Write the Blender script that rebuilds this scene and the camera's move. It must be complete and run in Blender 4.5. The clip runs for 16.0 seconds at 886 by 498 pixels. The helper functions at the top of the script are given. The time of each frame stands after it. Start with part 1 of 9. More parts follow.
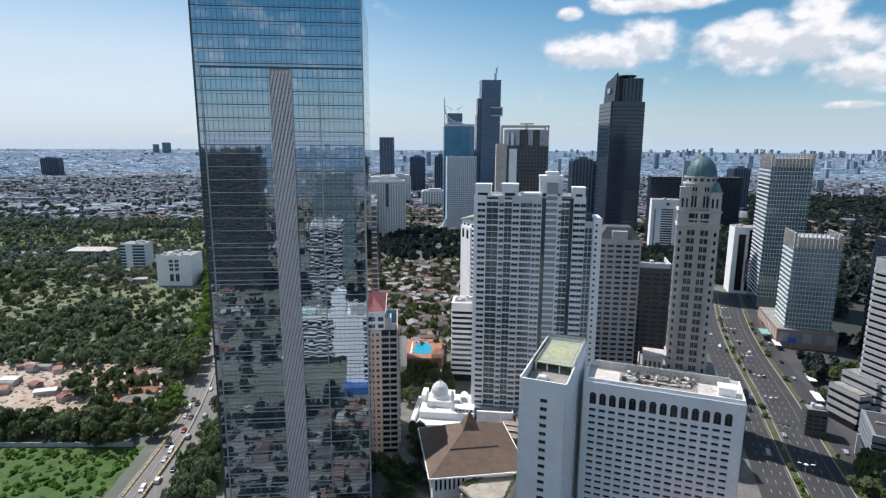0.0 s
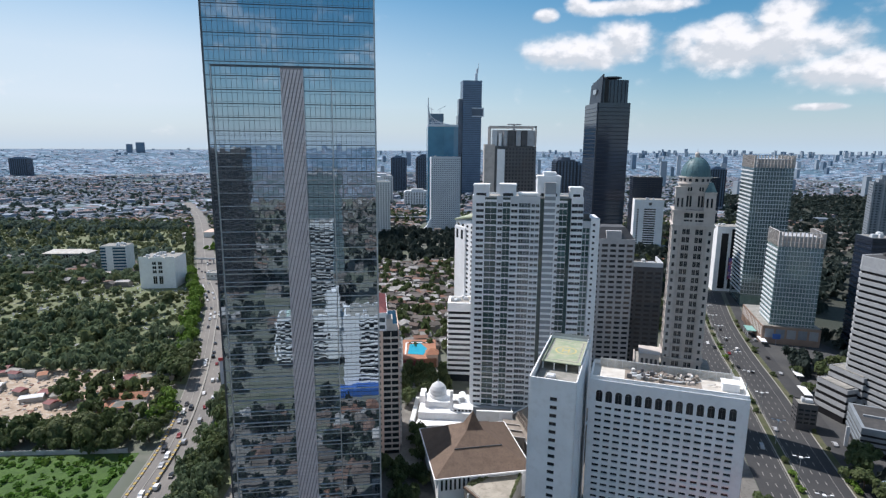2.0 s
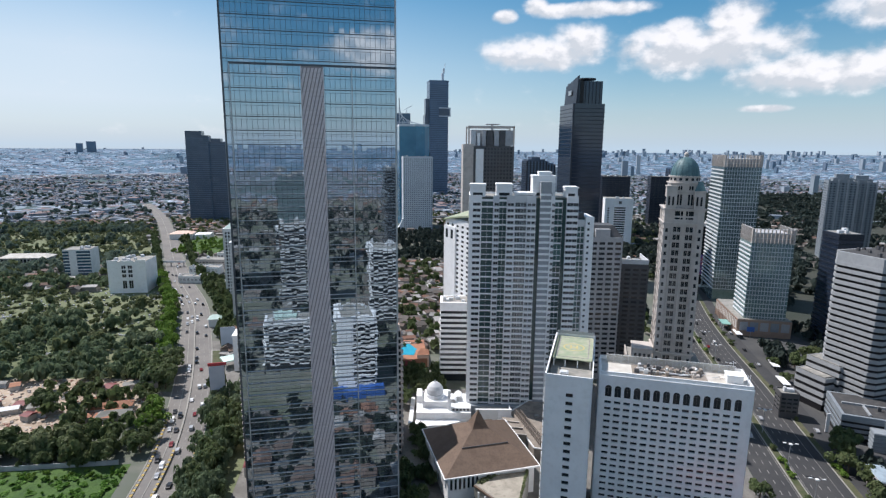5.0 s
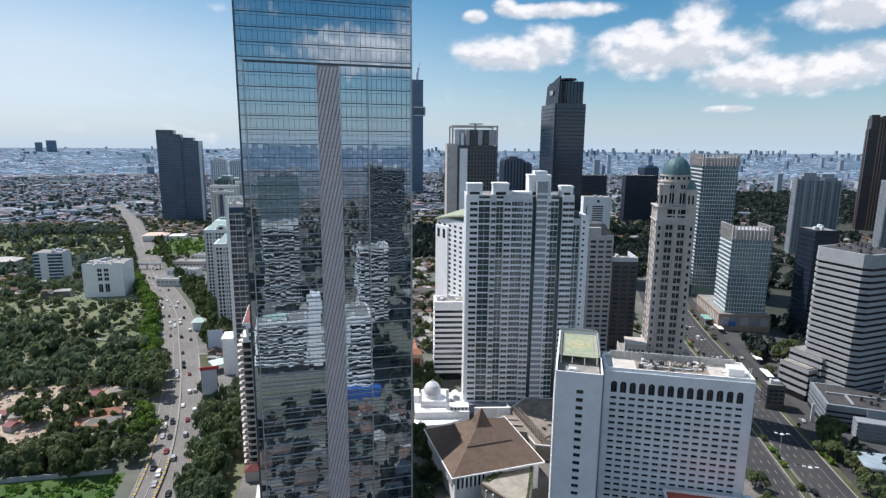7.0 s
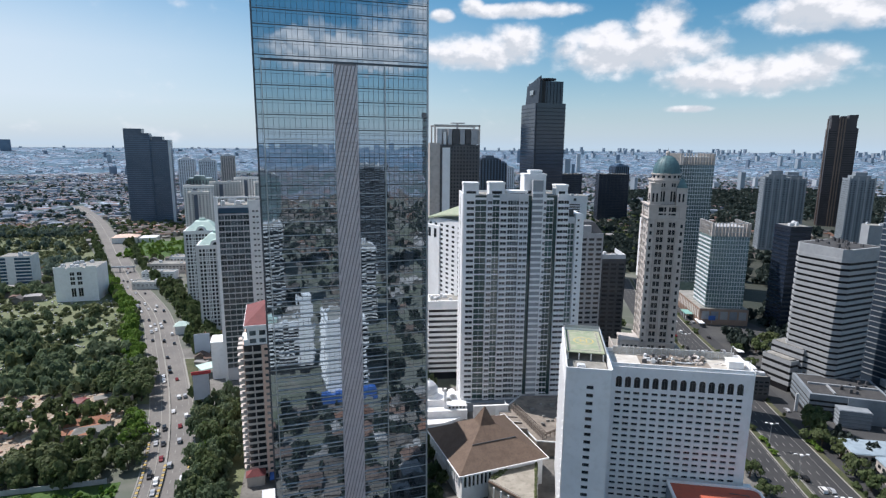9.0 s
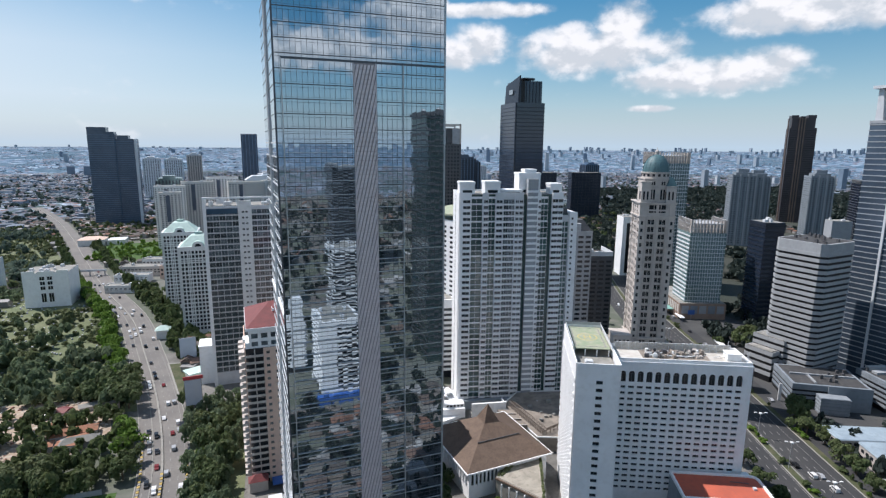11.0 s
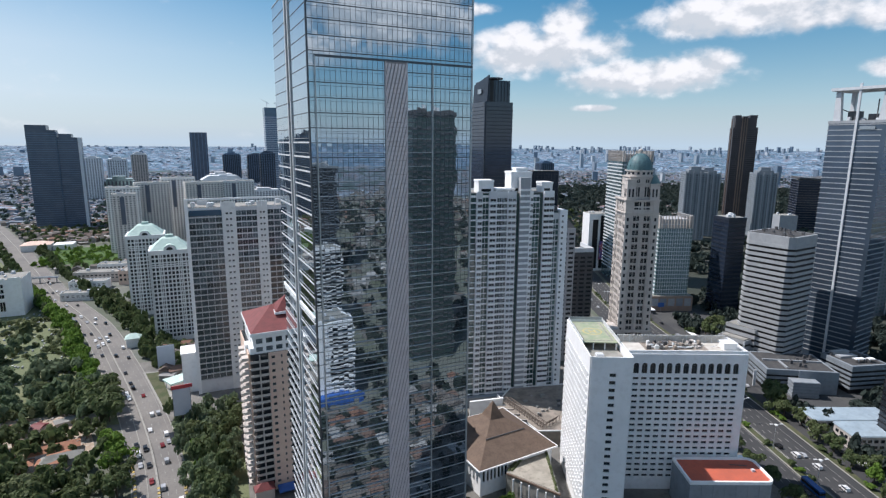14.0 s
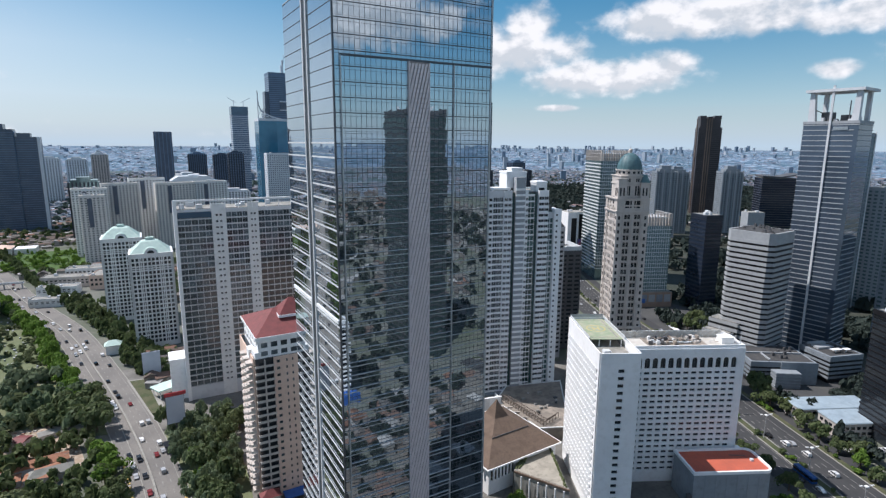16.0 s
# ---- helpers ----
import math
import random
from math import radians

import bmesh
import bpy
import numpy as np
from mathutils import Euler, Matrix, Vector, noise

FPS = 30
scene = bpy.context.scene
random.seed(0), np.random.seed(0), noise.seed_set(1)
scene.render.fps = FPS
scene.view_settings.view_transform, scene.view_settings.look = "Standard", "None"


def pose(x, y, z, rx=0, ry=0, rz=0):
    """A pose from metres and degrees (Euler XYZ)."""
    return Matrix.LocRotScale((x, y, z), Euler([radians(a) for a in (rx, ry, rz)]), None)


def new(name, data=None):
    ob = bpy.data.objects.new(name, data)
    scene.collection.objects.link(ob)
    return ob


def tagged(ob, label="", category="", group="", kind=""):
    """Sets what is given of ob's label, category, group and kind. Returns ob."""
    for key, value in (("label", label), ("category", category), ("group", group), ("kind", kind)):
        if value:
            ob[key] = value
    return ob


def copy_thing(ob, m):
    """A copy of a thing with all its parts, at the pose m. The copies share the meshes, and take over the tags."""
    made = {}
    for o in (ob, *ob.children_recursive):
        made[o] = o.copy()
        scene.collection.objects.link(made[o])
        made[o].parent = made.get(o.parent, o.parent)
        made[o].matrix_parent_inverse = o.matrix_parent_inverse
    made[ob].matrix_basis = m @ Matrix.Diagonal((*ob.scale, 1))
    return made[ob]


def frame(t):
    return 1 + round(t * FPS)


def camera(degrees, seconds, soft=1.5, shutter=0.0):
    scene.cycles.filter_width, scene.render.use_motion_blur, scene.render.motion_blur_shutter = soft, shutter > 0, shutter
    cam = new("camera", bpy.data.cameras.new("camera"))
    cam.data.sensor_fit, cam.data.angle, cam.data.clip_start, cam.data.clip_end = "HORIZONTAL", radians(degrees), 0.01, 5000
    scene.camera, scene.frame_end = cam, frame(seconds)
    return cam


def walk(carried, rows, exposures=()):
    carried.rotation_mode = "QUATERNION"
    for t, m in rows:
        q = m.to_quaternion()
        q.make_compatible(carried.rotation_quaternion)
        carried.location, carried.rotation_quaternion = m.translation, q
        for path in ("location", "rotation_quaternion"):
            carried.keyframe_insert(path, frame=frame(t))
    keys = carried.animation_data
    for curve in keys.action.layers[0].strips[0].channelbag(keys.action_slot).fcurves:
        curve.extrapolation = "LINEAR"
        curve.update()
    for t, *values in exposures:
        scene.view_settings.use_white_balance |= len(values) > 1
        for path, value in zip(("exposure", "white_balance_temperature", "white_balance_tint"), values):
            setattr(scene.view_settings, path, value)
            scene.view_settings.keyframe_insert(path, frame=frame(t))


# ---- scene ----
cam = camera(77.7, 16.0, soft=1.3)
# seconds, place of the drone, yaw, pitch, roll
ROWS = [
    (0.0, 0.00, 0.00, 148.40, 0.300, -10.510, -0.320),
    (0.5, -2.55, -0.05, 148.37, -0.232, -10.492, -0.345),
    (1.0, -5.18, -0.06, 148.35, -0.784, -10.478, -0.368),
    (1.5, -7.90, -0.04, 148.32, -1.355, -10.465, -0.389),
    (2.0, -10.70, 0.02, 148.31, -1.947, -10.456, -0.408),
    (2.5, -13.58, 0.11, 148.29, -2.558, -10.450, -0.424),
    (3.0, -16.54, 0.25, 148.28, -3.189, -10.447, -0.438),
    (3.5, -19.58, 0.42, 148.27, -3.838, -10.446, -0.450),
    (4.0, -22.69, 0.62, 148.26, -4.506, -10.447, -0.460),
    (4.5, -25.88, 0.87, 148.25, -5.192, -10.451, -0.469),
    (5.0, -29.13, 1.16, 148.25, -5.896, -10.458, -0.475),
    (5.5, -32.45, 1.50, 148.25, -6.616, -10.466, -0.480),
    (6.0, -35.84, 1.88, 148.26, -7.353, -10.477, -0.483),
    (6.5, -39.29, 2.30, 148.26, -8.107, -10.489, -0.485),
    (7.0, -42.79, 2.77, 148.27, -8.875, -10.504, -0.485),
    (7.5, -46.35, 3.29, 148.28, -9.657, -10.519, -0.484),
    (8.0, -49.95, 3.87, 148.29, -10.453, -10.536, -0.482),
    (8.5, -53.60, 4.50, 148.30, -11.262, -10.554, -0.479),
    (9.0, -57.30, 5.18, 148.31, -12.083, -10.573, -0.475),
    (9.5, -61.03, 5.92, 148.33, -12.915, -10.593, -0.470),
    (10.0, -64.79, 6.72, 148.35, -13.756, -10.613, -0.464),
    (10.5, -68.58, 7.59, 148.37, -14.607, -10.633, -0.458),
    (11.0, -72.40, 8.52, 148.39, -15.465, -10.653, -0.451),
    (11.5, -76.23, 9.52, 148.41, -16.330, -10.673, -0.444),
    (12.0, -80.08, 10.59, 148.43, -17.200, -10.692, -0.437),
    (12.5, -83.93, 11.74, 148.46, -18.074, -10.710, -0.430),
    (13.0, -87.78, 12.96, 148.48, -18.951, -10.727, -0.423),
    (13.5, -91.63, 14.27, 148.51, -19.829, -10.743, -0.417),
    (14.0, -95.47, 15.65, 148.53, -20.708, -10.756, -0.411),
    (14.5, -99.29, 17.13, 148.56, -21.585, -10.767, -0.406),
    (15.0, -103.09, 18.70, 148.59, -22.459, -10.776, -0.402),
    (15.5, -106.86, 20.36, 148.62, -23.328, -10.782, -0.399),
    (16.0, -110.60, 22.13, 148.65, -24.191, -10.784, -0.397),
]
walk(cam, [(t, pose(x, y, z, 90 + pitch, roll, yaw)) for t, x, y, z, yaw, pitch, roll in ROWS], [(0.0, 0.12, 6340.0, 14.0), (16.0, 0.1, 6300.0, 14.0)])

# ---- light ----
SUN_ELEVATION, SUN_FROM = 54.0, (-0.768, 0.64)   # degrees; the way to the sun over the ground
sun_data = bpy.data.lights.new("sun", "SUN")
sun_data.energy, sun_data.angle, sun_data.color = 5.0, radians(0.6), (1.0, 0.96, 0.9)
sun = new("sun", sun_data)
to_sun = Vector((SUN_FROM[0], SUN_FROM[1], math.tan(radians(SUN_ELEVATION)))).normalized()
sun.rotation_mode = "QUATERNION"
sun.rotation_quaternion = to_sun.to_track_quat("Z", "Y")
sun.location = (0, 0, 600)

world = bpy.data.worlds.new("sky")
scene.world = world
world.use_nodes = True
W_NODES, W_LINKS = world.node_tree.nodes, world.node_tree.links
W_NODES.clear()


def wnode(kind, **values):
    n = W_NODES.new(kind)
    for key, value in values.items():
        n.inputs[int(key[1:])].default_value = value
    return n


def wmath(op, a, b=None, c=None, clamp=False):
    n = W_NODES.new("ShaderNodeMath")
    n.operation, n.use_clamp = op, clamp
    for i, v in enumerate((a, b, c)):
        if v is None:
            continue
        if isinstance(v, (int, float)):
            n.inputs[i].default_value = v
        else:
            W_LINKS.new(v, n.inputs[i])
    return n.outputs[0]


sky = W_NODES.new("ShaderNodeTexSky")
sky.sky_type, sky.sun_disc = "NISHITA", False
sky.sun_elevation = radians(SUN_ELEVATION)
sky.sun_rotation = math.atan2(SUN_FROM[0], SUN_FROM[1])
sky.altitude, sky.air_density, sky.dust_density, sky.ozone_density = 150, 1.0, 0.7, 2.4
coords = W_NODES.new("ShaderNodeTexCoord")
split = W_NODES.new("ShaderNodeSeparateXYZ")
W_LINKS.new(coords.outputs["Generated"], split.inputs[0])
azimuth = wmath("ARCTAN2", split.outputs[0], split.outputs[1])
elevation = wmath("ARCSINE", split.outputs[2])
# drifts of cumulus: azimuth, elevation, half widths (degrees)
# last nine lie behind the view, added for reflections and to brighten shaded fronts
CUMULUS = [(15.6, 9.0, 6.6, 1.9), (19.0, 10.2, 3.4, 1.7), (12.6, 8.8, 3.2, 1.2), (30.0, 8.8, 8.2, 2.4), (32.6, 11.0, 2.8, 2.5), (27.6, 9.8, 3.4, 2.0), (40.0, 6.3, 8.4, 1.8), (45.0, 7.3, 3.4, 1.6),
           (20.0, 12.8, 6.4, 0.8), (50.0, 11.4, 11.0, 2.1), (44.0, 11.2, 4.4, 1.9), (60.0, 10.6, 6.0, 1.7), (68.0, 10.0, 8.0, 2.0), (58.5, 6.4, 2.0, 0.9), (11.8, 12.4, 1.4, 0.7), (14.8, 13.3, 1.3, 0.9), (35.5, 3.6, 2.2, 0.4),
           (-142, 15, 12, 4), (-163, 20, 14, 5), (152, 12, 12, 3), (-112, 22, 12, 5), (166, 9, 11, 2.4),
           (148, 30, 24, 8), (-152, 36, 25, 9), (-128, 31, 18, 8), (120, 36, 16, 8)]
mask, heave = None, None
for az, el, wa, we in CUMULUS:
    a = wmath("MULTIPLY", wmath("SUBTRACT", azimuth, radians(az)), 1 / radians(wa))
    e = wmath("MULTIPLY", wmath("SUBTRACT", elevation, radians(el)), 1 / radians(we))
    g = wmath("SUBTRACT", 1.0, wmath("ADD", wmath("MULTIPLY", a, a), wmath("MULTIPLY", e, e)))
    up = wmath("MULTIPLY", wmath("MAXIMUM", g, 0.0), e)
    heave = up if heave is None else wmath("ADD", heave, up)
    mask = g if mask is None else wmath("MAXIMUM", mask, g)
flat = W_NODES.new("ShaderNodeCombineXYZ")
W_LINKS.new(split.outputs[0], flat.inputs[0])
W_LINKS.new(wmath("MULTIPLY", split.outputs[2], 1.4), flat.inputs[1])
W_LINKS.new(split.outputs[1], flat.inputs[2])


def wnoise(scale, detail, rough, shift=0.0):
    n = W_NODES.new("ShaderNodeTexNoise")
    n.inputs["Scale"].default_value, n.inputs["Detail"].default_value, n.inputs["Roughness"].default_value = scale, detail, rough
    if shift:
        add = W_NODES.new("ShaderNodeVectorMath")
        W_LINKS.new(flat.outputs[0], add.inputs[0])
        add.inputs[1].default_value = (shift * 0.6, shift, 0)
        W_LINKS.new(add.outputs[0], n.inputs["Vector"])
    else:
        W_LINKS.new(flat.outputs[0], n.inputs["Vector"])
    return n.outputs["Fac"]


# broken cloud over the rest of the sky, high up; unseen, added to fill shade
high = wmath("MULTIPLY", wmath("SUBTRACT", elevation, radians(19)), 1 / radians(9), clamp=True)
mask = wmath("MAXIMUM", mask, wmath("SUBTRACT", wmath("ADD", wmath("MULTIPLY", high, 0.5), wmath("MULTIPLY", wnoise(2.2, 3, 0.5), 1.7)), 1.3))
lumps = wnoise(21, 8, 0.52)
density = wmath("ADD", wmath("MULTIPLY", mask, 1.0), wmath("MULTIPLY", wmath("SUBTRACT", lumps, 0.5), 2.2))
soft_edge = W_NODES.new("ShaderNodeMapRange")
soft_edge.interpolation_type = "SMOOTHERSTEP"
soft_edge.inputs[1].default_value, soft_edge.inputs[2].default_value, soft_edge.inputs[4].default_value = -0.3, 0.95, 0.97
W_LINKS.new(density, soft_edge.inputs[0])
cover = soft_edge.outputs[0]
# a thin pale sheet of high cloud, thickest over the west
west = wmath("MULTIPLY", wmath("MULTIPLY", wmath("SUBTRACT", radians(24), azimuth), 1 / radians(50), clamp=True), wmath("MULTIPLY", wmath("ADD", radians(150), azimuth), 1 / radians(60), clamp=True))
sheet = wmath("MULTIPLY", wmath("MULTIPLY", elevation, 1 / radians(4), clamp=True), wmath("MULTIPLY", wmath("SUBTRACT", radians(17), elevation), 1 / radians(9), clamp=True))
sheet = wmath("MULTIPLY", wmath("MULTIPLY", sheet, west), wmath("ADD", 0.5, wmath("MULTIPLY", wnoise(1.6, 3, 0.4), 0.5)))
lit = wmath("ADD", wmath("ADD", 0.62, wmath("MULTIPLY", heave, 0.8)), wmath("MULTIPLY", wmath("SUBTRACT", lumps, wnoise(21, 8, 0.52, 0.016)), 3.4))
lit = wmath("MINIMUM", wmath("MAXIMUM", lit, 0.35), 1.0)
cloud_colour = W_NODES.new("ShaderNodeMix")
cloud_colour.data_type = "RGBA"
W_LINKS.new(lit, cloud_colour.inputs[0])
cloud_colour.inputs[6].default_value = (5.0, 5.7, 6.3, 1)
cloud_colour.inputs[7].default_value = (10.2, 10.2, 10.2, 1)
# a pale band of haze along the horizon
band = wmath("MULTIPLY", wmath("POWER", 2.718, wmath("MULTIPLY", wmath("ABSOLUTE", elevation), -1 / radians(5.5))), 0.88)
hazy = W_NODES.new("ShaderNodeMix")
hazy.data_type = "RGBA"
W_LINKS.new(band, hazy.inputs[0])
deep = W_NODES.new("ShaderNodeHueSaturation")
deep.inputs["Saturation"].default_value, deep.inputs["Value"].default_value = 1.5, 0.98
deep.inputs["Hue"].default_value = 0.483
W_LINKS.new(sky.outputs[0], deep.inputs["Color"])
W_LINKS.new(deep.outputs[0], hazy.inputs[6])
hazy.inputs[7].default_value = (5.6, 7.3, 8.7, 1)
sheeted = W_NODES.new("ShaderNodeMix")
sheeted.data_type = "RGBA"
W_LINKS.new(sheet, sheeted.inputs[0])
W_LINKS.new(hazy.outputs[2], sheeted.inputs[6])
sheeted.inputs[7].default_value = (7.5, 8.5, 9.3, 1)
mixed = W_NODES.new("ShaderNodeMix")
mixed.data_type = "RGBA"
W_LINKS.new(cover, mixed.inputs[0])
W_LINKS.new(sheeted.outputs[2], mixed.inputs[6])
W_LINKS.new(cloud_colour.outputs[2], mixed.inputs[7])
ground_glow = W_NODES.new("ShaderNodeBackground")
W_LINKS.new(mixed.outputs[2], ground_glow.inputs[0])
ground_glow.inputs[1].default_value = 0.09
W_LINKS.new(ground_glow.outputs[0], W_NODES.new("ShaderNodeOutputWorld").inputs[0])

# ---- materials ----


def material(name, colour, rough=0.7, metal=0.0, second=None, scale=0.3, bump=0.0, bump_scale=4.0, island=None, random_objects=0.0, spec=0.5, coarse=None, through_leaf=0.0, bump_detail=3):
    """A plain surface: two colours mixed by noise at two sizes, relief, and a spread of tone by piece."""
    m = bpy.data.materials.new(name)
    m.use_nodes = True
    nodes, links = m.node_tree.nodes, m.node_tree.links
    surface = nodes["Principled BSDF"]
    surface.inputs["Roughness"].default_value, surface.inputs["Metallic"].default_value = rough, metal
    surface.inputs["Specular IOR Level"].default_value = spec
    where = nodes.new("ShaderNodeNewGeometry")

    def noise_at(size, detail=4):
        n = nodes.new("ShaderNodeTexNoise")
        n.inputs["Scale"].default_value, n.inputs["Detail"].default_value = size, detail
        links.new(where.outputs["Position"], n.inputs["Vector"])
        return n.outputs["Fac"]

    def mix(fac, a, b, mode="MIX"):
        n = nodes.new("ShaderNodeMix")
        n.data_type, n.blend_type = "RGBA", mode
        for slot, v in ((0, fac), (6, a), (7, b)):
            if isinstance(v, (int, float)):
                n.inputs[slot].default_value = v
            elif isinstance(v, tuple):
                n.inputs[slot].default_value = (*v, 1)
            else:
                links.new(v, n.inputs[slot])
        return n.outputs[2]

    def ramp(fac, lo, hi):
        n = nodes.new("ShaderNodeMapRange")
        n.inputs[1].default_value, n.inputs[2].default_value = lo, hi
        links.new(fac, n.inputs[0])
        return n.outputs[0]

    second = second or tuple(c * 0.8 for c in colour)
    if island:
        info = nodes.new("ShaderNodeValToRGB")
        info.color_ramp.interpolation = "CONSTANT"
        els = info.color_ramp.elements
        while len(els) < len(island):
            els.new(0.5)
        for i, c in enumerate(island):
            els[i].position, els[i].color = i / len(island), (*c, 1)
        links.new(where.outputs["Random Per Island"], info.inputs[0])
        base = mix(ramp(noise_at(scale), 0.42, 0.7), info.outputs[0], second)
        base = mix(0.75, base, info.outputs[0])
    else:
        base = mix(ramp(noise_at(scale), 0.38, 0.66), colour, second)
    if coarse:
        size, tone, amount = coarse
        base = mix(ramp(noise_at(size, 6), 0.5, 0.5 + amount), base, tone)
    if random_objects:
        info = nodes.new("ShaderNodeObjectInfo")
        value = nodes.new("ShaderNodeHueSaturation")
        links.new(base, value.inputs["Color"])
        n = nodes.new("ShaderNodeMapRange")
        n.inputs[3].default_value, n.inputs[4].default_value = 1 - random_objects, 1 + random_objects
        links.new(info.outputs["Random"], n.inputs[0])
        links.new(n.outputs[0], value.inputs["Value"])
        base = value.outputs[0]
    links.new(base, surface.inputs["Base Color"])
    if through_leaf:
        veil = nodes.new("ShaderNodeBsdfTranslucent")
        links.new(base, veil.inputs[0])
        blend = nodes.new("ShaderNodeMixShader")
        blend.inputs[0].default_value = through_leaf
        links.new(surface.outputs[0], blend.inputs[1])
        links.new(veil.outputs[0], blend.inputs[2])
        links.new(blend.outputs[0], nodes["Material Output"].inputs[0])
    if bump:
        b = nodes.new("ShaderNodeBump")
        b.inputs["Strength"].default_value, b.inputs["Distance"].default_value = 1.0, bump
        links.new(noise_at(bump_scale, bump_detail), b.inputs["Height"])
        links.new(b.outputs[0], surface.inputs["Normal"])
    return m


def cell_material(name, scale, tones, clump, clump_scale):
    """A patchwork of plots in many tones, with clumps of one tone spread over it."""
    m = bpy.data.materials.new(name)
    m.use_nodes = True
    nodes, links = m.node_tree.nodes, m.node_tree.links
    surface = nodes["Principled BSDF"]
    surface.inputs["Roughness"].default_value = 0.95
    surface.inputs["Specular IOR Level"].default_value = 0.1
    where = nodes.new("ShaderNodeNewGeometry")
    cells = nodes.new("ShaderNodeTexVoronoi")
    cells.inputs["Scale"].default_value = scale
    links.new(where.outputs["Position"], cells.inputs["Vector"])
    pick = nodes.new("ShaderNodeSeparateColor")
    links.new(cells.outputs["Color"], pick.inputs[0])
    ramp = nodes.new("ShaderNodeValToRGB")
    ramp.color_ramp.interpolation = "CONSTANT"
    els = ramp.color_ramp.elements
    while len(els) < len(tones):
        els.new(0.5)
    for i, c in enumerate(tones):
        els[i].position, els[i].color = i / len(tones), (*c, 1)
    links.new(pick.outputs[0], ramp.inputs[0])
    patch_noise = nodes.new("ShaderNodeTexNoise")
    patch_noise.inputs["Scale"].default_value, patch_noise.inputs["Detail"].default_value = clump_scale, 6
    links.new(where.outputs["Position"], patch_noise.inputs["Vector"])
    fac = nodes.new("ShaderNodeMapRange")
    fac.inputs[1].default_value, fac.inputs[2].default_value, fac.inputs[4].default_value = 0.52, 0.62, 0.8
    links.new(patch_noise.outputs["Fac"], fac.inputs[0])
    mix = nodes.new("ShaderNodeMix")
    mix.data_type = "RGBA"
    links.new(fac.outputs[0], mix.inputs[0])
    links.new(ramp.outputs[0], mix.inputs[6])
    mix.inputs[7].default_value = (*clump, 1)
    links.new(mix.outputs[2], surface.inputs["Base Color"])
    return m


M = {}
M["ground"] = material("city_ground", (0.13, 0.14, 0.125), 0.95, second=(0.085, 0.1, 0.065), scale=0.012, coarse=(0.05, (0.19, 0.18, 0.16), 0.25))
# boulevard asphalt is kept extra dark, cloud shade included in its colour
M["asphalt"] = material("asphalt", (0.04, 0.041, 0.044), 0.9, second=(0.054, 0.054, 0.055), scale=0.06, coarse=(0.9, (0.03, 0.03, 0.032), 0.4))
M["paving"] = material("paving", (0.19, 0.182, 0.168), 0.9, second=(0.13, 0.125, 0.115), scale=0.1, coarse=(0.7, (0.095, 0.09, 0.082), 0.3))
M["paint_line"] = material("road_paint", (0.3, 0.29, 0.27), 0.8, second=(0.16, 0.155, 0.15), scale=0.8)
M["kerb"] = material("kerb_stone", (0.3, 0.29, 0.265), 0.9, scale=0.5)
M["kerb_yellow"] = material("kerb_paint", (0.5, 0.36, 0.12), 0.9, scale=0.5)
M["grass"] = material("grass", (0.042, 0.09, 0.018), 0.95, second=(0.065, 0.125, 0.024), scale=0.09, coarse=(0.4, (0.028, 0.06, 0.013), 0.3), bump=0.5, bump_scale=1.0)
M["scrub"] = material("scrub", (0.12, 0.145, 0.072), 0.95, second=(0.17, 0.18, 0.1), scale=0.02, coarse=(0.12, (0.09, 0.118, 0.053), 0.3), bump=0.4, bump_scale=0.8)
M["dirt"] = material("rubble_earth", (0.42, 0.33, 0.25), 0.95, second=(0.3, 0.23, 0.17), scale=0.08, coarse=(0.35, (0.5, 0.46, 0.4), 0.25), bump=0.3, bump_scale=0.9)
M["leaf"] = material("leaves", (0.085, 0.12, 0.05), 0.7, island=[(0.07, 0.105, 0.042), (0.1, 0.14, 0.058), (0.085, 0.12, 0.05), (0.125, 0.165, 0.07), (0.078, 0.105, 0.048), (0.11, 0.135, 0.062)], second=(0.135, 0.165, 0.075), scale=0.12, coarse=(0.02, (0.135, 0.15, 0.07), 0.4), spec=0.2, through_leaf=0.4)
M["leaf_light"] = material("light_leaves", (0.13, 0.23, 0.04), 0.7, island=[(0.12, 0.21, 0.035), (0.16, 0.26, 0.05), (0.1, 0.18, 0.03)], second=(0.15, 0.22, 0.045), scale=0.2, spec=0.2, through_leaf=0.35)
# far crowns: the grey-blue in these greens is painted haze
M["leaf_far"] = material("hazed_woodland_leaves", (0.13, 0.175, 0.135), 0.75, island=[(0.11, 0.155, 0.12), (0.14, 0.185, 0.145), (0.16, 0.205, 0.16)], second=(0.15, 0.19, 0.15), scale=0.08, spec=0.2, through_leaf=0.45)
M["leaf_lawn"] = material("lawn_leaves", (0.09, 0.2, 0.03), 0.7, island=[(0.08, 0.18, 0.026), (0.11, 0.23, 0.036), (0.065, 0.15, 0.022)], second=(0.1, 0.19, 0.032), scale=0.2, spec=0.2, through_leaf=0.35)
M["leaf_dry"] = material("olive_leaves", (0.15, 0.175, 0.085), 0.75, island=[(0.14, 0.165, 0.08), (0.175, 0.2, 0.1), (0.115, 0.14, 0.066)], second=(0.17, 0.19, 0.095), scale=0.2, spec=0.2, through_leaf=0.35)
M["bark"] = material("bark", (0.12, 0.09, 0.065), 0.9, scale=2.0)
M["white"] = material("white_render", (0.86, 0.87, 0.88), 0.7, second=(0.8, 0.81, 0.82), scale=0.12, coarse=(0.5, (0.7, 0.7, 0.69), 0.45))
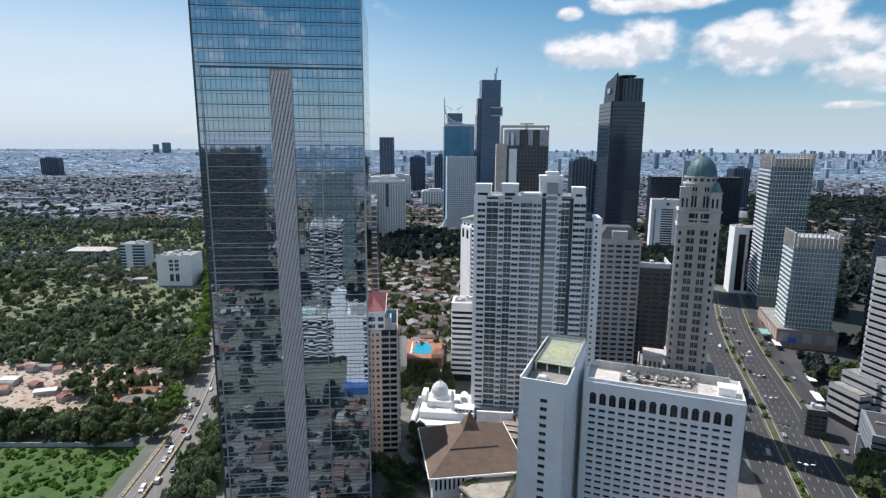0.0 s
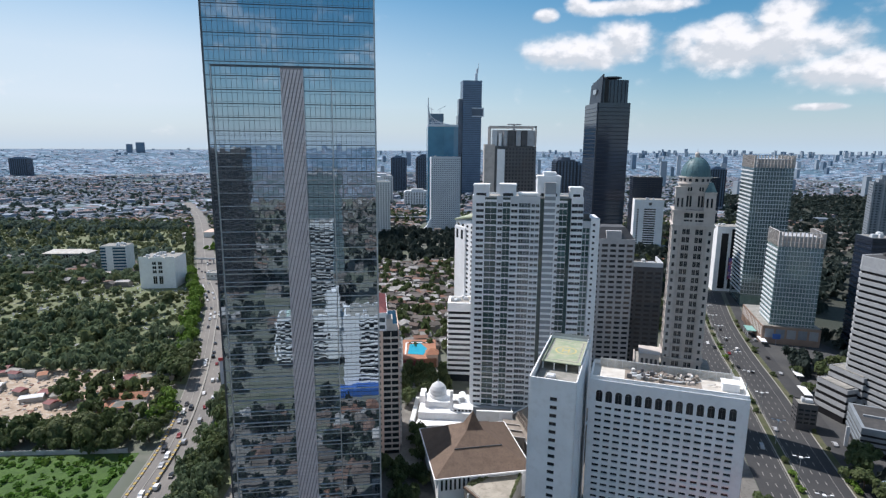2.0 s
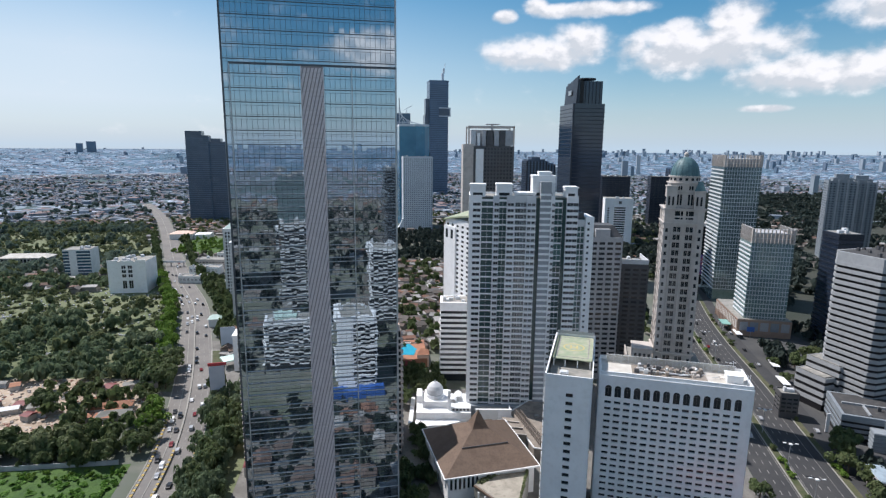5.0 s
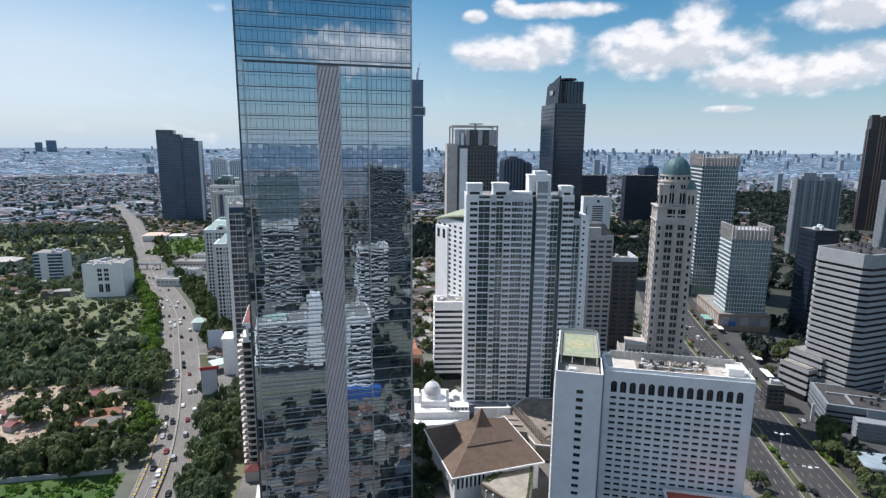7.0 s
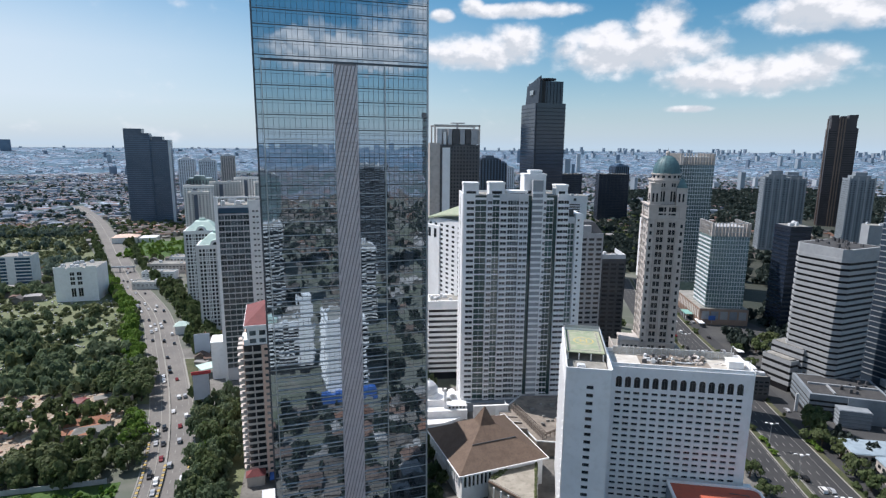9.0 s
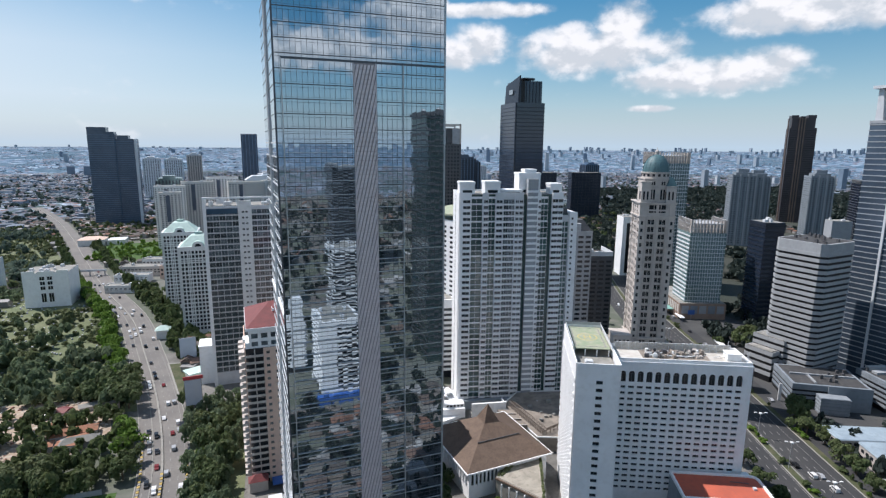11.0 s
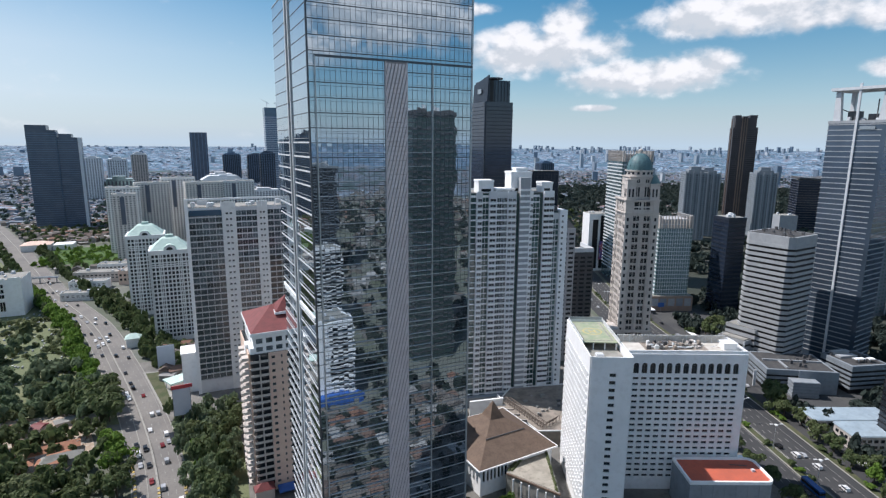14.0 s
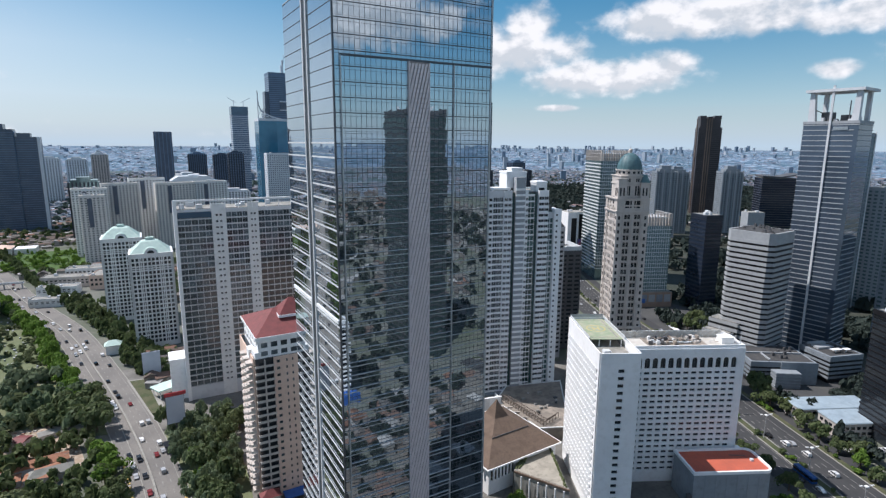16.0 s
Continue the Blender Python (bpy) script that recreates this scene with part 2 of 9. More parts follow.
M["offwhite"] = material("off_white_render", (0.74, 0.75, 0.75), 0.75, second=(0.67, 0.68, 0.68), scale=0.15, coarse=(0.4, (0.56, 0.57, 0.56), 0.4))
M["grey"] = material("grey_concrete", (0.42, 0.43, 0.45), 0.85, second=(0.36, 0.37, 0.39), scale=0.15, coarse=(0.5, (0.27, 0.28, 0.29), 0.4))
M["darkgrey"] = material("dark_grey_cladding", (0.1, 0.1, 0.105), 0.6, second=(0.07, 0.07, 0.075), scale=0.2)
M["black"] = material("black_panel", (0.012, 0.012, 0.014), 0.35, second=(0.016, 0.016, 0.019), scale=0.2, spec=0.3)
M["cream"] = material("cream_stone", (0.53, 0.485, 0.45), 0.8, second=(0.46, 0.42, 0.39), scale=0.2, coarse=(0.35, (0.36, 0.33, 0.305), 0.35))
M["estate_cream"] = material("pale_cream_render", (0.68, 0.66, 0.63), 0.8, second=(0.6, 0.58, 0.56), scale=0.15, coarse=(0.5, (0.5, 0.49, 0.48), 0.4))
M["peach"] = material("peach_render", (0.74, 0.55, 0.45), 0.8, second=(0.67, 0.49, 0.4), scale=0.2, coarse=(0.5, (0.56, 0.41, 0.34), 0.4))
M["palegrey"] = material("pale_grey_cladding", (0.62, 0.64, 0.66), 0.7, second=(0.55, 0.57, 0.6), scale=0.15, coarse=(0.5, (0.48, 0.5, 0.52), 0.4))
# pale and blue-grey casts put distance haze into the far towers' colours
M["hazed_render"] = material("hazed_render", (0.62, 0.66, 0.7), 0.8, second=(0.56, 0.6, 0.65), scale=0.05)
M["hazed_blue_glazing"] = material("hazed_blue_glazing", (0.11, 0.175, 0.265), 0.35, second=(0.09, 0.15, 0.235), scale=0.05)
# the coarse mottle imitates reflections in the dark slabs
M["hazed_dark_glazing"] = material("hazed_dark_glazing", (0.06, 0.085, 0.125), 0.25, second=(0.085, 0.11, 0.155), scale=0.03, coarse=(0.08, (0.12, 0.15, 0.2), 0.3))
M["purple"] = material("dark_brown_cladding", (0.06, 0.05, 0.055), 0.45, second=(0.045, 0.038, 0.042), scale=0.05)
M["bronze"] = material("bronze_fins", (0.2, 0.14, 0.11), 0.5, scale=0.05)
M["redtile"] = material("dark_red_roof_tiles", (0.19, 0.045, 0.045), 0.7, second=(0.14, 0.035, 0.035), scale=0.5, bump=0.05, bump_scale=3)
M["redroof"] = material("red_oxide_roof_paint", (0.5, 0.115, 0.065), 0.75, second=(0.42, 0.1, 0.06), scale=0.15, coarse=(0.6, (0.36, 0.1, 0.07), 0.4))
M["brownroof"] = material("brown_shingles", (0.15, 0.105, 0.078), 0.85, second=(0.12, 0.083, 0.062), scale=0.3, coarse=(1.2, (0.09, 0.065, 0.05), 0.4), bump=0.05, bump_scale=4)
M["teal"] = material("verdigris_roof", (0.22, 0.42, 0.38), 0.6, second=(0.17, 0.34, 0.31), scale=0.4)
M["dome"] = material("patinated_copper", (0.085, 0.17, 0.19), 0.55, second=(0.06, 0.13, 0.145), scale=0.4, coarse=(0.9, (0.05, 0.1, 0.115), 0.35))
M["palegreen"] = material("pale_green_roof", (0.52, 0.66, 0.6), 0.6, second=(0.44, 0.58, 0.53), scale=0.4)
M["helipad"] = material("helipad_green", (0.27, 0.33, 0.22), 0.85, second=(0.36, 0.37, 0.27), scale=0.25, coarse=(0.5, (0.42, 0.4, 0.31), 0.3))
M["yellow"] = material("yellow_marking", (0.55, 0.46, 0.2), 0.8)
M["roofgrey"] = material("flat_roof", (0.3, 0.29, 0.27), 0.95, second=(0.2, 0.2, 0.18), scale=0.12, coarse=(0.4, (0.4, 0.38, 0.34), 0.35))
M["metalgrey"] = material("painted_metal", (0.45, 0.46, 0.47), 0.4, metal=0.3, scale=1.0)
M["steel"] = material("steel", (0.55, 0.56, 0.57), 0.3, metal=0.9, scale=1.0)
M["glass"] = material("window_glass", (0.022, 0.028, 0.034), 0.08, second=(0.03, 0.036, 0.042), scale=0.2, random_objects=0.3, spec=0.6)
M["glass_soft"] = material("curtained_window", (0.045, 0.062, 0.074), 0.1, second=(0.1, 0.125, 0.14), scale=0.35, random_objects=0.6, spec=0.8)
M["glass_dark"] = material("smoked_glass", (0.016, 0.02, 0.026), 0.1, second=(0.022, 0.027, 0.034), scale=0.1, spec=0.7)
M["glass_green"] = material("green_glass", (0.2, 0.3, 0.315), 0.1, second=(0.27, 0.37, 0.38), scale=0.35, random_objects=0.3, spec=0.8, metal=0.5, coarse=(0.6, (0.13, 0.2, 0.21), 0.3))
M["glass_blue"] = material("blue_glass", (0.05, 0.1, 0.16), 0.12, second=(0.06, 0.12, 0.19), scale=0.1, spec=0.7, metal=0.2)
M["mirror"] = material("reflective_curtain_glass", (0.45, 0.52, 0.58), 0.015, metal=0.95, second=(0.42, 0.49, 0.55), scale=0.05, bump=0.008, bump_scale=0.36, bump_detail=0)
M["mullion"] = material("dark_mullion", (0.1, 0.11, 0.125), 0.4, metal=0.5)
M["fin"] = material("pale_metal_fin", (0.5, 0.52, 0.53), 0.35, metal=0.4)
M["weave"] = material("bronze_mesh_panel", (0.74, 0.67, 0.68), 0.5, metal=0.1, second=(0.68, 0.61, 0.62), scale=0.4)
M["water"] = material("pool_water", (0.03, 0.3, 0.42), 0.05, second=(0.04, 0.34, 0.46), scale=0.4, bump=0.02, bump_scale=1.5)
# pale blue taken down to stand for cloud shade on these roofs
M["sheet_roof"] = material("pale_blue_sheet_roof", (0.34, 0.42, 0.48), 0.5, second=(0.28, 0.35, 0.41), scale=0.2, coarse=(0.5, (0.24, 0.29, 0.33), 0.3))
M["terracotta"] = material("terracotta_tiles", (0.36, 0.17, 0.1), 0.85, second=(0.29, 0.13, 0.08), scale=0.4, bump=0.05, bump_scale=3)
M["bluetarp"] = material("blue_sheet", (0.04, 0.13, 0.42), 0.6, scale=0.4)
M["billboard"] = material("blank_board", (0.42, 0.47, 0.55), 0.6, second=(0.38, 0.43, 0.51), scale=0.2)
M["redsign"] = material("red_sign", (0.42, 0.05, 0.06), 0.6)
M["screen"] = material("advert_panel", (0.4, 0.08, 0.12), 0.5, second=(0.08, 0.1, 0.4), scale=0.25, coarse=(0.4, (0.6, 0.5, 0.55), 0.2))
M["houses"] = material("house_walls", (0.25, 0.235, 0.22), 0.9, island=[(0.25, 0.24, 0.225), (0.2, 0.19, 0.178), (0.33, 0.32, 0.305), (0.23, 0.2, 0.175)], second=(0.19, 0.18, 0.17), scale=0.3)
M["roofs"] = material("house_roofs", (0.17, 0.13, 0.11), 0.9, island=[(0.15, 0.095, 0.075), (0.115, 0.085, 0.073), (0.11, 0.104, 0.1), (0.19, 0.1, 0.07), (0.27, 0.265, 0.26), (0.085, 0.075, 0.068), (0.15, 0.132, 0.12), (0.125, 0.112, 0.103), (0.36, 0.35, 0.34)], second=(0.095, 0.08, 0.07), scale=0.4)
# distance haze is mixed into these wall, roof and tower colours
M["far_houses"] = material("hazed_house_walls", (0.234, 0.285, 0.352), 0.9, island=[(0.234, 0.285, 0.352), (0.18, 0.22, 0.275), (0.288, 0.345, 0.413), (0.378, 0.435, 0.501), (0.207, 0.225, 0.264)], second=(0.216, 0.265, 0.33), scale=0.1)
M["far_roofs"] = material("hazed_house_roofs", (0.153, 0.17, 0.198), 0.9, island=[(0.198, 0.145, 0.143), (0.126, 0.155, 0.198), (0.162, 0.195, 0.242), (0.225, 0.15, 0.143), (0.27, 0.32, 0.38), (0.108, 0.135, 0.171), (0.153, 0.16, 0.176), (0.126, 0.13, 0.143)], second=(0.153, 0.165, 0.187), scale=0.1)
M["far_towers"] = material("hazed_tower_walls", (0.27, 0.325, 0.385), 0.7, island=[(0.25, 0.305, 0.365), (0.34, 0.39, 0.44), (0.17, 0.225, 0.295), (0.3, 0.35, 0.4), (0.13, 0.19, 0.26), (0.42, 0.455, 0.495)], second=(0.25, 0.305, 0.365), scale=0.05)
# haze gives these distant leaves their painted blue cast
M["far_leaf"] = material("hazed_district_leaves", (0.085, 0.12, 0.11), 0.9, island=[(0.078, 0.11, 0.1), (0.095, 0.13, 0.12), (0.07, 0.105, 0.097)], second=(0.085, 0.12, 0.11), scale=0.05, spec=0.2, through_leaf=0.35)
M["car_paint"] = material("car_paint", (0.4, 0.4, 0.42), 0.25, scale=1.0, spec=0.6)
M["car_white"] = material("white_car_paint", (0.8, 0.8, 0.8), 0.25, scale=1.0, spec=0.6)
M["car_black"] = material("black_car_paint", (0.02, 0.02, 0.022), 0.25, scale=1.0, spec=0.6)
M["car_silver"] = material("silver_car_paint", (0.42, 0.43, 0.45), 0.25, scale=1.0, spec=0.6)
M["car_red"] = material("red_car_paint", (0.2, 0.025, 0.025), 0.25, scale=1.0, spec=0.6)
M["car_blue"] = material("blue_car_paint", (0.03, 0.1, 0.3), 0.25, scale=1.0, spec=0.6)
M["tyre"] = material("tyre_rubber", (0.02, 0.02, 0.02), 0.9)
M["verge"] = material("dry_verge", (0.055, 0.07, 0.028), 0.95, second=(0.1, 0.095, 0.055), scale=0.12, coarse=(0.6, (0.04, 0.055, 0.02), 0.3), bump=0.2, bump_scale=1.5)
M["glass_bal"] = material("teal_glazing", (0.055, 0.1, 0.1), 0.1, second=(0.085, 0.14, 0.138), scale=0.3, random_objects=0.5, spec=0.9)
M["glass_teal"] = material("teal_glass", (0.018, 0.13, 0.23), 0.12, second=(0.03, 0.17, 0.28), scale=0.05, spec=0.8, metal=0.25)
M["navy"] = material("navy_cladding", (0.017, 0.023, 0.036), 0.4, second=(0.022, 0.029, 0.045), scale=0.1, spec=0.4)
M["navy_glass"] = material("navy_glass", (0.02, 0.03, 0.052), 0.08, second=(0.028, 0.04, 0.066), scale=0.1, spec=0.8, metal=0.2)
M["glass_teal_dark"] = material("dark_teal_glass", (0.03, 0.055, 0.055), 0.1, second=(0.045, 0.075, 0.072), scale=0.1, spec=0.8, metal=0.2)
M["steel_blue_glass"] = material("steel_blue_glass", (0.09, 0.125, 0.175), 0.1, second=(0.07, 0.1, 0.14), scale=0.06, spec=0.8, metal=0.45)
# darker copy of the blade colour, painting the shade behind the blades
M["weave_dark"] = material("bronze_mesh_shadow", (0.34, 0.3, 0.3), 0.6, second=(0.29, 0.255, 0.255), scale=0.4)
# both greys are darkened to hold cloud shade on the eastern towers
M["slate"] = material("slate_grey_cladding", (0.23, 0.26, 0.29), 0.7, second=(0.19, 0.22, 0.25), scale=0.15, coarse=(0.5, (0.155, 0.18, 0.2), 0.4))
M["stripe"] = material("shade_toned_grey_panels", (0.34, 0.36, 0.38), 0.75, second=(0.3, 0.32, 0.34), scale=0.15, coarse=(0.5, (0.25, 0.26, 0.28), 0.4))
M["avenue"] = material("worn_avenue_asphalt", (0.195, 0.182, 0.168), 0.9, second=(0.155, 0.146, 0.138), scale=0.05, coarse=(0.9, (0.115, 0.11, 0.105), 0.4))
# the forecourt's dark tone includes painted cloud shade
M["dark_paving"] = material("dark_asphalt_yard", (0.055, 0.057, 0.06), 0.9, second=(0.075, 0.075, 0.073), scale=0.06, coarse=(0.5, (0.04, 0.042, 0.045), 0.4))
M["pad_paving"] = material("pale_roof_paving", (0.36, 0.33, 0.28), 0.9, second=(0.27, 0.25, 0.21), scale=0.25, coarse=(0.6, (0.2, 0.18, 0.15), 0.3))
# dark roof tone, lowered further to include cloud shade
M["dark_roof"] = material("shade_toned_dark_roof", (0.06, 0.06, 0.062), 0.95, second=(0.045, 0.045, 0.047), scale=0.12, coarse=(0.4, (0.1, 0.097, 0.092), 0.35))
# houses at the rim get a paler, bluer cast standing for haze
M["horizon_walls"] = material("hazed_rim_walls", (0.26, 0.32, 0.385), 0.9, island=[(0.25, 0.305, 0.37), (0.28, 0.34, 0.405), (0.23, 0.285, 0.35), (0.35, 0.405, 0.455)], second=(0.26, 0.315, 0.38), scale=0.02)
M["horizon_roofs"] = material("hazed_rim_roofs", (0.18, 0.225, 0.285), 0.9, island=[(0.175, 0.22, 0.28), (0.16, 0.205, 0.265), (0.21, 0.255, 0.315), (0.21, 0.21, 0.245), (0.15, 0.195, 0.255), (0.28, 0.325, 0.375)], second=(0.18, 0.22, 0.28), scale=0.02)
M["deck_stain"] = material("stained_deck", (0.3, 0.26, 0.22), 0.95, second=(0.2, 0.175, 0.15), scale=0.15, coarse=(0.4, (0.14, 0.12, 0.105), 0.3))
M["rust"] = material("rusty_steel", (0.2, 0.165, 0.14), 0.8, second=(0.13, 0.105, 0.09), scale=0.6)
# greens lightened and blued to carry haze over the burial ground
M["leaf_wood"] = material("woodland_leaves", (0.15, 0.2, 0.115), 0.75, island=[(0.12, 0.165, 0.095), (0.16, 0.21, 0.12), (0.145, 0.195, 0.11), (0.19, 0.24, 0.14), (0.13, 0.18, 0.105)], second=(0.185, 0.225, 0.135), scale=0.08, coarse=(0.02, (0.18, 0.21, 0.135), 0.4), spec=0.2, through_leaf=0.45)
# cloud shade over the park is painted into these leaf and floor tones
M["leaf_park"] = material("shade_toned_leaves", (0.038, 0.054, 0.048), 0.75, island=[(0.032, 0.046, 0.041), (0.043, 0.06, 0.053), (0.038, 0.053, 0.047), (0.05, 0.068, 0.058)], second=(0.046, 0.062, 0.055), scale=0.08, spec=0.2, through_leaf=0.3)
M["park_floor"] = material("shade_toned_litter", (0.032, 0.04, 0.03), 0.95, second=(0.05, 0.052, 0.042), scale=0.03, coarse=(0.25, (0.025, 0.032, 0.024), 0.3), bump=0.3, bump_scale=1.0)
M["dust_roof"] = material("dusty_white_roof", (0.6, 0.58, 0.54), 0.9, second=(0.5, 0.47, 0.42), scale=0.2, coarse=(0.5, (0.36, 0.33, 0.29), 0.35))
M["annex_grey"] = material("blue_grey_render", (0.27, 0.3, 0.33), 0.8, second=(0.23, 0.255, 0.28), scale=0.15, coarse=(0.5, (0.18, 0.2, 0.22), 0.4))
M["russet"] = material("russet_stone_frame", (0.33, 0.24, 0.19), 0.8, second=(0.28, 0.2, 0.16), scale=0.2)
# plot tones turn bluer outwards, with the haze painted in
M["far_ground"] = cell_material("hazed_city_patchwork", 1 / 17.0, [(0.064, 0.098, 0.098), (0.17, 0.132, 0.132), (0.072, 0.108, 0.109), (0.162, 0.191, 0.241), (0.085, 0.103, 0.132), (0.204, 0.147, 0.144), (0.255, 0.304, 0.374), (0.119, 0.142, 0.178), (0.068, 0.103, 0.103), (0.187, 0.196, 0.218), (0.136, 0.162, 0.207), (0.357, 0.421, 0.506)], (0.064, 0.103, 0.103), 0.0035)
M["rim_ground"] = cell_material("hazed_rim_patchwork", 1 / 24.0, [(0.073, 0.135, 0.196), (0.163, 0.17, 0.213), (0.077, 0.14, 0.202), (0.172, 0.245, 0.336), (0.095, 0.155, 0.224), (0.181, 0.18, 0.218), (0.258, 0.345, 0.442), (0.103, 0.165, 0.241), (0.069, 0.13, 0.185), (0.172, 0.235, 0.314), (0.31, 0.4, 0.493)], (0.073, 0.135, 0.185), 0.006)
# white concrete greyed down, with cloud shade on the striped block painted in
M["pale_band"] = material("shade_toned_white_band", (0.36, 0.375, 0.39), 0.75, second=(0.32, 0.335, 0.35), scale=0.15, coarse=(0.5, (0.27, 0.28, 0.29), 0.4))

# ---- building blocks ----


def mesh_np(name, verts, faces, mats, face_mats=None, smooth=False):
    """A mesh from an array of points and an array of faces with equal corner counts."""
    verts, faces = np.asarray(verts, "f"), np.asarray(faces, "i")
    me = bpy.data.meshes.new(name)
    n, k = faces.shape
    me.vertices.add(len(verts))
    me.vertices.foreach_set("co", verts.ravel())
    me.loops.add(n * k)
    me.loops.foreach_set("vertex_index", faces.ravel())
    me.polygons.add(n)
    me.polygons.foreach_set("loop_start", np.arange(0, n * k, k, dtype="i"))
    for mt in mats:
        me.materials.append(M[mt])
    if face_mats is not None:
        me.polygons.foreach_set("material_index", np.asarray(face_mats, "i"))
    if smooth:
        me.polygons.foreach_set("use_smooth", np.ones(n, bool))
    me.update(calc_edges=True)
    return me


class Solid:
    """Collects boxes, prisms and roofs into one mesh of quads and fans."""

    def __init__(self):
        self.v, self.f, self.m = [], [], []

    def face(self, pts, mat=0):
        i = len(self.v)
        self.v += [tuple(p) for p in pts]
        self.f.append(list(range(i, i + len(pts))))
        self.m.append(mat)

    def box(self, x0, x1, y0, y1, z0, z1, mat=0, bottom=False):
        i = len(self.v)
        self.v += [(x0, y0, z0), (x1, y0, z0), (x1, y1, z0), (x0, y1, z0), (x0, y0, z1), (x1, y0, z1), (x1, y1, z1), (x0, y1, z1)]
        fs = [(0, 1, 5, 4), (1, 2, 6, 5), (2, 3, 7, 6), (3, 0, 4, 7), (4, 5, 6, 7), (3, 2, 1, 0)]
        for q in fs:
            self.f.append([i + a for a in q])
            self.m.append(mat)
        return self

    def prism(self, poly, z0, z1, mat=0, top_mat=None):
        """poly runs anticlockwise seen from above."""
        i, n = len(self.v), len(poly)
        self.v += [(x, y, z0) for x, y in poly] + [(x, y, z1) for x, y in poly]
        for a in range(n):
            b = (a + 1) % n
            self.f.append([i + a, i + b, i + n + b, i + n + a])
            self.m.append(mat)
        self.f.append([i + n + a for a in range(n)])
        self.m.append(mat if top_mat is None else top_mat)
        self.f.append([i + a for a in reversed(range(n))])
        self.m.append(mat)
        return self

    def loft(self, rings, mat=0, cap=True):
        """Rings of (x, y, z), each with the same count, joined one to the next."""
        i, n = len(self.v), len(rings[0])
        for r in rings:
            self.v += [tuple(p) for p in r]
        for k in range(len(rings) - 1):
            for a in range(n):
                b = (a + 1) % n
                self.f.append([i + k * n + a, i + k * n + b, i + (k + 1) * n + b, i + (k + 1) * n + a])
                self.m.append(mat)
        if cap:
            self.f.append([i + (len(rings) - 1) * n + a for a in range(n)])
            self.f.append([i + a for a in reversed(range(n))])
            self.m += [mat, mat]
        return self

    def beam(self, a, b, r, mat=0, n=4):
        a, b = Vector(a), Vector(b)
        q = (b - a).to_track_quat("Z", "Y")
        ring = [q @ Vector((r * math.cos(2 * math.pi * (k + 0.5) / n), r * math.sin(2 * math.pi * (k + 0.5) / n), 0)) for k in range(n)]
        return self.loft([[a + p for p in ring], [b + p for p in ring]], mat)

    def hip(self, x0, x1, y0, y1, z0, z1, ridge=0.0, mat=0):
        """A hipped roof; ridge: the length of its ridge along x."""
        cx, cy = (x0 + x1) / 2, (y0 + y1) / 2
        a, b = (cx - ridge / 2, cy, z1), (cx + ridge / 2, cy, z1)
        p = [(x0, y0, z0), (x1, y0, z0), (x1, y1, z0), (x0, y1, z0)]
        if ridge:
            self.face([p[0], p[1], b, a], mat), self.face([p[2], p[3], a, b], mat)
            self.face([p[1], p[2], b], mat), self.face([p[3], p[0], a], mat)
        else:
            for k in range(4):
                self.face([p[k], p[(k + 1) % 4], a], mat)
        self.face(p[::-1], mat)
        return self

    def dome(self, x, y, z, r, h, mat=0, n=24, rings=8):
        rs = [[(x + r * math.cos(t) * math.cos(2 * math.pi * k / n), y + r * math.cos(t) * math.sin(2 * math.pi * k / n), z + h * math.sin(t)) for k in range(n)]
              for t in [math.pi / 2 * j / rings * 0.985 for j in range(rings + 1)]]
        return self.loft(rs, mat)

    def mesh(self, name, *mats):
        me = bpy.data.meshes.new(name)
        me.from_pydata(self.v, [], self.f)
        for mt in mats:
            me.materials.append(M[mt])
        me.polygons.foreach_set("material_index", self.m)
        me.update()
        return me


def thing(name, label, category, x=0, y=0, z=0, turn=0, group="", kind=""):
    """An Empty at a thing's base that parents its parts."""
    ob = new(name)
    ob.empty_display_size = 1
    ob.matrix_basis = pose(x, y, z, 0, 0, turn)
    return tagged(ob, label, category, group, kind)


def part(name, solid, mats, parent=None, label="", m=None, kind=""):
    """One mesh under a thing or under a part."""
    me = solid.mesh(name, *([mats] if isinstance(mats, str) else mats)) if isinstance(solid, Solid) else solid
    ob = new(name, me)
    ob.parent = parent
    if m is not None:
        ob.matrix_basis = m
    return tagged(ob, label, "", "", kind)


def alone(name, solid, mats, label, category, kind="", group="", m=None):
    ob = part(name, solid, mats, None, "", m)
    return tagged(ob, label, category, group, kind)


# the four sides of a box W wide and D deep, whose front left corner is the origin: the pose that lays (u, z) on that side, looking out along -y
def side(which, W, D):
    return {"front": pose(0, 0, 0), "right": pose(W, 0, 0, 0, 0, 90), "back": pose(W, D, 0, 0, 0, 180), "left": pose(0, D, 0, 0, 0, -90)}[which]


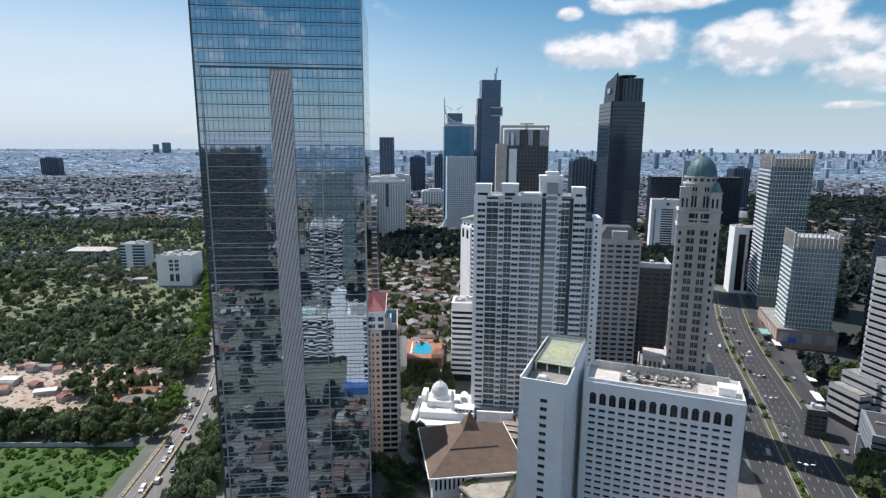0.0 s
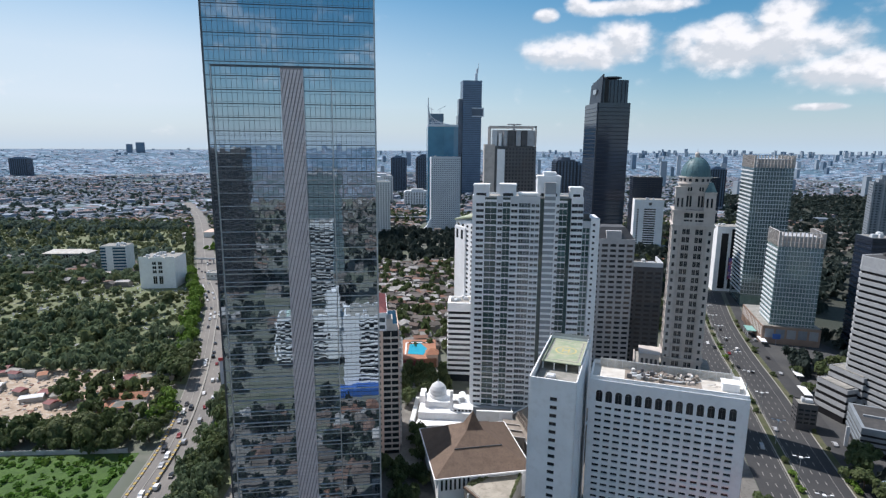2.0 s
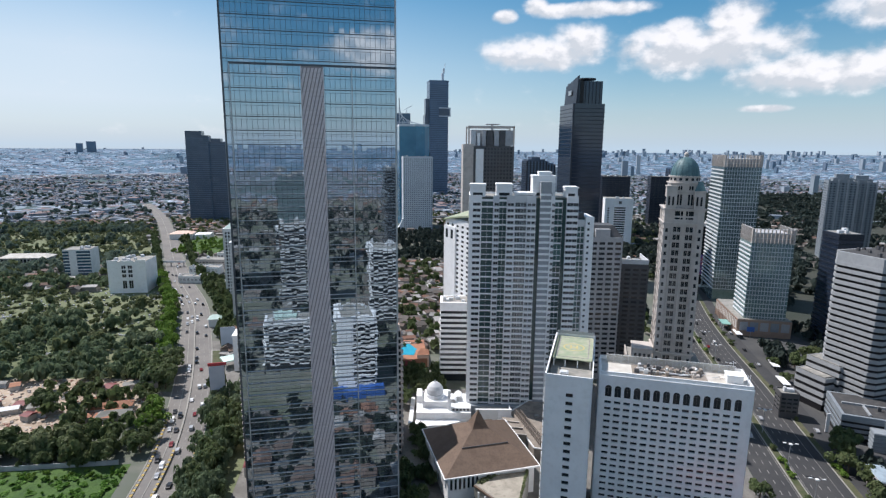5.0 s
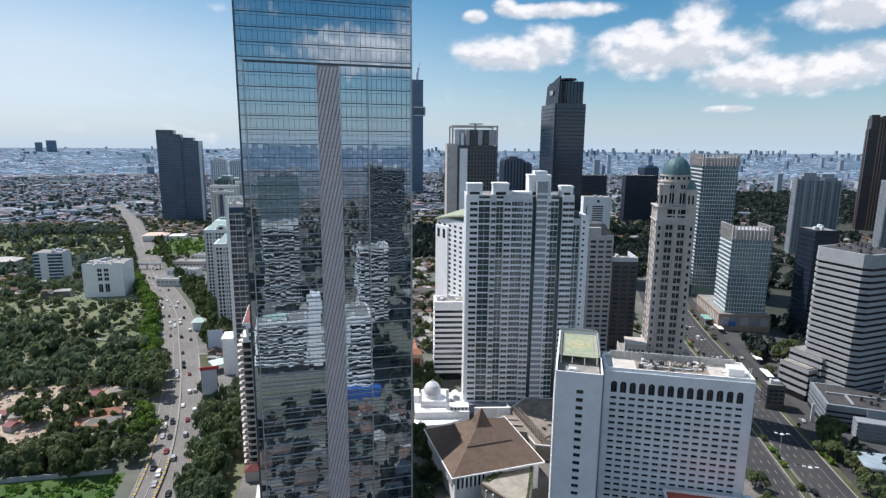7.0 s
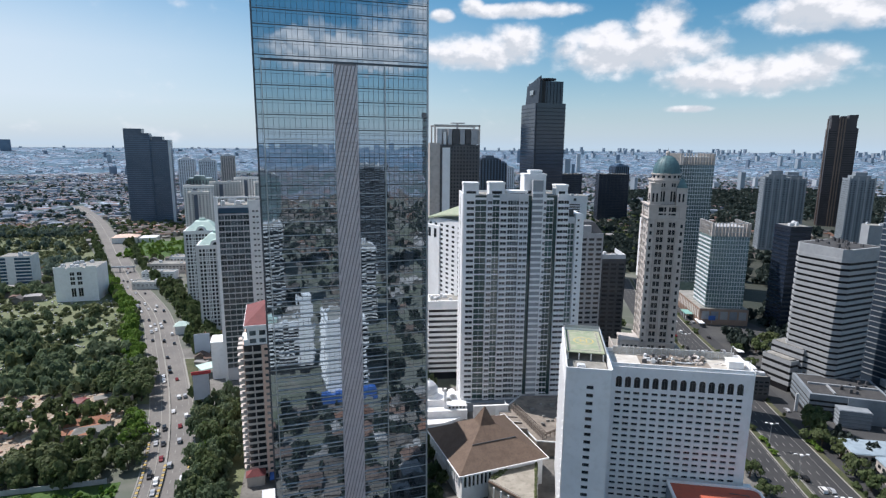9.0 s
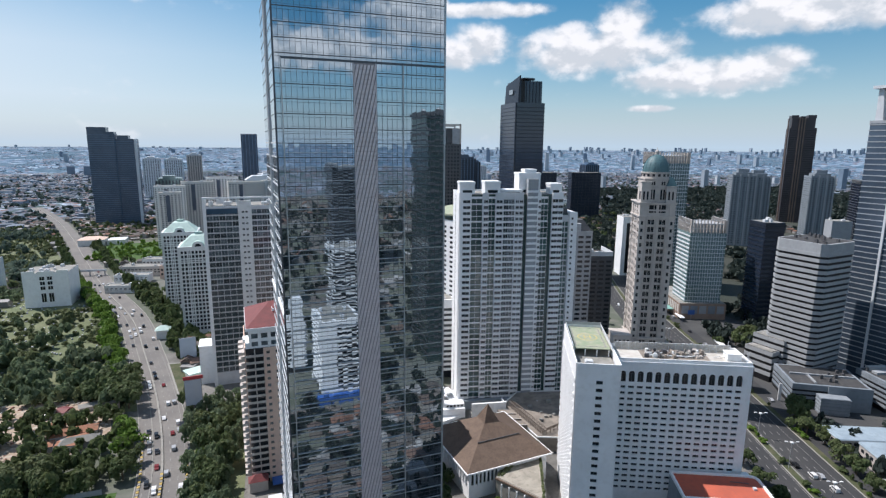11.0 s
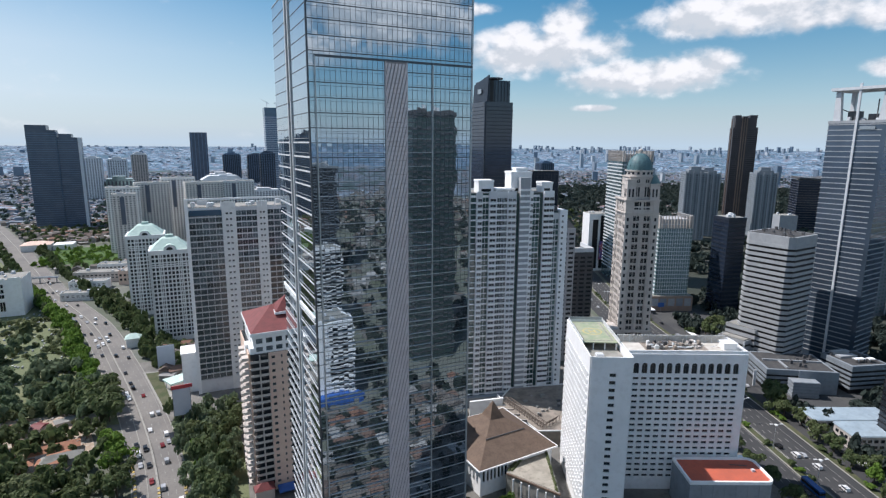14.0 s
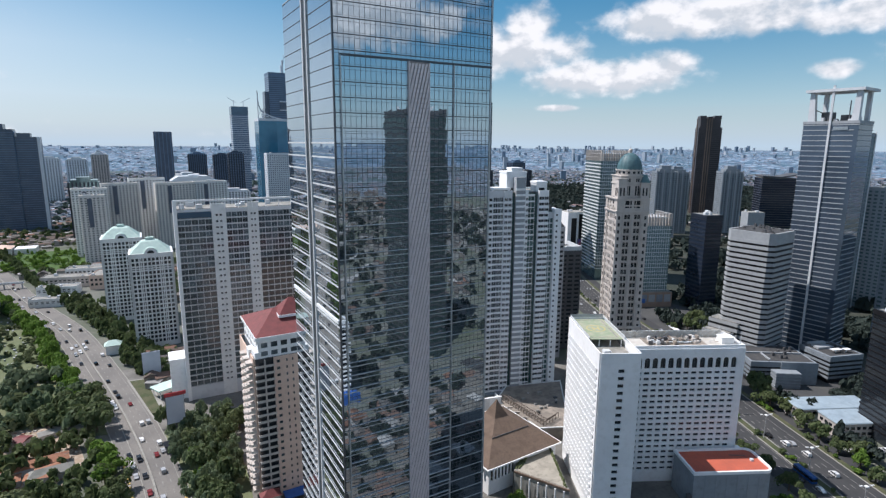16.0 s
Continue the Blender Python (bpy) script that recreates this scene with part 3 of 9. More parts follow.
def facade(parent, place, cols, rows, wall, pane, width, z0, z1, depth=0.3, limit=120, label="", frame_mat=None, name="window", wall_name="wall"):
    """A wall plate with real openings in front of the plane y = 0, cols and rows being the openings' stretches in u and z. Panes sit at the back of the openings:
    the first ones, from the top, as parts of their own, the rest joined."""
    xs = sorted({0.0, width, *[a for c in cols for a in c]})
    zs = sorted({z0, z1, *[a for r in rows for a in r]})
    colset, rowset = {round(a, 4) for a, b in cols}, {round(a, 4) for a, b in rows}
    s = Solid()
    panes = []
    # whole stretches of wall between rows, then the piers within a row
    for i in range(len(zs) - 1):
        a, b = zs[i], zs[i + 1]
        if round(a, 4) not in rowset:
            s.face([(0, -depth, a), (width, -depth, a), (width, -depth, b), (0, -depth, b)])
            s.face([(0, -depth, b), (width, -depth, b), (width, 0, b), (0, 0, b)])
            s.face([(0, 0, a), (width, 0, a), (width, -depth, a), (0, -depth, a)])
            continue
        for j in range(len(xs) - 1):
            c, d = xs[j], xs[j + 1]
            if round(c, 4) in colset:
                panes.append((c, d, a, b))
            else:
                s.face([(c, -depth, a), (d, -depth, a), (d, -depth, b), (c, -depth, b)])
                s.face([(c, 0, a), (c, -depth, a), (c, -depth, b), (c, 0, b)])
                s.face([(d, -depth, a), (d, 0, a), (d, 0, b), (d, -depth, b)])
    s.face([(0, 0, z0), (0, -depth, z0), (0, -depth, z1), (0, 0, z1)])
    s.face([(width, -depth, z0), (width, 0, z0), (width, 0, z1), (width, -depth, z1)])
    part(wall_name, s, wall, parent, m=place)
    panes.sort(key=lambda p: -p[2])
    shared = {}
    for c, d, a, b in panes[:limit]:
        key = (round(d - c, 3), round(b - a, 3))
        if key not in shared:
            w, h = key
            q = Solid().box(0, w, -0.05, 0.0, 0, h)
            if frame_mat:
                t = 0.07
                q.box(0, w, -0.1, -0.05, 0, t, 1).box(0, w, -0.1, -0.05, h - t, h, 1).box(w / 2 - t / 2, w / 2 + t / 2, -0.1, -0.05, t, h - t, 1)
            shared[key] = q.mesh(name, pane, frame_mat or pane)
        part(name, shared[key], None, parent, m=place @ pose(c, -0.02, a))
    if len(panes) > limit:
        q = Solid()
        for c, d, a, b in panes[limit:]:
            q.face([(c, -0.07, a), (d, -0.07, a), (d, -0.07, b), (c, -0.07, b)])
        part("glazing", q, pane, parent, label or "dark glass of the remaining windows", m=place, kind="stuff")


def even(width, n, fill=0.6, margin=0.0, start=0.0):
    """n stretches spread evenly over a width, each filling that share of its pitch."""
    p = (width - 2 * margin) / n
    return [(start + margin + p * (i + 0.5 - fill / 2), start + margin + p * (i + 0.5 + fill / 2)) for i in range(n)]


def floors(z0, z1, n, lo=0.3, hi=0.8):
    p = (z1 - z0) / n
    return [(z0 + p * (i + lo), z0 + p * (i + hi)) for i in range(n)]


def bands(parent, poly, z0, z1, n, name, mat, share=0.45, proud=0.35, label="", lo=0.0, joined=False):
    """A slab of cladding round the whole plan at each floor."""
    p = (z1 - z0) / n
    cx, cy = sum(q[0] for q in poly) / len(poly), sum(q[1] for q in poly) / len(poly)
    big = []
    for x, y in poly:
        d = math.hypot(x - cx, y - cy)
        big.append((x + (x - cx) / d * proud * 1.3, y + (y - cy) / d * proud * 1.3))
    if joined:
        q = Solid()
        for i in range(n):
            q.prism(big, z0 + p * (i + lo), z0 + p * (i + lo + share))
        part(name, q, mat, parent, kind="stuff")
        return
    me = Solid().prism(big, 0, p * share).mesh(name, mat)
    for i in range(n):
        part(name, me, None, parent, label if i == 0 else "", m=pose(0, 0, z0 + p * (i + lo)))


def roof_clutter(parent, W, D, z, seed, n=6, mat="palegrey", big=4.0):
    """Plant boxes, tanks and ducts on a flat roof."""
    r = random.Random(seed)
    for i in range(n):
        w, d, h = r.uniform(1.2, big), r.uniform(1.2, big), r.uniform(0.8, 2.6)
        x, y = r.uniform(1, max(1.1, W - w - 1)), r.uniform(1, max(1.1, D - d - 1))
        s = Solid().box(x, x + w, y, y + d, z, z + h).box(x + 0.2, x + w - 0.2, y + 0.2, y + d - 0.2, z + h, z + h + 0.25)
        part("plant_unit", s, mat, parent)


def parapet(parent, W, D, z, h=1.2, t=0.4, mat="white", name="parapet"):
    s = Solid().box(0, W, 0, t, z, z + h).box(0, W, D - t, D, z, z + h).box(0, t, t, D - t, z, z + h).box(W - t, W, t, D - t, z, z + h)
    part(name, s, mat, parent)


RECT = lambda W, D: [(0, 0), (W, 0), (W, D), (0, D)]

# ---- ground ----
def ground_height(x, y):
    k = max(0.0, min(1.0, (math.hypot(x, y) - 2400) / 2500))
    return 118 * k * k * (3 - 2 * k)


def build_ground():
    rings = [0, 30, 60, 100, 150, 200, 260, 330, 420, 520, 650, 800, 1000, 1300, 1700, 2200, 2400, 2600, 2800, 3000, 3200, 3400, 3600, 3800, 4000, 4200, 4400, 4600, 4800, 4930]
    n = 96
    s = Solid()
    s.v.append((0, 0, 0))
    for r in rings[1:]:
        for k in range(n):
            a = 2 * math.pi * k / n
            x, y = r * math.cos(a), r * math.sin(a)
            s.v.append((x, y, ground_height(x, y)))
    for k in range(n):
        s.f.append([0, 1 + k, 1 + (k + 1) % n])
    for j in range(len(rings) - 2):
        o = 1 + j * n
        for k in range(n):
            s.f.append([o + k, o + n + k, o + n + (k + 1) % n, o + (k + 1) % n])
    # hazed ground tones begin at 1300 m, bluer ones at 3000 m
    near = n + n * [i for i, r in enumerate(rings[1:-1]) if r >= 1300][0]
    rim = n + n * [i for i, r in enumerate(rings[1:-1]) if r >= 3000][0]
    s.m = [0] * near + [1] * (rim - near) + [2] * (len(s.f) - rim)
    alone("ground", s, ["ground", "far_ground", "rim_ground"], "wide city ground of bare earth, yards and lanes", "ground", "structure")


build_ground()


def smooth_line(pts, step=6.0):
    """A curve through the points (Catmull-Rom), cut into even steps."""
    out = []
    for i in range(len(pts) - 1):
        p0, p1, p2, p3 = Vector(pts[max(0, i - 1)]), Vector(pts[i]), Vector(pts[i + 1]), Vector(pts[min(len(pts) - 1, i + 2)])
        n = max(1, int((p2 - p1).length / step))
        for k in range(n):
            t = k / n
            out.append(0.5 * ((2 * p1) + (p2 - p0) * t + (2 * p0 - 5 * p1 + 4 * p2 - p3) * t * t + (3 * p1 - p0 - 3 * p2 + p3) * t ** 3))
    out.append(Vector(pts[-1]))
    return [(p.x, p.y) for p in out]


def beside(line, off):
    """Points at an offset to the right of a line, with the way of the line there."""
    out = []
    for i, (x, y) in enumerate(line):
        d = (Vector(line[min(len(line) - 1, i + 1)]) - Vector(line[max(0, i - 1)])).normalized()
        out.append((x + d.y * off, y - d.x * off, math.degrees(math.atan2(d.y, d.x))))
    return out


def ribbon(line, a, b, z0, z1):
    """A solid ribbon between the offsets a and b to the right of the line."""
    rings = [[(l[0], l[1], z0), (r[0], r[1], z0), (r[0], r[1], z1), (l[0], l[1], z1)] for l, r in zip(beside(line, a), beside(line, b))]
    return Solid().loft(rings)


def dashes(line, off, every, length, z, width=0.16):
    """Broken lane marks along a line."""
    s, run, last = Solid(), 0.0, None
    for x, y, a in beside(smooth_line(line, 1.0), off):
        p = Vector((x, y))
        run += (p - last).length if last else 0
        last = p
        if run >= every:
            run = 0.0
            m = pose(x, y, 0, 0, 0, a)
            pts = [m @ Vector(q) for q in ((0, -width, z), (length, -width, z), (length, width, z), (0, width, z))]
            s.loft([[q - Vector((0, 0, 0.03)) for q in pts], pts])
    return s


def patch(name, poly, z, mat, label, category, z0=-0.3, kind="structure"):
    return alone(name, Solid().prism(poly, z0, z), mat, label, category, kind)


AVENUE = smooth_line([(-112, 60), (-120, 140), (-127.5, 205), (-134, 265), (-151, 339), (-177, 425), (-209, 520), (-262, 635), (-330, 800), (-405, 985), (-506, 1217), (-640, 1480)])
BOULEVARD = smooth_line([(95, 20), (122, 105), (146, 178), (171, 252), (193, 316), (217, 392), (244, 465), (285, 560)])
AV_CUT, BO_CUT = [p for p in AVENUE if p[1] < 760], [p for p in BOULEVARD if p[1] < 520]
patch("burial_ground", [(-150, 330), (-178, 392), (-232, 540), (-300, 680), (-500, 1110), (-1150, 1120), (-700, 700), (-330, 352)], 0.05, "scrub", "overgrown burial ground of grass and scrub", "scrubland")
patch("rubble_yard", [(-165, 300), (-180, 352), (-300, 362), (-345, 345), (-300, 290), (-190, 285)], 0.08, "dirt", "bare rubble yard of broken brick and earth", "yard")
patch("lawn", [(-140, 150), (-150, 252), (-290, 248), (-290, 120)], 0.06, "grass", "bright green rough lawn behind a wall", "lawn")
patch("green_lot", [(-232, 790), (-244, 892), (-278, 930), (-336, 905), (-341, 826), (-284, 770)], 0.06, "grass", "green vacant lot beside the avenue", "lawn")
patch("pavement", [(-112, 60), (-118, 205), (-124, 262), (-139, 330), (-165, 422), (-100, 420), (-60, 330), (-20, 300), (-20, 150), (-60, 60)], 0.04, "paving", "paved forecourts between the towers", "pavement")
patch("pavement", [(-20, 60), (-20, 320), (140, 320), (150, 252), (125, 178), (100, 105), (78, 40)], 0.045, "paving", "paved hotel grounds with service lanes", "pavement")
patch("garden", [(-113, 195), (-122, 262), (-134, 318), (-102, 330), (-97.5, 262), (-96, 195)], 0.09, "scrub", "overgrown garden strip under trees", "garden")
patch("park_ground", [(300, 170), (300, 420), (420, 640), (620, 1000), (1080, 1700), (1600, 1700), (1700, 900), (1500, 400), (700, 60), (330, 60)], 0.05, "park_floor", "park grass and leaf litter, toned dark for cloud shade", "park")
patch("plaza", [(170, 178), (193, 250), (215, 315), (262, 420), (300, 420), (300, 170)], 0.05, "dark_paving", "paved forecourt beside the boulevard", "pavement")
alone("road", ribbon(AVENUE, -11, 11.5, -0.3, 0.12), "avenue", "grey asphalt avenue beside the wooded burial ground", "road", "structure")
alone("road", ribbon(BOULEVARD, -19.5, 19, -0.3, 0.12), "asphalt", "wide asphalt boulevard between the towers", "road", "structure")
alone("road", ribbon(BOULEVARD, 23, 31, -0.3, 0.11), "asphalt", "narrow frontage road along the boulevard", "road", "structure")
alone("median", ribbon(BOULEVARD, -3.6, -0.4, -0.1, 0.4), "verge", "planted green median of the boulevard", "median", "structure")
for a, b in ((-4.2, -3.6), (-0.4, 0.2)):
    alone("kerb", ribbon(BOULEVARD, a, b, -0.1, 0.38), "kerb", "pale stone kerb of the median", "kerb", "structure")
alone("verge", ribbon(BO_CUT, 19.6, 22.6, -0.1, 0.3), "verge", "narrow grass verge with shrubs", "verge", "structure")
alone("kerb", ribbon(BO_CUT, 19, 19.6, -0.1, 0.34), "kerb", "pale kerb along the boulevard", "kerb", "structure")
alone("median", ribbon(AVENUE, -1.1, -0.2, -0.1, 0.75), "kerb", "low concrete divider along the avenue", "median", "structure")
alone("kerb", ribbon(AV_CUT, -5.0, -4.6, -0.1, 0.3), "kerb", "low kerb of the side lane", "kerb", "structure")
for off in (-11.2, 11.2):
    alone("kerb", ribbon(AV_CUT, off, off + 0.5, -0.1, 0.3), "kerb", "pale kerb of the avenue", "kerb", "structure")
for line, off, mat in ((AVENUE, 2.8, 0), (AVENUE, 6.0, 0), (AVENUE, -7.9, 0), (BOULEVARD, 3.7, 0), (BOULEVARD, 7.2, 0), (BOULEVARD, 10.7, 0), (BOULEVARD, -7.8, 0), (BOULEVARD, -11.3, 0), (BOULEVARD, -14.8, 0)):
    alone("lane_line", dashes([p for p in line if p[1] < 560], off, 8.0, 3.0, 0.14), "paint_line", "broken white lane line on asphalt", "road marking", "structure")
for line, off in ((AV_CUT, 9.2), (BO_CUT, 14.2), (BO_CUT, 0.9), (BO_CUT, -5.0)):
    alone("edge_line", ribbon(line, off, off + 0.2, 0.1, 0.14), "paint_line", "solid white edge line on asphalt", "road marking", "structure")
# yellow chequered kerbs where the avenue passes under the bridge ramps
for off, a, b in ((-9.6, 200, 300), (-0.65, 150, 262), (9.6, 150, 268)):
    pts = beside([p for p in smooth_line(AVENUE, 1.6) if a < p[1] < b], off)
    me = {k: Solid().box(-0.75, 0.75, -0.55, 0.55, 0, 0.5).mesh("kerb_block", k) for k in ("kerb_yellow", "kerb")}
    row = thing("painted_kerb", "kerb of yellow and pale painted blocks", "kerb", kind="structure")
    for i, (x, y, t) in enumerate(pts):
        part("kerb_block", me["kerb_yellow" if i % 2 else "kerb"], None, row, m=pose(x, y, 0.12 if off != -0.65 else 0.76, 0, 0, t))
# triangular traffic island with a hedge
island = thing("traffic_island", "long traffic island with grass and a low hedge", "traffic island", kind="structure")
ISL = [(-158.4, 401.4), (-139.5, 337), (-131.5, 337), (-146, 400)]
part("kerb", Solid().prism(ISL, 0, 0.35), "kerb", island)
part("lawn", Solid().prism([(-156.5, 399), (-139, 339), (-134.5, 339), (-148, 399)], 0.3, 0.5), "verge", island)
# walkway bridge over the avenue
bridge = thing("footbridge", "grey footbridge across the avenue", "footbridge", -312, 700, 0, -4)
part("deck", Solid().box(0, 34, 0, 3.2, 5.2, 5.7), "grey", bridge)
for y in (0.0, 3.1):
    part("railing", Solid().box(0, 34, y, y + 0.1, 5.7, 6.9), "palegrey", bridge)
for x in (1.0, 16.5, 32.0):
    part("pier", Solid().box(x, x + 0.9, 1.0, 2.2, 0, 5.2), "grey", bridge)
# a long flyover far off
for x, y, length, n in ((125, 767, 220, 6), (-110, 1108, 250, 7)):
    fly = thing("flyover", "grey concrete flyover across the far district", "flyover", x, y, 0, 2)
    part("deck", Solid().box(0, length, 0, 14, 7, 8.6).box(0, length, -0.2, 0.2, 8.6, 9.7), "slate", fly)
    for i in range(n):
        part("pier", Solid().box(14 + i * 34, 17 + i * 34, 5, 9, 0, 7), "grey", fly)


def hash_of(name, x):
    return sum(ord(c) for c in name) * 131 + int(x * 7)


# ---- the mirror-glass tower ----
def glass_tower():
    W, D, H, N = 49.9, 49.5, 193.0, 48
    t = thing("glass_office_tower", "tall mirror-glass office tower with a woven bronze strip", "skyscraper", -75.4, 170.9, 0, 5.5)
    part("core", Solid().box(0.3, W - 0.3, 0.3, D - 0.3, 0, H - 0.5), "glass_dark", t)
    part("crown", Solid().box(0, W, 0, 0.5, H, H + 0.5).box(0, W, D - 0.5, D, H, H + 0.5).box(0, 0.5, 0.5, D - 0.5, H, H + 0.5).box(W - 0.5, W, 0.5, D - 0.5, H, H + 0.5), "fin", t, "pale metal roof edge")
    p = H / N
    r = random.Random(4)

    def panes(place, width, cols, single):
        c = width / cols
        rest, quads = [], []
        base = Solid().box(0, c - 0.025, 0, 0.12, 0, p - 0.1).mesh("glass_panel", "mirror")
        for j in range(N):
            lean = r.uniform(-0.12, 0.12)
            for i in range(cols):
                m = place @ pose(i * c + 0.012, 0, j * p + 0.05, r.gauss(0, 0.09) + lean, 0, r.gauss(0, 0.08))
                if single[0] <= j < single[1]:
                    part("glass_panel", base, None, t, m=m)
                else:
                    quads.append([m @ Vector(q) for q in ((0, 0, 0), (c - 0.025, 0, 0), (c - 0.025, 0, p - 0.1), (0, 0, p - 0.1))])
        v = np.array([[tuple(q) for q in f] for f in quads]).reshape(-1, 3)
        part("glass_skin", mesh_np("glass_skin", v, np.arange(len(v)).reshape(-1, 4), ["mirror"]), None, t, "mirror-glass panes with wavy reflections", kind="stuff")

    panes(side("front", W, D), W, 33, (39, 45))
    panes(side("left", W, D), D, 26, (99, 99))
    panes(side("right", W, D), D, 26, (99, 99))
    panes(side("back", W, D), W, 26, (99, 99))
    # floor lines
    bars = Solid()
    for j in range(1, N + 1):
        z = j * p
        part("transom", Solid().box(-0.08, W + 0.08, -0.12, 0.0, z - 0.16, z + 0.08), "mullion" if z > 118 else "fin", t)
        if z > 118:
            bars.box(0, W, -0.06, 0.0, z - 0.95, z - 0.88).box(0, W, -0.06, 0.0, z + 0.5, z + 0.55)
        for a, b in ((0, 22.1), (27.5, D)):
            part("spandrel", Solid().box(D - b, D - a, -0.07, 0.0, z - 0.16, z + (0.1 if z > 150 else 0.3)), "mullion" if z > 150 else "palegrey", t, m=side("left", W, D))
        if z < 150:
            part("light_shelf", Solid().box(2.0, 21.9, -0.34, -0.1, z + 1.3, z + 1.42).box(28.4, 36.6, -0.34, -0.1, z + 1.3, z + 1.42), "palegrey", t)
            for u0, u1 in ((2.0, 21.9), (28.4, 36.6), (36.9, W)):
                bars.box(u0, u1, -0.1, -0.02, z + 1.0, z + 1.1).box(u0, u1, -0.1, -0.02, z + 2.55, z + 2.63)
            part("light_shelf", Solid().box(2.0, D - 28, -0.1, -0.02, z + 1.15, z + 1.27).box(D - 21.8, D - 2, -0.1, -0.02, z + 1.15, z + 1.27), "fin", t, m=side("left", W, D))
    s = side("left", W, D)
    part("service_band", Solid().box(0, D - 27.5, -0.3, 0, 97.5, 98.6).box(D - 22.1, D - 1.5, -0.3, 0, 97.5, 98.6), "white", t, "thick white band", m=s)
    part("vertical_rib", Solid().box(D - 27.3, D - 22.3, -0.06, 0, 0, H), "mullion", t, "dark metal recess strip", m=s)
    for a in (22.3, 26.5):
        part("vertical_rib", Solid().box(D - a - 0.8, D - a, -0.4, 0, 0, H), "palegrey", t, "pale metal rib", m=s)
    part("corner_post", Solid().box(-0.25, 0.25, -0.25, 0.25, 0, H + 0.5), "mullion", t)
    part("corner_post", Solid().box(W - 0.25, W + 0.25, -0.25, 0.25, 0, H + 0.5), "fin", t)
    for u in (1.9, 36.7):
        part("vertical_rib", Solid().box(u - 0.14, u + 0.14, -0.4, 0, 0, 171.5), "fin", t)
    part("frame_head", Solid().box(1.8, W, -0.3, 0, 171.4, 171.9), "mullion", t)
    part("glazing_bar", bars, "mullion", t, "thin dark bars across the panes", kind="stuff")
    # thin vertical mullions
    q = Solid()
    for i in range(1, 33):
        q.box(i * W / 33 - 0.04, i * W / 33 + 0.04, -0.07, 0, 108, H).box(i * W / 33 - 0.02, i * W / 33 + 0.02, -0.05, 0, 9, 108)
    part("thin_mullion", q, "mullion", t, kind="stuff")
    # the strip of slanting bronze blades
    part("strip_backing", Solid().box(21.9, 28.4, -0.25, 0, 0, 171.4), "weave_dark", t, "bronze backing panel toned for shade between blades")
    q = Solid()
    rows, cols = 126, 6
    w, h = 6.4 / cols, 171.0 / rows
    hold = lambda x: min(28.33, max(21.97, x))
    for j in range(rows):
        z0 = j * h
        for i in range(-1, cols + 1):
            # each blade leans, and the next row goes on where it ends
            x = 21.95 + (i + j * 0.3 % 1) * w
            a, b, c, d = hold(x), hold(x + w * 0.7), hold(x + w * 0.3), hold(x + w)
            if b - a > 0.05 or d - c > 0.05:
                q.loft([[(a, -0.6, z0), (b, -0.6, z0), (b, -0.35, z0), (a, -0.35, z0)], [(c, -0.6, z0 + h - 0.09), (d, -0.6, z0 + h - 0.09), (d, -0.35, z0 + h - 0.09), (c, -0.35, z0 + h - 0.09)]])
    part("strip_blade", q, "weave", t, "slanting bronze blades", kind="stuff")
    for u in (21.85, 28.35):
        part("strip_edge", Solid().box(u - 0.05, u + 0.1, -0.7, 0, 0, 171.4), "weave", t)
    part("podium", Solid().box(-6, W + 3, -5, -0.6, 0, 9).box(-6, -0.6, -0.6, D, 0, 9), "palegrey", t, "pale stone podium")


# ---- the white hotel ----
def arch_wall(parent, place, u0, u1, n, z0, z1, spring, depth, mat):
    """A stretch of wall with n arched openings, and a dark pane with a frame in each."""
    s, p = Solid(), (u1 - u0) / n
    half, sill = p * 0.34, z0 + 0.3
    pane = Solid()
    K = 10
    arc = [(half * math.cos(math.pi * k / K), spring + half * math.sin(math.pi * k / K)) for k in range(K + 1)]
    pane.loft([[(x, -0.06, z) for x, z in [(-half, sill), (half, sill)] + arc], [(x, -0.02, z) for x, z in [(-half, sill), (half, sill)] + arc]])
    pane.box(-0.06, 0.06, -0.14, -0.06, sill, spring + half, 1).box(-half, half, -0.14, -0.06, spring - 0.06, spring + 0.06, 1)
    me = pane.mesh("arched_window", "glass", "mullion")
    for i in range(n):
        c, a, b = u0 + p * (i + 0.5), u0 + p * i, u0 + p * (i + 1)
        f = -depth
        s.face([(a, f, z0), (b, f, z0), (b, f, sill), (a, f, sill)])
        s.face([(a, f, sill), (c - half, f, sill), (c - half, f, spring), (a, f, spring)])
        s.face([(c + half, f, sill), (b, f, sill), (b, f, spring), (c + half, f, spring)])
        pts = [(c + x, z) for x, z in arc]
        for k in range(K):
            (xa, za), (xb, zb) = pts[k], pts[k + 1]
            s.face([(xa, f, za), (xa if k else b, f, z1 if k else z1), (xb if k < K - 1 else a, f, z1), (xb, f, zb)])
            s.face([(xa, f, za), (xb, f, zb), (xb, 0, zb), (xa, 0, za)])
        s.face([(b, f, spring), (b, f, z1), (c + half, f, spring)])
        s.face([(a, f, spring), (c - half, f, spring), (a, f, z1)])
        for x, flip in ((c - half, 0), (c + half, 1)):
            s.face([(x, f, sill), (x, 0, sill), (x, 0, spring), (x, f, spring)])
        part("arched_window", me, None, parent, m=place @ pose(c, 0, 0))
    part("arcade_wall", s, mat, parent, m=place)


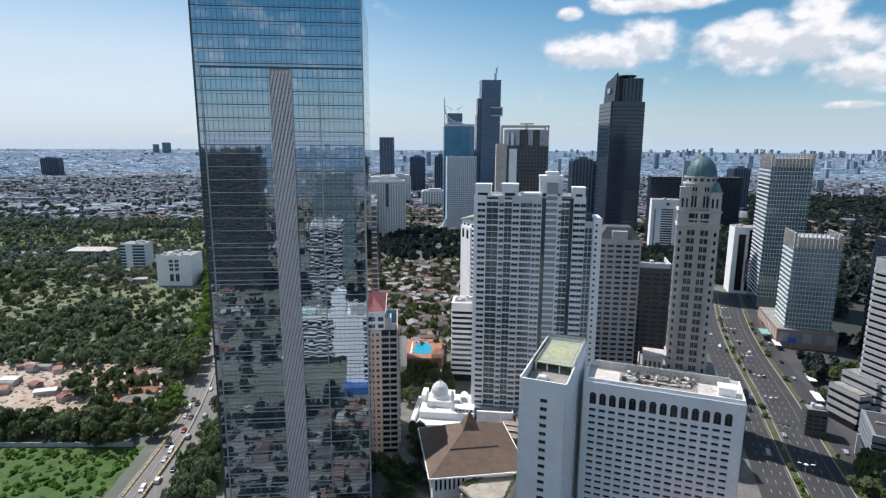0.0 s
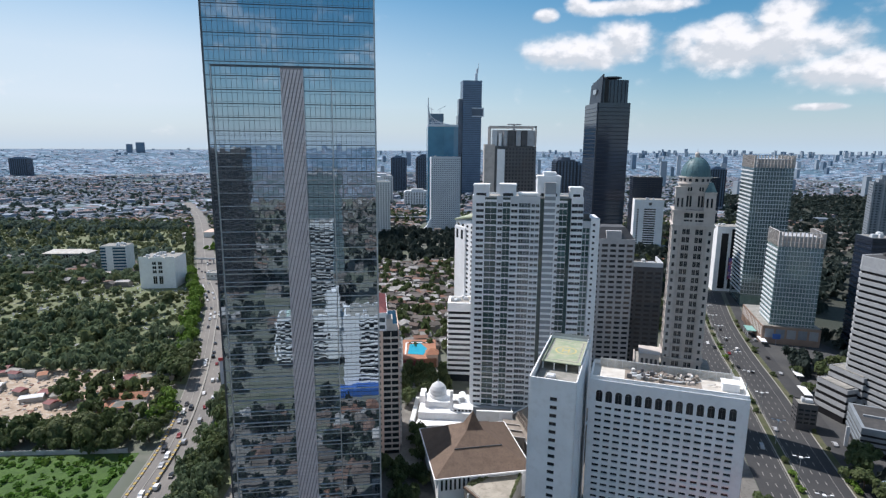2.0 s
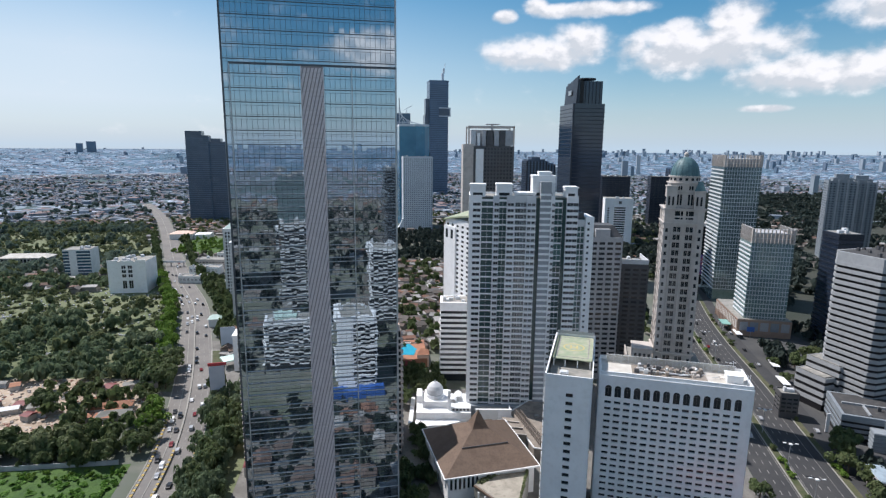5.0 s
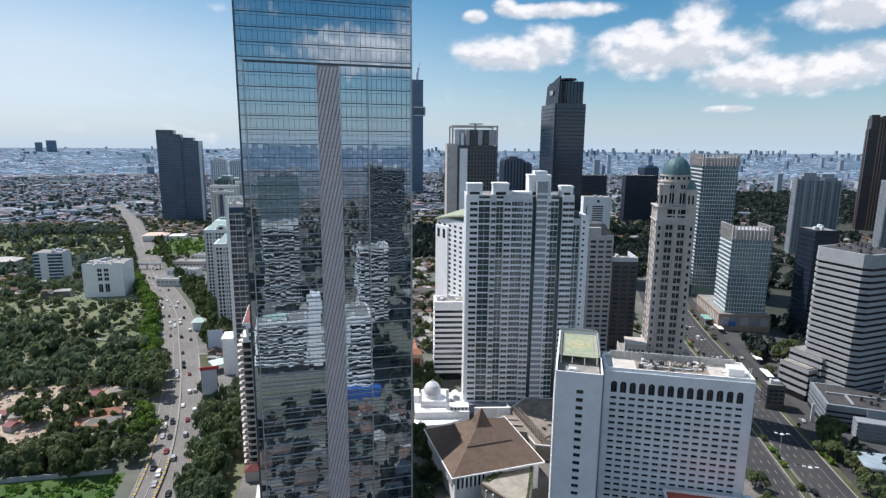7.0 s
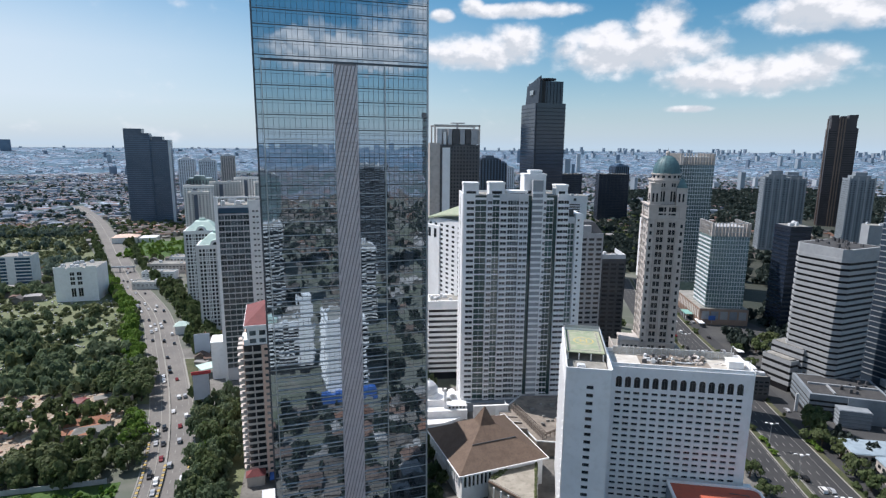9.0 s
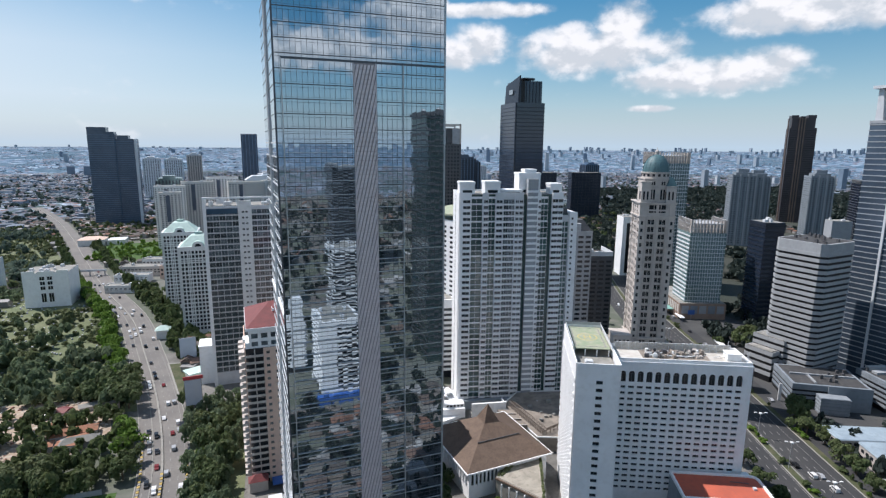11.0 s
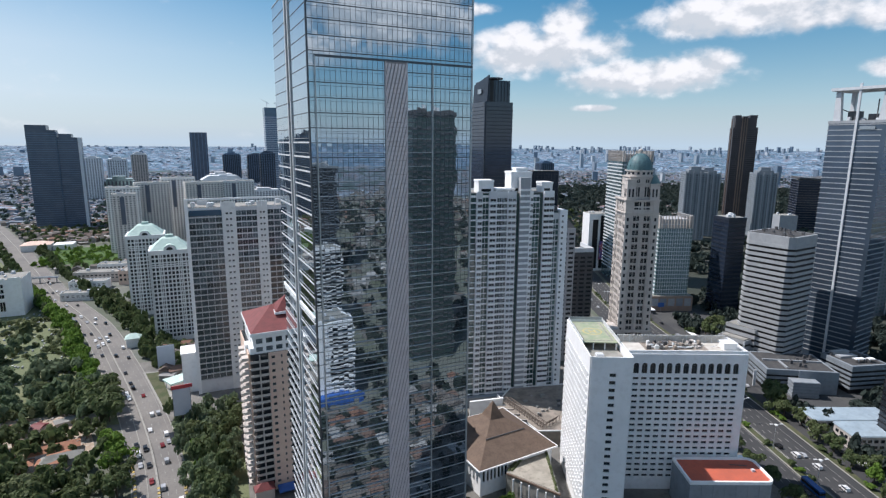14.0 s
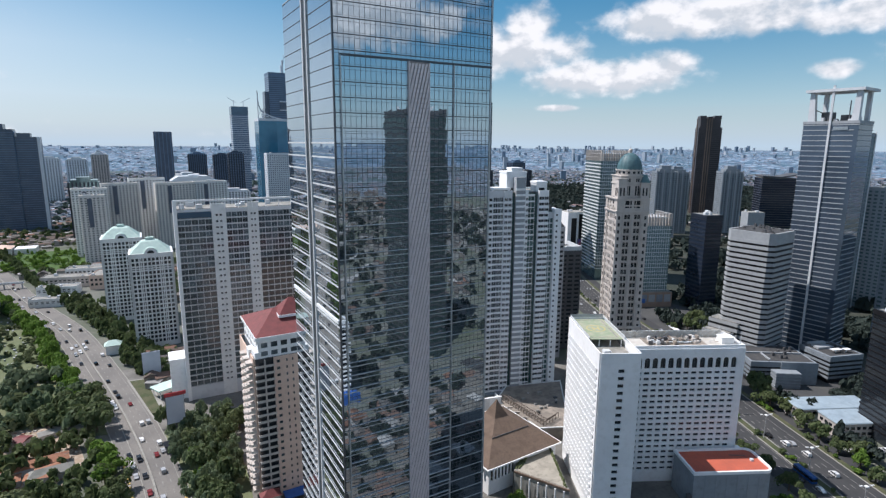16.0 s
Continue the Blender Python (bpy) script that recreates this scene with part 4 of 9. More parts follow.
def hotel():
    W, D, H = 53.5, 17.0, 62.6
    h = thing("hotel_main_block", "white hotel slab with arched windows under its roof", "hotel", 52.6, 194.0, 0, -21)
    part("core", Solid().box(0.02, W - 0.02, 0.05, D, 0, H), "glass", h)
    place = side("front", W, D)
    cols, rows = [], []
    p = 2.66
    for k in range(18):
        rows.append((51.3 - k * p, 52.4 - k * p))
    u0, u1, n = 1.6, 50.6, 14
    pitch = (u1 - u0) / n
    cols = [(u0 + pitch * (i + 0.16), u0 + pitch * (i + 0.84)) for i in range(n)]
    facade(h, place, cols, rows, "white", "glass", W, 0, 53.9, 0.55, 240, frame_mat="mullion")
    arch_wall(h, place, u0, u1, n, 53.9, 60.0, 57.6, 0.55, "white")
    part("arcade_pier", Solid().box(0, u0, -0.55, 0, 53.9, 60).box(u1, W, -0.55, 0, 53.9, 60), "white", h)
    part("frieze", Solid().box(0, W, -0.6, 0, 60.0, H + 0.2), "white", h)
    # a white panel stands out under every window
    panel = Solid().box(0, pitch * 0.72, -0.22, 0, 0, 1.05).mesh("window_panel", "white")
    for a, b in rows:
        for i in range(n):
            part("window_panel", panel, None, h, m=place @ pose(u0 + pitch * (i + 0.14), -0.55, a - 1.25))
    facade(h, side("right", W, D), [(1.5, 2.6)], floors(4, 56, 18, 0.3, 0.6), "white", "glass", D, 0, H + 0.2, 0.4, 20)
    part("back_wall", Solid().box(0, W, D, D + 0.4, 0, H + 0.2).box(-0.4, 0, 0, D + 0.4, 0, H + 0.2), "white", h)
    part("roof", Solid().box(0, W, 0, D, H, H + 0.2), "dust_roof", h, "dusty white roof slab")
    parapet(h, W, D, H + 0.2, 1.3, 0.45, "white")
    # the fenced plant deck
    r = random.Random(8)
    for i in range(18):
        x = 2.5 + i * 2.8
        part("fence_post", Solid().box(x, x + 0.15, D - 3.2, D - 3.05, H + 0.2, H + 3.6), "offwhite", h)
        if i < 17:
            part("fence_brace", Solid().beam((x, D - 3.3, H + 0.4), (x + 2.8, D - 3.3, H + 3.3), 0.07).beam((x + 2.8, D - 3.3, H + 0.4), (x, D - 3.3, H + 3.3), 0.07), "palegrey", h)
    part("fence_panel", Solid().box(2.5, 50, D - 3.05, D - 2.95, H + 0.3, H + 3.2), "dust_roof", h, "weathered rooftop screen")
    part("fence_rail", Solid().beam((2.5, D - 3.2, H + 3.5), (50, D - 3.2, H + 3.5), 0.12), "offwhite", h)
    part("roof_stain", Solid().box(12, 39, 3.5, 13.2, H + 0.2, H + 0.215), "deck_stain", h, "brown stained roof patch")
    for i in range(58):
        x, w, d, z = 13 + i * 0.42 + r.uniform(-0.4, 0.4), r.uniform(0.5, 1.8), r.uniform(0.6, 2.4), r.uniform(0.4, 1.9)
        y = r.uniform(4.2, 11.6)
        s = Solid().box(x, x + w, y, y + d, H + 0.2, H + 0.2 + z).box(x + 0.1, x + w - 0.1, y + 0.1, y + d - 0.1, H + 0.2 + z, H + 0.4 + z)
        part("plant_unit", s, r.choice(["roofgrey", "darkgrey", "rust", "cream", "deck_stain", "offwhite"]), h)
    for i in range(20):
        x, y = r.uniform(13, 44), r.uniform(3.5, 12.5)
        part("pipe_run", Solid().beam((x, y, H + 0.6), (x + r.uniform(1.5, 5), y + r.uniform(-1, 1), H + r.uniform(0.4, 1.6)), 0.12, n=6), r.choice(["rust", "palegrey"]), h)
    for y in (6.2, 9.0):
        part("duct", Solid().beam((14, y, H + 0.8), (33, y, H + 0.8), 0.35, n=8), "palegrey", h)
    part("stair_hut", Solid().box(45.5, 51, 4.5, 9, H + 0.2, H + 3.0).box(45.2, 51.3, 4.2, 9.3, H + 3.0, H + 3.25), "white", h)
    for x, y in ((51.5, 1.0), (52.5, 2.0), (49.5, 14.5)):
        part("mast", Solid().beam((x, y, H), (x, y, H + 5.2), 0.1, n=6), "palegrey", h)
    part("stair_wing", Solid().box(W - 3, W + 5.0, -1.5, 5, 0, 13).box(W - 3.2, W + 5.2, -1.7, 5.2, 13, 13.4), "white", h)

    # wing with the helipad
    W, D, H = 15.4, 45.0, 69.6
    g = thing("hotel_wing", "white hotel wing with a weathered green helipad", "hotel", 26.4, 178.5, 0, -22.3)
    part("core", Solid().box(0.02, W - 0.02, 0.05, D - 0.02, 0, H - 3.4), "glass", g)
    facade(g, side("front", W, D), [(7.0, 9.4)], [(62.8 - k * 3.05, 64.25 - k * 3.05) for k in range(20)], "white", "glass", W, 0, H + 1.1, 0.5, 40, frame_mat="mullion")
    # saw-tooth side: each window turns behind a slanting fin
    rows = [(61.6 - k * 3.12, 63.3 - k * 3.12) for k in range(19)]
    n = 17
    pitch = (D - 2.4) / n
    cols = [(1.2 + pitch * (i + 0.42), 1.2 + pitch * (i + 0.9)) for i in range(n)]
    facade(g, side("left", W, D), cols, rows, "white", "glass", D, 0, H + 1.1, 0.5, 204)
    hood = Solid().loft([[(0, 0, 0), (pitch * 0.8, 0, 0), (pitch * 0.8, 0.02, 0), (0, 0.02, 0)], [(0, 0, 1.5), (pitch * 0.8, 0, 1.5), (pitch * 0.8, 0.9, 1.5), (0, 0.9, 1.5)]])
    tooth = Solid()
    tooth.loft([[(0, 0, 0), (1.0, 0, 0), (0.15, -0.55, 0)], [(0, 0, 2.2), (1.0, 0, 2.2), (0.15, -0.55, 2.2)]])
    me = tooth.mesh("sunshade_fin", "white")
    for j, (a, b) in enumerate(rows):
        for i in range(n):
            if j * n + i < 204:
                part("sunshade_fin", me, None, g, m=side("left", W, D) @ pose(cols[i][0] - 1.02, -0.5, a - 0.25))
    rest = Solid()
    for j, (a, b) in enumerate(rows):
        for i in range(n):
            if j * n + i >= 204:
                x = cols[i][0] - 1.02
                rest.loft([[(x, -0.5, a - 0.25), (x + 1.0, -0.5, a - 0.25), (x + 0.15, -1.05, a - 0.25)], [(x, -0.5, a + 1.95), (x + 1, -0.5, a + 1.95), (x + 0.15, -1.05, a + 1.95)]])
    if rest.f:
        part("lower_fin", rest, "white", g, kind="stuff", m=side("left", W, D))
    facade(g, side("right", W, D), even(D, 12, 0.5, 3), floors(6, 62, 19, 0.3, 0.6), "white", "glass", D, 0, H + 1.1, 0.4, 60)
    part("back_wall", Solid().box(0, W, D, D + 0.4, 0, H + 1.1), "white", g)
    part("roof", Solid().box(0.2, W - 0.2, 0, D, H - 3.4, H - 3.1), "roofgrey", g, "stained flat roof")
    part("helipad", Solid().box(0.4, W - 0.4, 18, D - 0.4, H - 0.2, H + 0.15), "helipad", g, "weathered green helipad deck")
    for x in (0.8, 5.0, 9.6, W - 1.2):
        part("deck_post", Solid().box(x, x + 0.4, 18.2, 18.6, H - 3.1, H - 0.2), "white", g)
    cx, cy, z = W / 2, 31.5, H + 0.16
    mark = Solid()
    for k in range(40):
        a, b = 2 * math.pi * k / 40, 2 * math.pi * (k + 1) / 40
        mark.face([(cx + 3.6 * math.cos(a), cy + 3.6 * math.sin(a), z), (cx + 4.2 * math.cos(a), cy + 4.2 * math.sin(a), z), (cx + 4.2 * math.cos(b), cy + 4.2 * math.sin(b), z), (cx + 3.6 * math.cos(b), cy + 3.6 * math.sin(b), z)])
    mark.box(cx - 1.5, cx - 0.9, cy - 2, cy + 2, z - 0.02, z + 0.02).box(cx + 0.9, cx + 1.5, cy - 2, cy + 2, z - 0.02, z + 0.02).box(cx - 0.9, cx + 0.9, cy - 0.3, cy + 0.3, z - 0.02, z + 0.02)
    part("landing_mark", mark, "yellow", g, "faded yellow landing circle")
    q = Solid()
    for x0, x1, y0, y1 in ((1.6, W - 1.6, 20, 20.5), (1.6, W - 1.6, 42.5, 43), (1.6, 2.1, 20.5, 42.5), (W - 2.1, W - 1.6, 20.5, 42.5)):
        q.box(x0, x1, y0, y1, z - 0.02, z + 0.02)
    part("border_mark", q, "paint_line", g, "faded white border")
    for x in (0.2, W - 0.3):
        part("railing", Solid().box(x, x + 0.1, 16, D, H + 1.1, H + 2.0), "palegrey", g)
    part("plant_unit", Solid().box(4, 7, 8, 11, H - 3.1, H - 1.6).box(4.3, 6.7, 8.3, 10.7, H - 1.6, H - 1.3), "palegrey", g)
    part("rear_railing", Solid().box(0, W, D, D + 0.1, H + 1.1, H + 2.4), "grey", g)


def annex():
    a = thing("hotel_annex", "grey low annex with a red-painted flat roof", "annex", 67.2, 165.2, 0, -20.8)
    W, D, H = 34.0, 17.5, 16.8
    rr = 3.2
    def plan(o, r):
        pts = [(-o, -o)]
        for cx, cy, s in ((W - r, r, -90), (W - r, D - r, 0)):
            pts += [(cx + (r + o) * math.cos(math.radians(s + k * 15)), cy + (r + o) * math.sin(math.radians(s + k * 15))) for k in range(7)]
        return pts + [(-o, D + o)]
    part("wall", Solid().prism(plan(0, rr), 0, H), "annex_grey", a, "blue-grey rendered wall")
    part("roof", Solid().prism(plan(-0.7, rr), H, H + 0.12), "redroof", a, "red oxide painted roof")
    ring = Solid()
    outer, inner = plan(0.15, rr), plan(-0.7, rr)
    n = len(outer)
    for i in range(n):
        j = (i + 1) % n
        ring.face([(*outer[i], H + 0.9), (*outer[j], H + 0.9), (*inner[j], H + 0.9), (*inner[i], H + 0.9)])
        ring.face([(*outer[i], H - 0.4), (*outer[j], H - 0.4), (*outer[j], H + 0.9), (*outer[i], H + 0.9)])
        ring.face([(*inner[j], H), (*inner[i], H), (*inner[i], H + 0.9), (*inner[j], H + 0.9)])
    part("parapet", ring, "white", a, "white rounded parapet")
    for i in range(1, 7):
        part("joint_strip", Solid().box(i * 4.6, i * 4.6 + 0.25, -0.12, 0, 0, H - 0.4), "slate", a)
    part("roof_pipe", Solid().beam((22, 13, H + 0.3), (29, 12.4, H + 0.3), 0.18, n=6), "darkgrey", a)
    part("roof_vent", Solid().box(29, 30.2, 8, 9.2, H + 0.1, H + 1.0), "palegrey", a)
    g = thing("service_building", "low flat service building with a stained dark roof", "service building", 42, 169.5, 0, -21)
    part("wall", Solid().box(0, 26, -12, 2, 0, 7.5), "grey", g)
    part("roof", Solid().box(0.4, 25.6, -11.6, 1.6, 7.5, 7.8), "roofgrey", g)
    roof_clutter(g, 25, 0.5, 7.8, 5, 4, "darkgrey", 2.0)


def pavilion():
    t = thing("pyramid_roof_hall", "hall with a broad brown shingled pyramid roof", "hall", -5.9, 206.2, 0, 8.8)
    W, D = 42.0, 42.0
    z0, cx, cy = 13.4, 21.0, 21.5
    part("wall", Solid().box(1.5, W - 1.5, 1.5, D - 1.5, 0, z0 - 0.4), "white", t)
    def sq(h, z):
        return [(cx - h, cy - h, z), (cx + h, cy - h, z), (cx + h, cy + h, z), (cx - h, cy + h, z)]
    part("lower_roof", Solid().loft([[(-0.3, -0.3, z0), (W + 0.3, -0.3, z0), (W + 0.3, D + 0.3, z0), (-0.3, D + 0.3, z0)], sq(10.4, 19.6)]), "brownroof", t, "brown shingled lower roof")
    part("upper_roof", Solid().loft([sq(10.6, 19.9), sq(3.9, 23.9), sq(3.2, 24.8)]), "brownroof", t)
    part("roof_peak", Solid().loft([sq(3.9, 23.6), sq(0.15, 31.2)]), "brownroof", t, "steep dark pyramid peak")
    part("roof_step", Solid().box(cx - 10.7, cx + 10.7, cy - 10.75, cy - 10.5, 19.3, 19.95), "darkgrey", t)
    s = Solid()
    for a in ((-0.5, W + 0.5, -0.5, -0.1), (-0.5, W + 0.5, D + 0.1, D + 0.5), (-0.5, -0.1, -0.1, D + 0.1), (W + 0.1, W + 0.5, -0.1, D + 0.1)):
        s.box(*a, z0 - 0.45, z0 + 0.15)
    part("gutter", s, "white", t, "white eaves gutter")
    for i in range(7):
        part("slot_window", Solid().box(2.6 + i * 1.9, 3.4 + i * 1.9, 1.3, 1.49, z0 - 6.5, z0 - 1.2), "glass_dark", t)
        part("buttress", Solid().box(3.5 + i * 1.9, 4.3 + i * 1.9, 0.9, 1.5, z0 - 6.8, z0 - 0.8), "white", t)
    for i in range(14):
        part("side_buttress", Solid().box(0.9, 1.5, 4 + i * 2.7, 4.8 + i * 2.7, z0 - 6.8, z0 - 0.8), "white", t)
    # roof garden beside it
    g = thing("garden_podium", "podium with a paved roof and strips of planting", "podium", 6.0, 204.5, 0, -22)
    part("slab", Solid().prism([(0, 0), (20.3, -14.0), (20.3, 24), (6.5, 24), (1, 12)], 0, 10.6), "roofgrey", g)
    part("fascia", Solid().beam((0, 0, 10.8), (20.3, -14, 10.8), 0.55), "brownroof", g)
    part("roof_paving", Solid().prism([(1.5, 0.6), (19.0, -11.2), (19.0, 18), (4.5, 10)], 10.6, 10.75), "pad_paving", g)
    for a, b in (((1.2, 2.5), (9, 17)), ((2.4, 2.0), (10.2, 16)), ((19.4, -11), (19.6, 22))):
        d = Vector((b[0] - a[0], b[1] - a[1])).normalized()
        q = Solid()
        r = random.Random(int(a[0] * 10))
        L = math.dist(a, b)
        for k in range(int(L / 0.6)):
            x, y = a[0] + d.x * k * 0.6 + r.uniform(-0.3, 0.3), a[1] + d.y * k * 0.6 + r.uniform(-0.3, 0.3)
            w, hgt = r.uniform(0.35, 0.7), r.uniform(0.4, 1.0)
            q.loft([[(x - w, y - w, 10.7), (x + w, y - w, 10.7), (x + w, y + w, 10.7), (x - w, y + w, 10.7)], [(x - w * 0.5, y - w * 0.3, 10.7 + hgt), (x + w * 0.6, y - w * 0.5, 10.7 + hgt * 0.9), (x + w * 0.4, y + w * 0.5, 10.7 + hgt), (x - w * 0.6, y + w * 0.4, 10.7 + hgt * 0.8)]])
        part("hedge", q, "leaf_dry", g, "clipped olive hedge")
    for k in range(6):
        x, y = 2.5 + k * 3.1, -2.0 - k * 2.15
        part("column", Solid().beam((x, y - 0.9, 0), (x, y - 0.9, 10.2), 0.35, n=8), "offwhite", g)


def mosque():
    t = thing("mosque", "white mosque with a pale ribbed dome", "mosque", -16, 279, 0, -6)
    part("terrace", Solid().box(2, 32, 2, 26, 0, 5.5), "white", t)
    part("hall", Solid().box(6, 20, 8, 24, 5.5, 9.0), "white", t)
    part("dome_drum", Solid().prism([(12 + 5 * math.cos(2 * math.pi * k / 20), 15 + 5 * math.sin(2 * math.pi * k / 20)) for k in range(20)], 9, 11), "white", t)
    rs = []
    for f, z in ((1, 0), (1.06, 0.18), (1.0, 0.42), (0.78, 0.66), (0.42, 0.85), (0.12, 0.95), (0.02, 1.12)):
        rs.append([(12 + 4.6 * f * math.cos(2 * math.pi * k / 24), 15 + 4.6 * f * math.sin(2 * math.pi * k / 24), 11 + 7.4 * z) for k in range(24)])
    part("dome", Solid().loft(rs), "palegrey", t, "pale grey onion dome")
    part("minaret", Solid().box(19.3, 20.7, 5, 6.4, 0, 17).box(19.0, 21.0, 4.7, 6.7, 13.5, 14.0), "white", t)
    part("minaret", Solid().box(5.2, 6.0, 8, 8.8, 5, 15), "white", t)
    part("gallery", Solid().box(21, 32, 4, 10, 5.5, 7.2), "offwhite", t)
    for x0, y0 in ((22, 12), (25.5, 16)):
        rings = []
        for k in range(9):
            a = math.pi * k / 8
            rings.append([(x0 + 2.6 * math.cos(a), y0, 5.5 + 3.4 * math.sin(a)), (x0 + 2.6 * math.cos(a), y0 + 7, 5.5 + 3.4 * math.sin(a)), (x0 + 2.2 * math.cos(a), y0 + 7, 5.5 + 3.0 * math.sin(a)), (x0 + 2.2 * math.cos(a), y0, 5.5 + 3.0 * math.sin(a))])
        part("vault", Solid().loft(rings), "white", t, "white barrel vault")
    part("apse", Solid().box(1.5, 4.5, 14, 24, 0, 9.5), "white", t)
    for i in range(5):
        part("arch_window", Solid().box(21.8 + i * 2, 23 + i * 2, 3.9, 4.0, 5.8, 6.9), "glass_dark", t)
    part("forecourt", Solid().prism([(1, -6), (18, -4), (30, 2), (2, 2)], 0, 1.6), "white", t, "bright white forecourt")
    rim = Solid()
    rim.box(-2, 0.2, -6, 26, 0, 3.0)
    part("boundary_wall", rim, "offwhite", t)


def car_deck():
    t = thing("service_deck", "stained roof deck behind the pyramid hall", "deck")
    plan = [(35.5, 272), (40, 236), (55, 231), (84, 279), (50, 285.5)]
    part("slab", Solid().prism(plan, 0, 7.4), "deck_stain", t)
    for a, b in zip(plan, plan[1:] + plan[:1]):
        part("kerb_edge", Solid().beam((*a, 7.7), (*b, 7.7), 0.4), "offwhite", t)
    for k, y in enumerate((247, 254.5, 261.5)):
        part("roof_step", Solid().prism([(31, y), (38.5, y - 2.2), (38.0, y + 2.6), (30.5, y + 4.6)], 0, 9.6 - 0.5 * k), "deck_stain", t)
        part("step_edge", Solid().beam((31, y, 9.7 - 0.5 * k), (38.5, y - 2.2, 9.7 - 0.5 * k), 0.25), "cream", t)
    r = random.Random(31)
    for k in range(12):
        x, y, w = r.uniform(48, 68), r.uniform(248, 272), r.uniform(0.8, 2.4)
        part("deck_box", Solid().box(x, x + w, y, y + w * 0.7, 7.4, 7.4 + r.uniform(0.5, 1.6)), r.choice(["roofgrey", "cream", "darkgrey"]), t)
    # lattice pergola: two rails on posts, with slanting braces
    g = thing("steel_pergola", "rusty lattice pergola frame on the roof deck", "pergola", 43.4, 237.2, 7.4, 8.0)
    n, L, wide = 15, 33.0, 2.2
    for x in (0, wide):
        for z in (1.3, 3.4):
            part("rail", Solid().beam((x, 0, z), (x, L, z), 0.2), "rust", g)
    for k in range(n + 1):
        y = L * k / n
        for x in (0, wide):
            part("post", Solid().beam((x, y, 0), (x, y, 3.4), 0.16), "rust", g)
        part("cross_bar", Solid().beam((0, y, 3.45), (wide, y, 3.45), 0.16), "rust", g)
        if k < n:
            part("brace", Solid().beam((0, y, 1.3), (0, y + L / n, 3.4), 0.12), "rust", g)
    for k in range(5):
        part("side_bar", Solid().beam((wide, 0.4 * k, 3.4 - 0.6 * k), (wide + 9.5, 0.4 * k + 2.2, 3.4 - 0.6 * k), 0.15), "rust", g)
    for k in range(4):
        part("side_post", Solid().beam((wide + 2.6 * (k + 1), 0.6 * (k + 1), 0), (wide + 2.6 * (k + 1), 0.6 * (k + 1), 3.4), 0.16), "rust", g)
    w = thing("garden_wall", "white stepped wall between hall and deck", "wall", 29, 268, 0, -6)
    part("wall_panel", Solid().box(0, 7, 0, 0.5, 0, 11.5), "white", w)
    part("wall_panel", Solid().box(6.5, 7, 0.5, 8, 0, 10.5), "white", w)
    part("coping", Solid().box(-12, 7.2, -0.3, 0.8, 11.5, 11.9), "white", w)
    part("wall_panel", Solid().box(-12, 0, 0, 0.5, 0, 11.5), "offwhite", w)


glass_tower()
hotel()
annex()
pavilion()
mosque()
car_deck()


# ---- towers in the middle distance ----
def block(name, label, x, y, turn, W, D, H, mat, cols=0, rows=0, sidecols=None, pane="glass", sides=("front", "left"), fill=0.6, lo=0.3, hi=0.8, limit=60, z0=0.0,
          category="building", roofmat="roofgrey", clutter=4, depth=0.35, base=3.0, crown=1.5, corework=None, group=""):
    """A plain tower: a dark core, wall plates with openings, a flat roof with plant on it."""
    b = thing(name, label, category, x, y, z0, turn, group)
    part("core", Solid().box(0.02, W - 0.02, 0.02, D - 0.02, 0, H), corework or (pane if cols else mat), b)
    part("roof", Solid().box(0.3, W - 0.3, 0.3, D - 0.3, H, H + 0.25), roofmat, b)
    if cols:
        for w in ("front", "left", "right", "back"):
            width = W if w in ("front", "back") else D
            if w in sides:
                n = cols if w in ("front", "back") else (sidecols or max(2, round(cols * D / W)))
                facade(b, side(w, W, D), even(width, n, fill), floors(base, H - crown, rows, lo, hi), mat, pane, width, 0, H + 1.0, depth, limit)
            else:
                part("blank_wall", Solid().box(0, width, -depth, 0, 0, H + 1.0), mat, b, m=side(w, W, D))
    if clutter:
        roof_clutter(b, W, D, H + 0.25, hash_of(name, x), clutter)
    return b


def banded(name, label, x, y, turn, W, D, H, n, glass, mat, share=0.45, proud=0.4, cat="building", lo=0.5, chamfer=0.0, clutter=6, base=4.0, parap=2.0, bandname="spandrel_band", joined=False, roofmat="roofgrey"):
    """An office block of glass floors between bands of cladding."""
    b = thing(name, label, cat, x, y, 0, turn)
    c = chamfer
    plan = [(c, 0), (W - c, 0), (W, c), (W, D - c), (W - c, D), (c, D), (0, D - c), (0, c)] if c else RECT(W, D)
    part("glass_body", Solid().prism(plan, 0, H), glass, b)
    bands(b, plan, base, H - parap, n, bandname, mat, share, proud, lo=lo, joined=joined)
    part("roof_band", Solid().prism([(px + (0.35 if px > W / 2 else -0.35), py + (0.35 if py > D / 2 else -0.35)) for px, py in plan], H - parap, H + 0.8), mat, b)
    part("roof", Solid().box(1.2, W - 1.2, 1.2, D - 1.2, H + 0.8, H + 0.9), roofmat, b)
    if clutter:
        roof_clutter(b, W - 2, D - 2, H + 0.9, hash_of(name, x), clutter, "palegrey" if roofmat == "roofgrey" else "darkgrey", 3.5 if roofmat == "roofgrey" else 1.6)
    return b


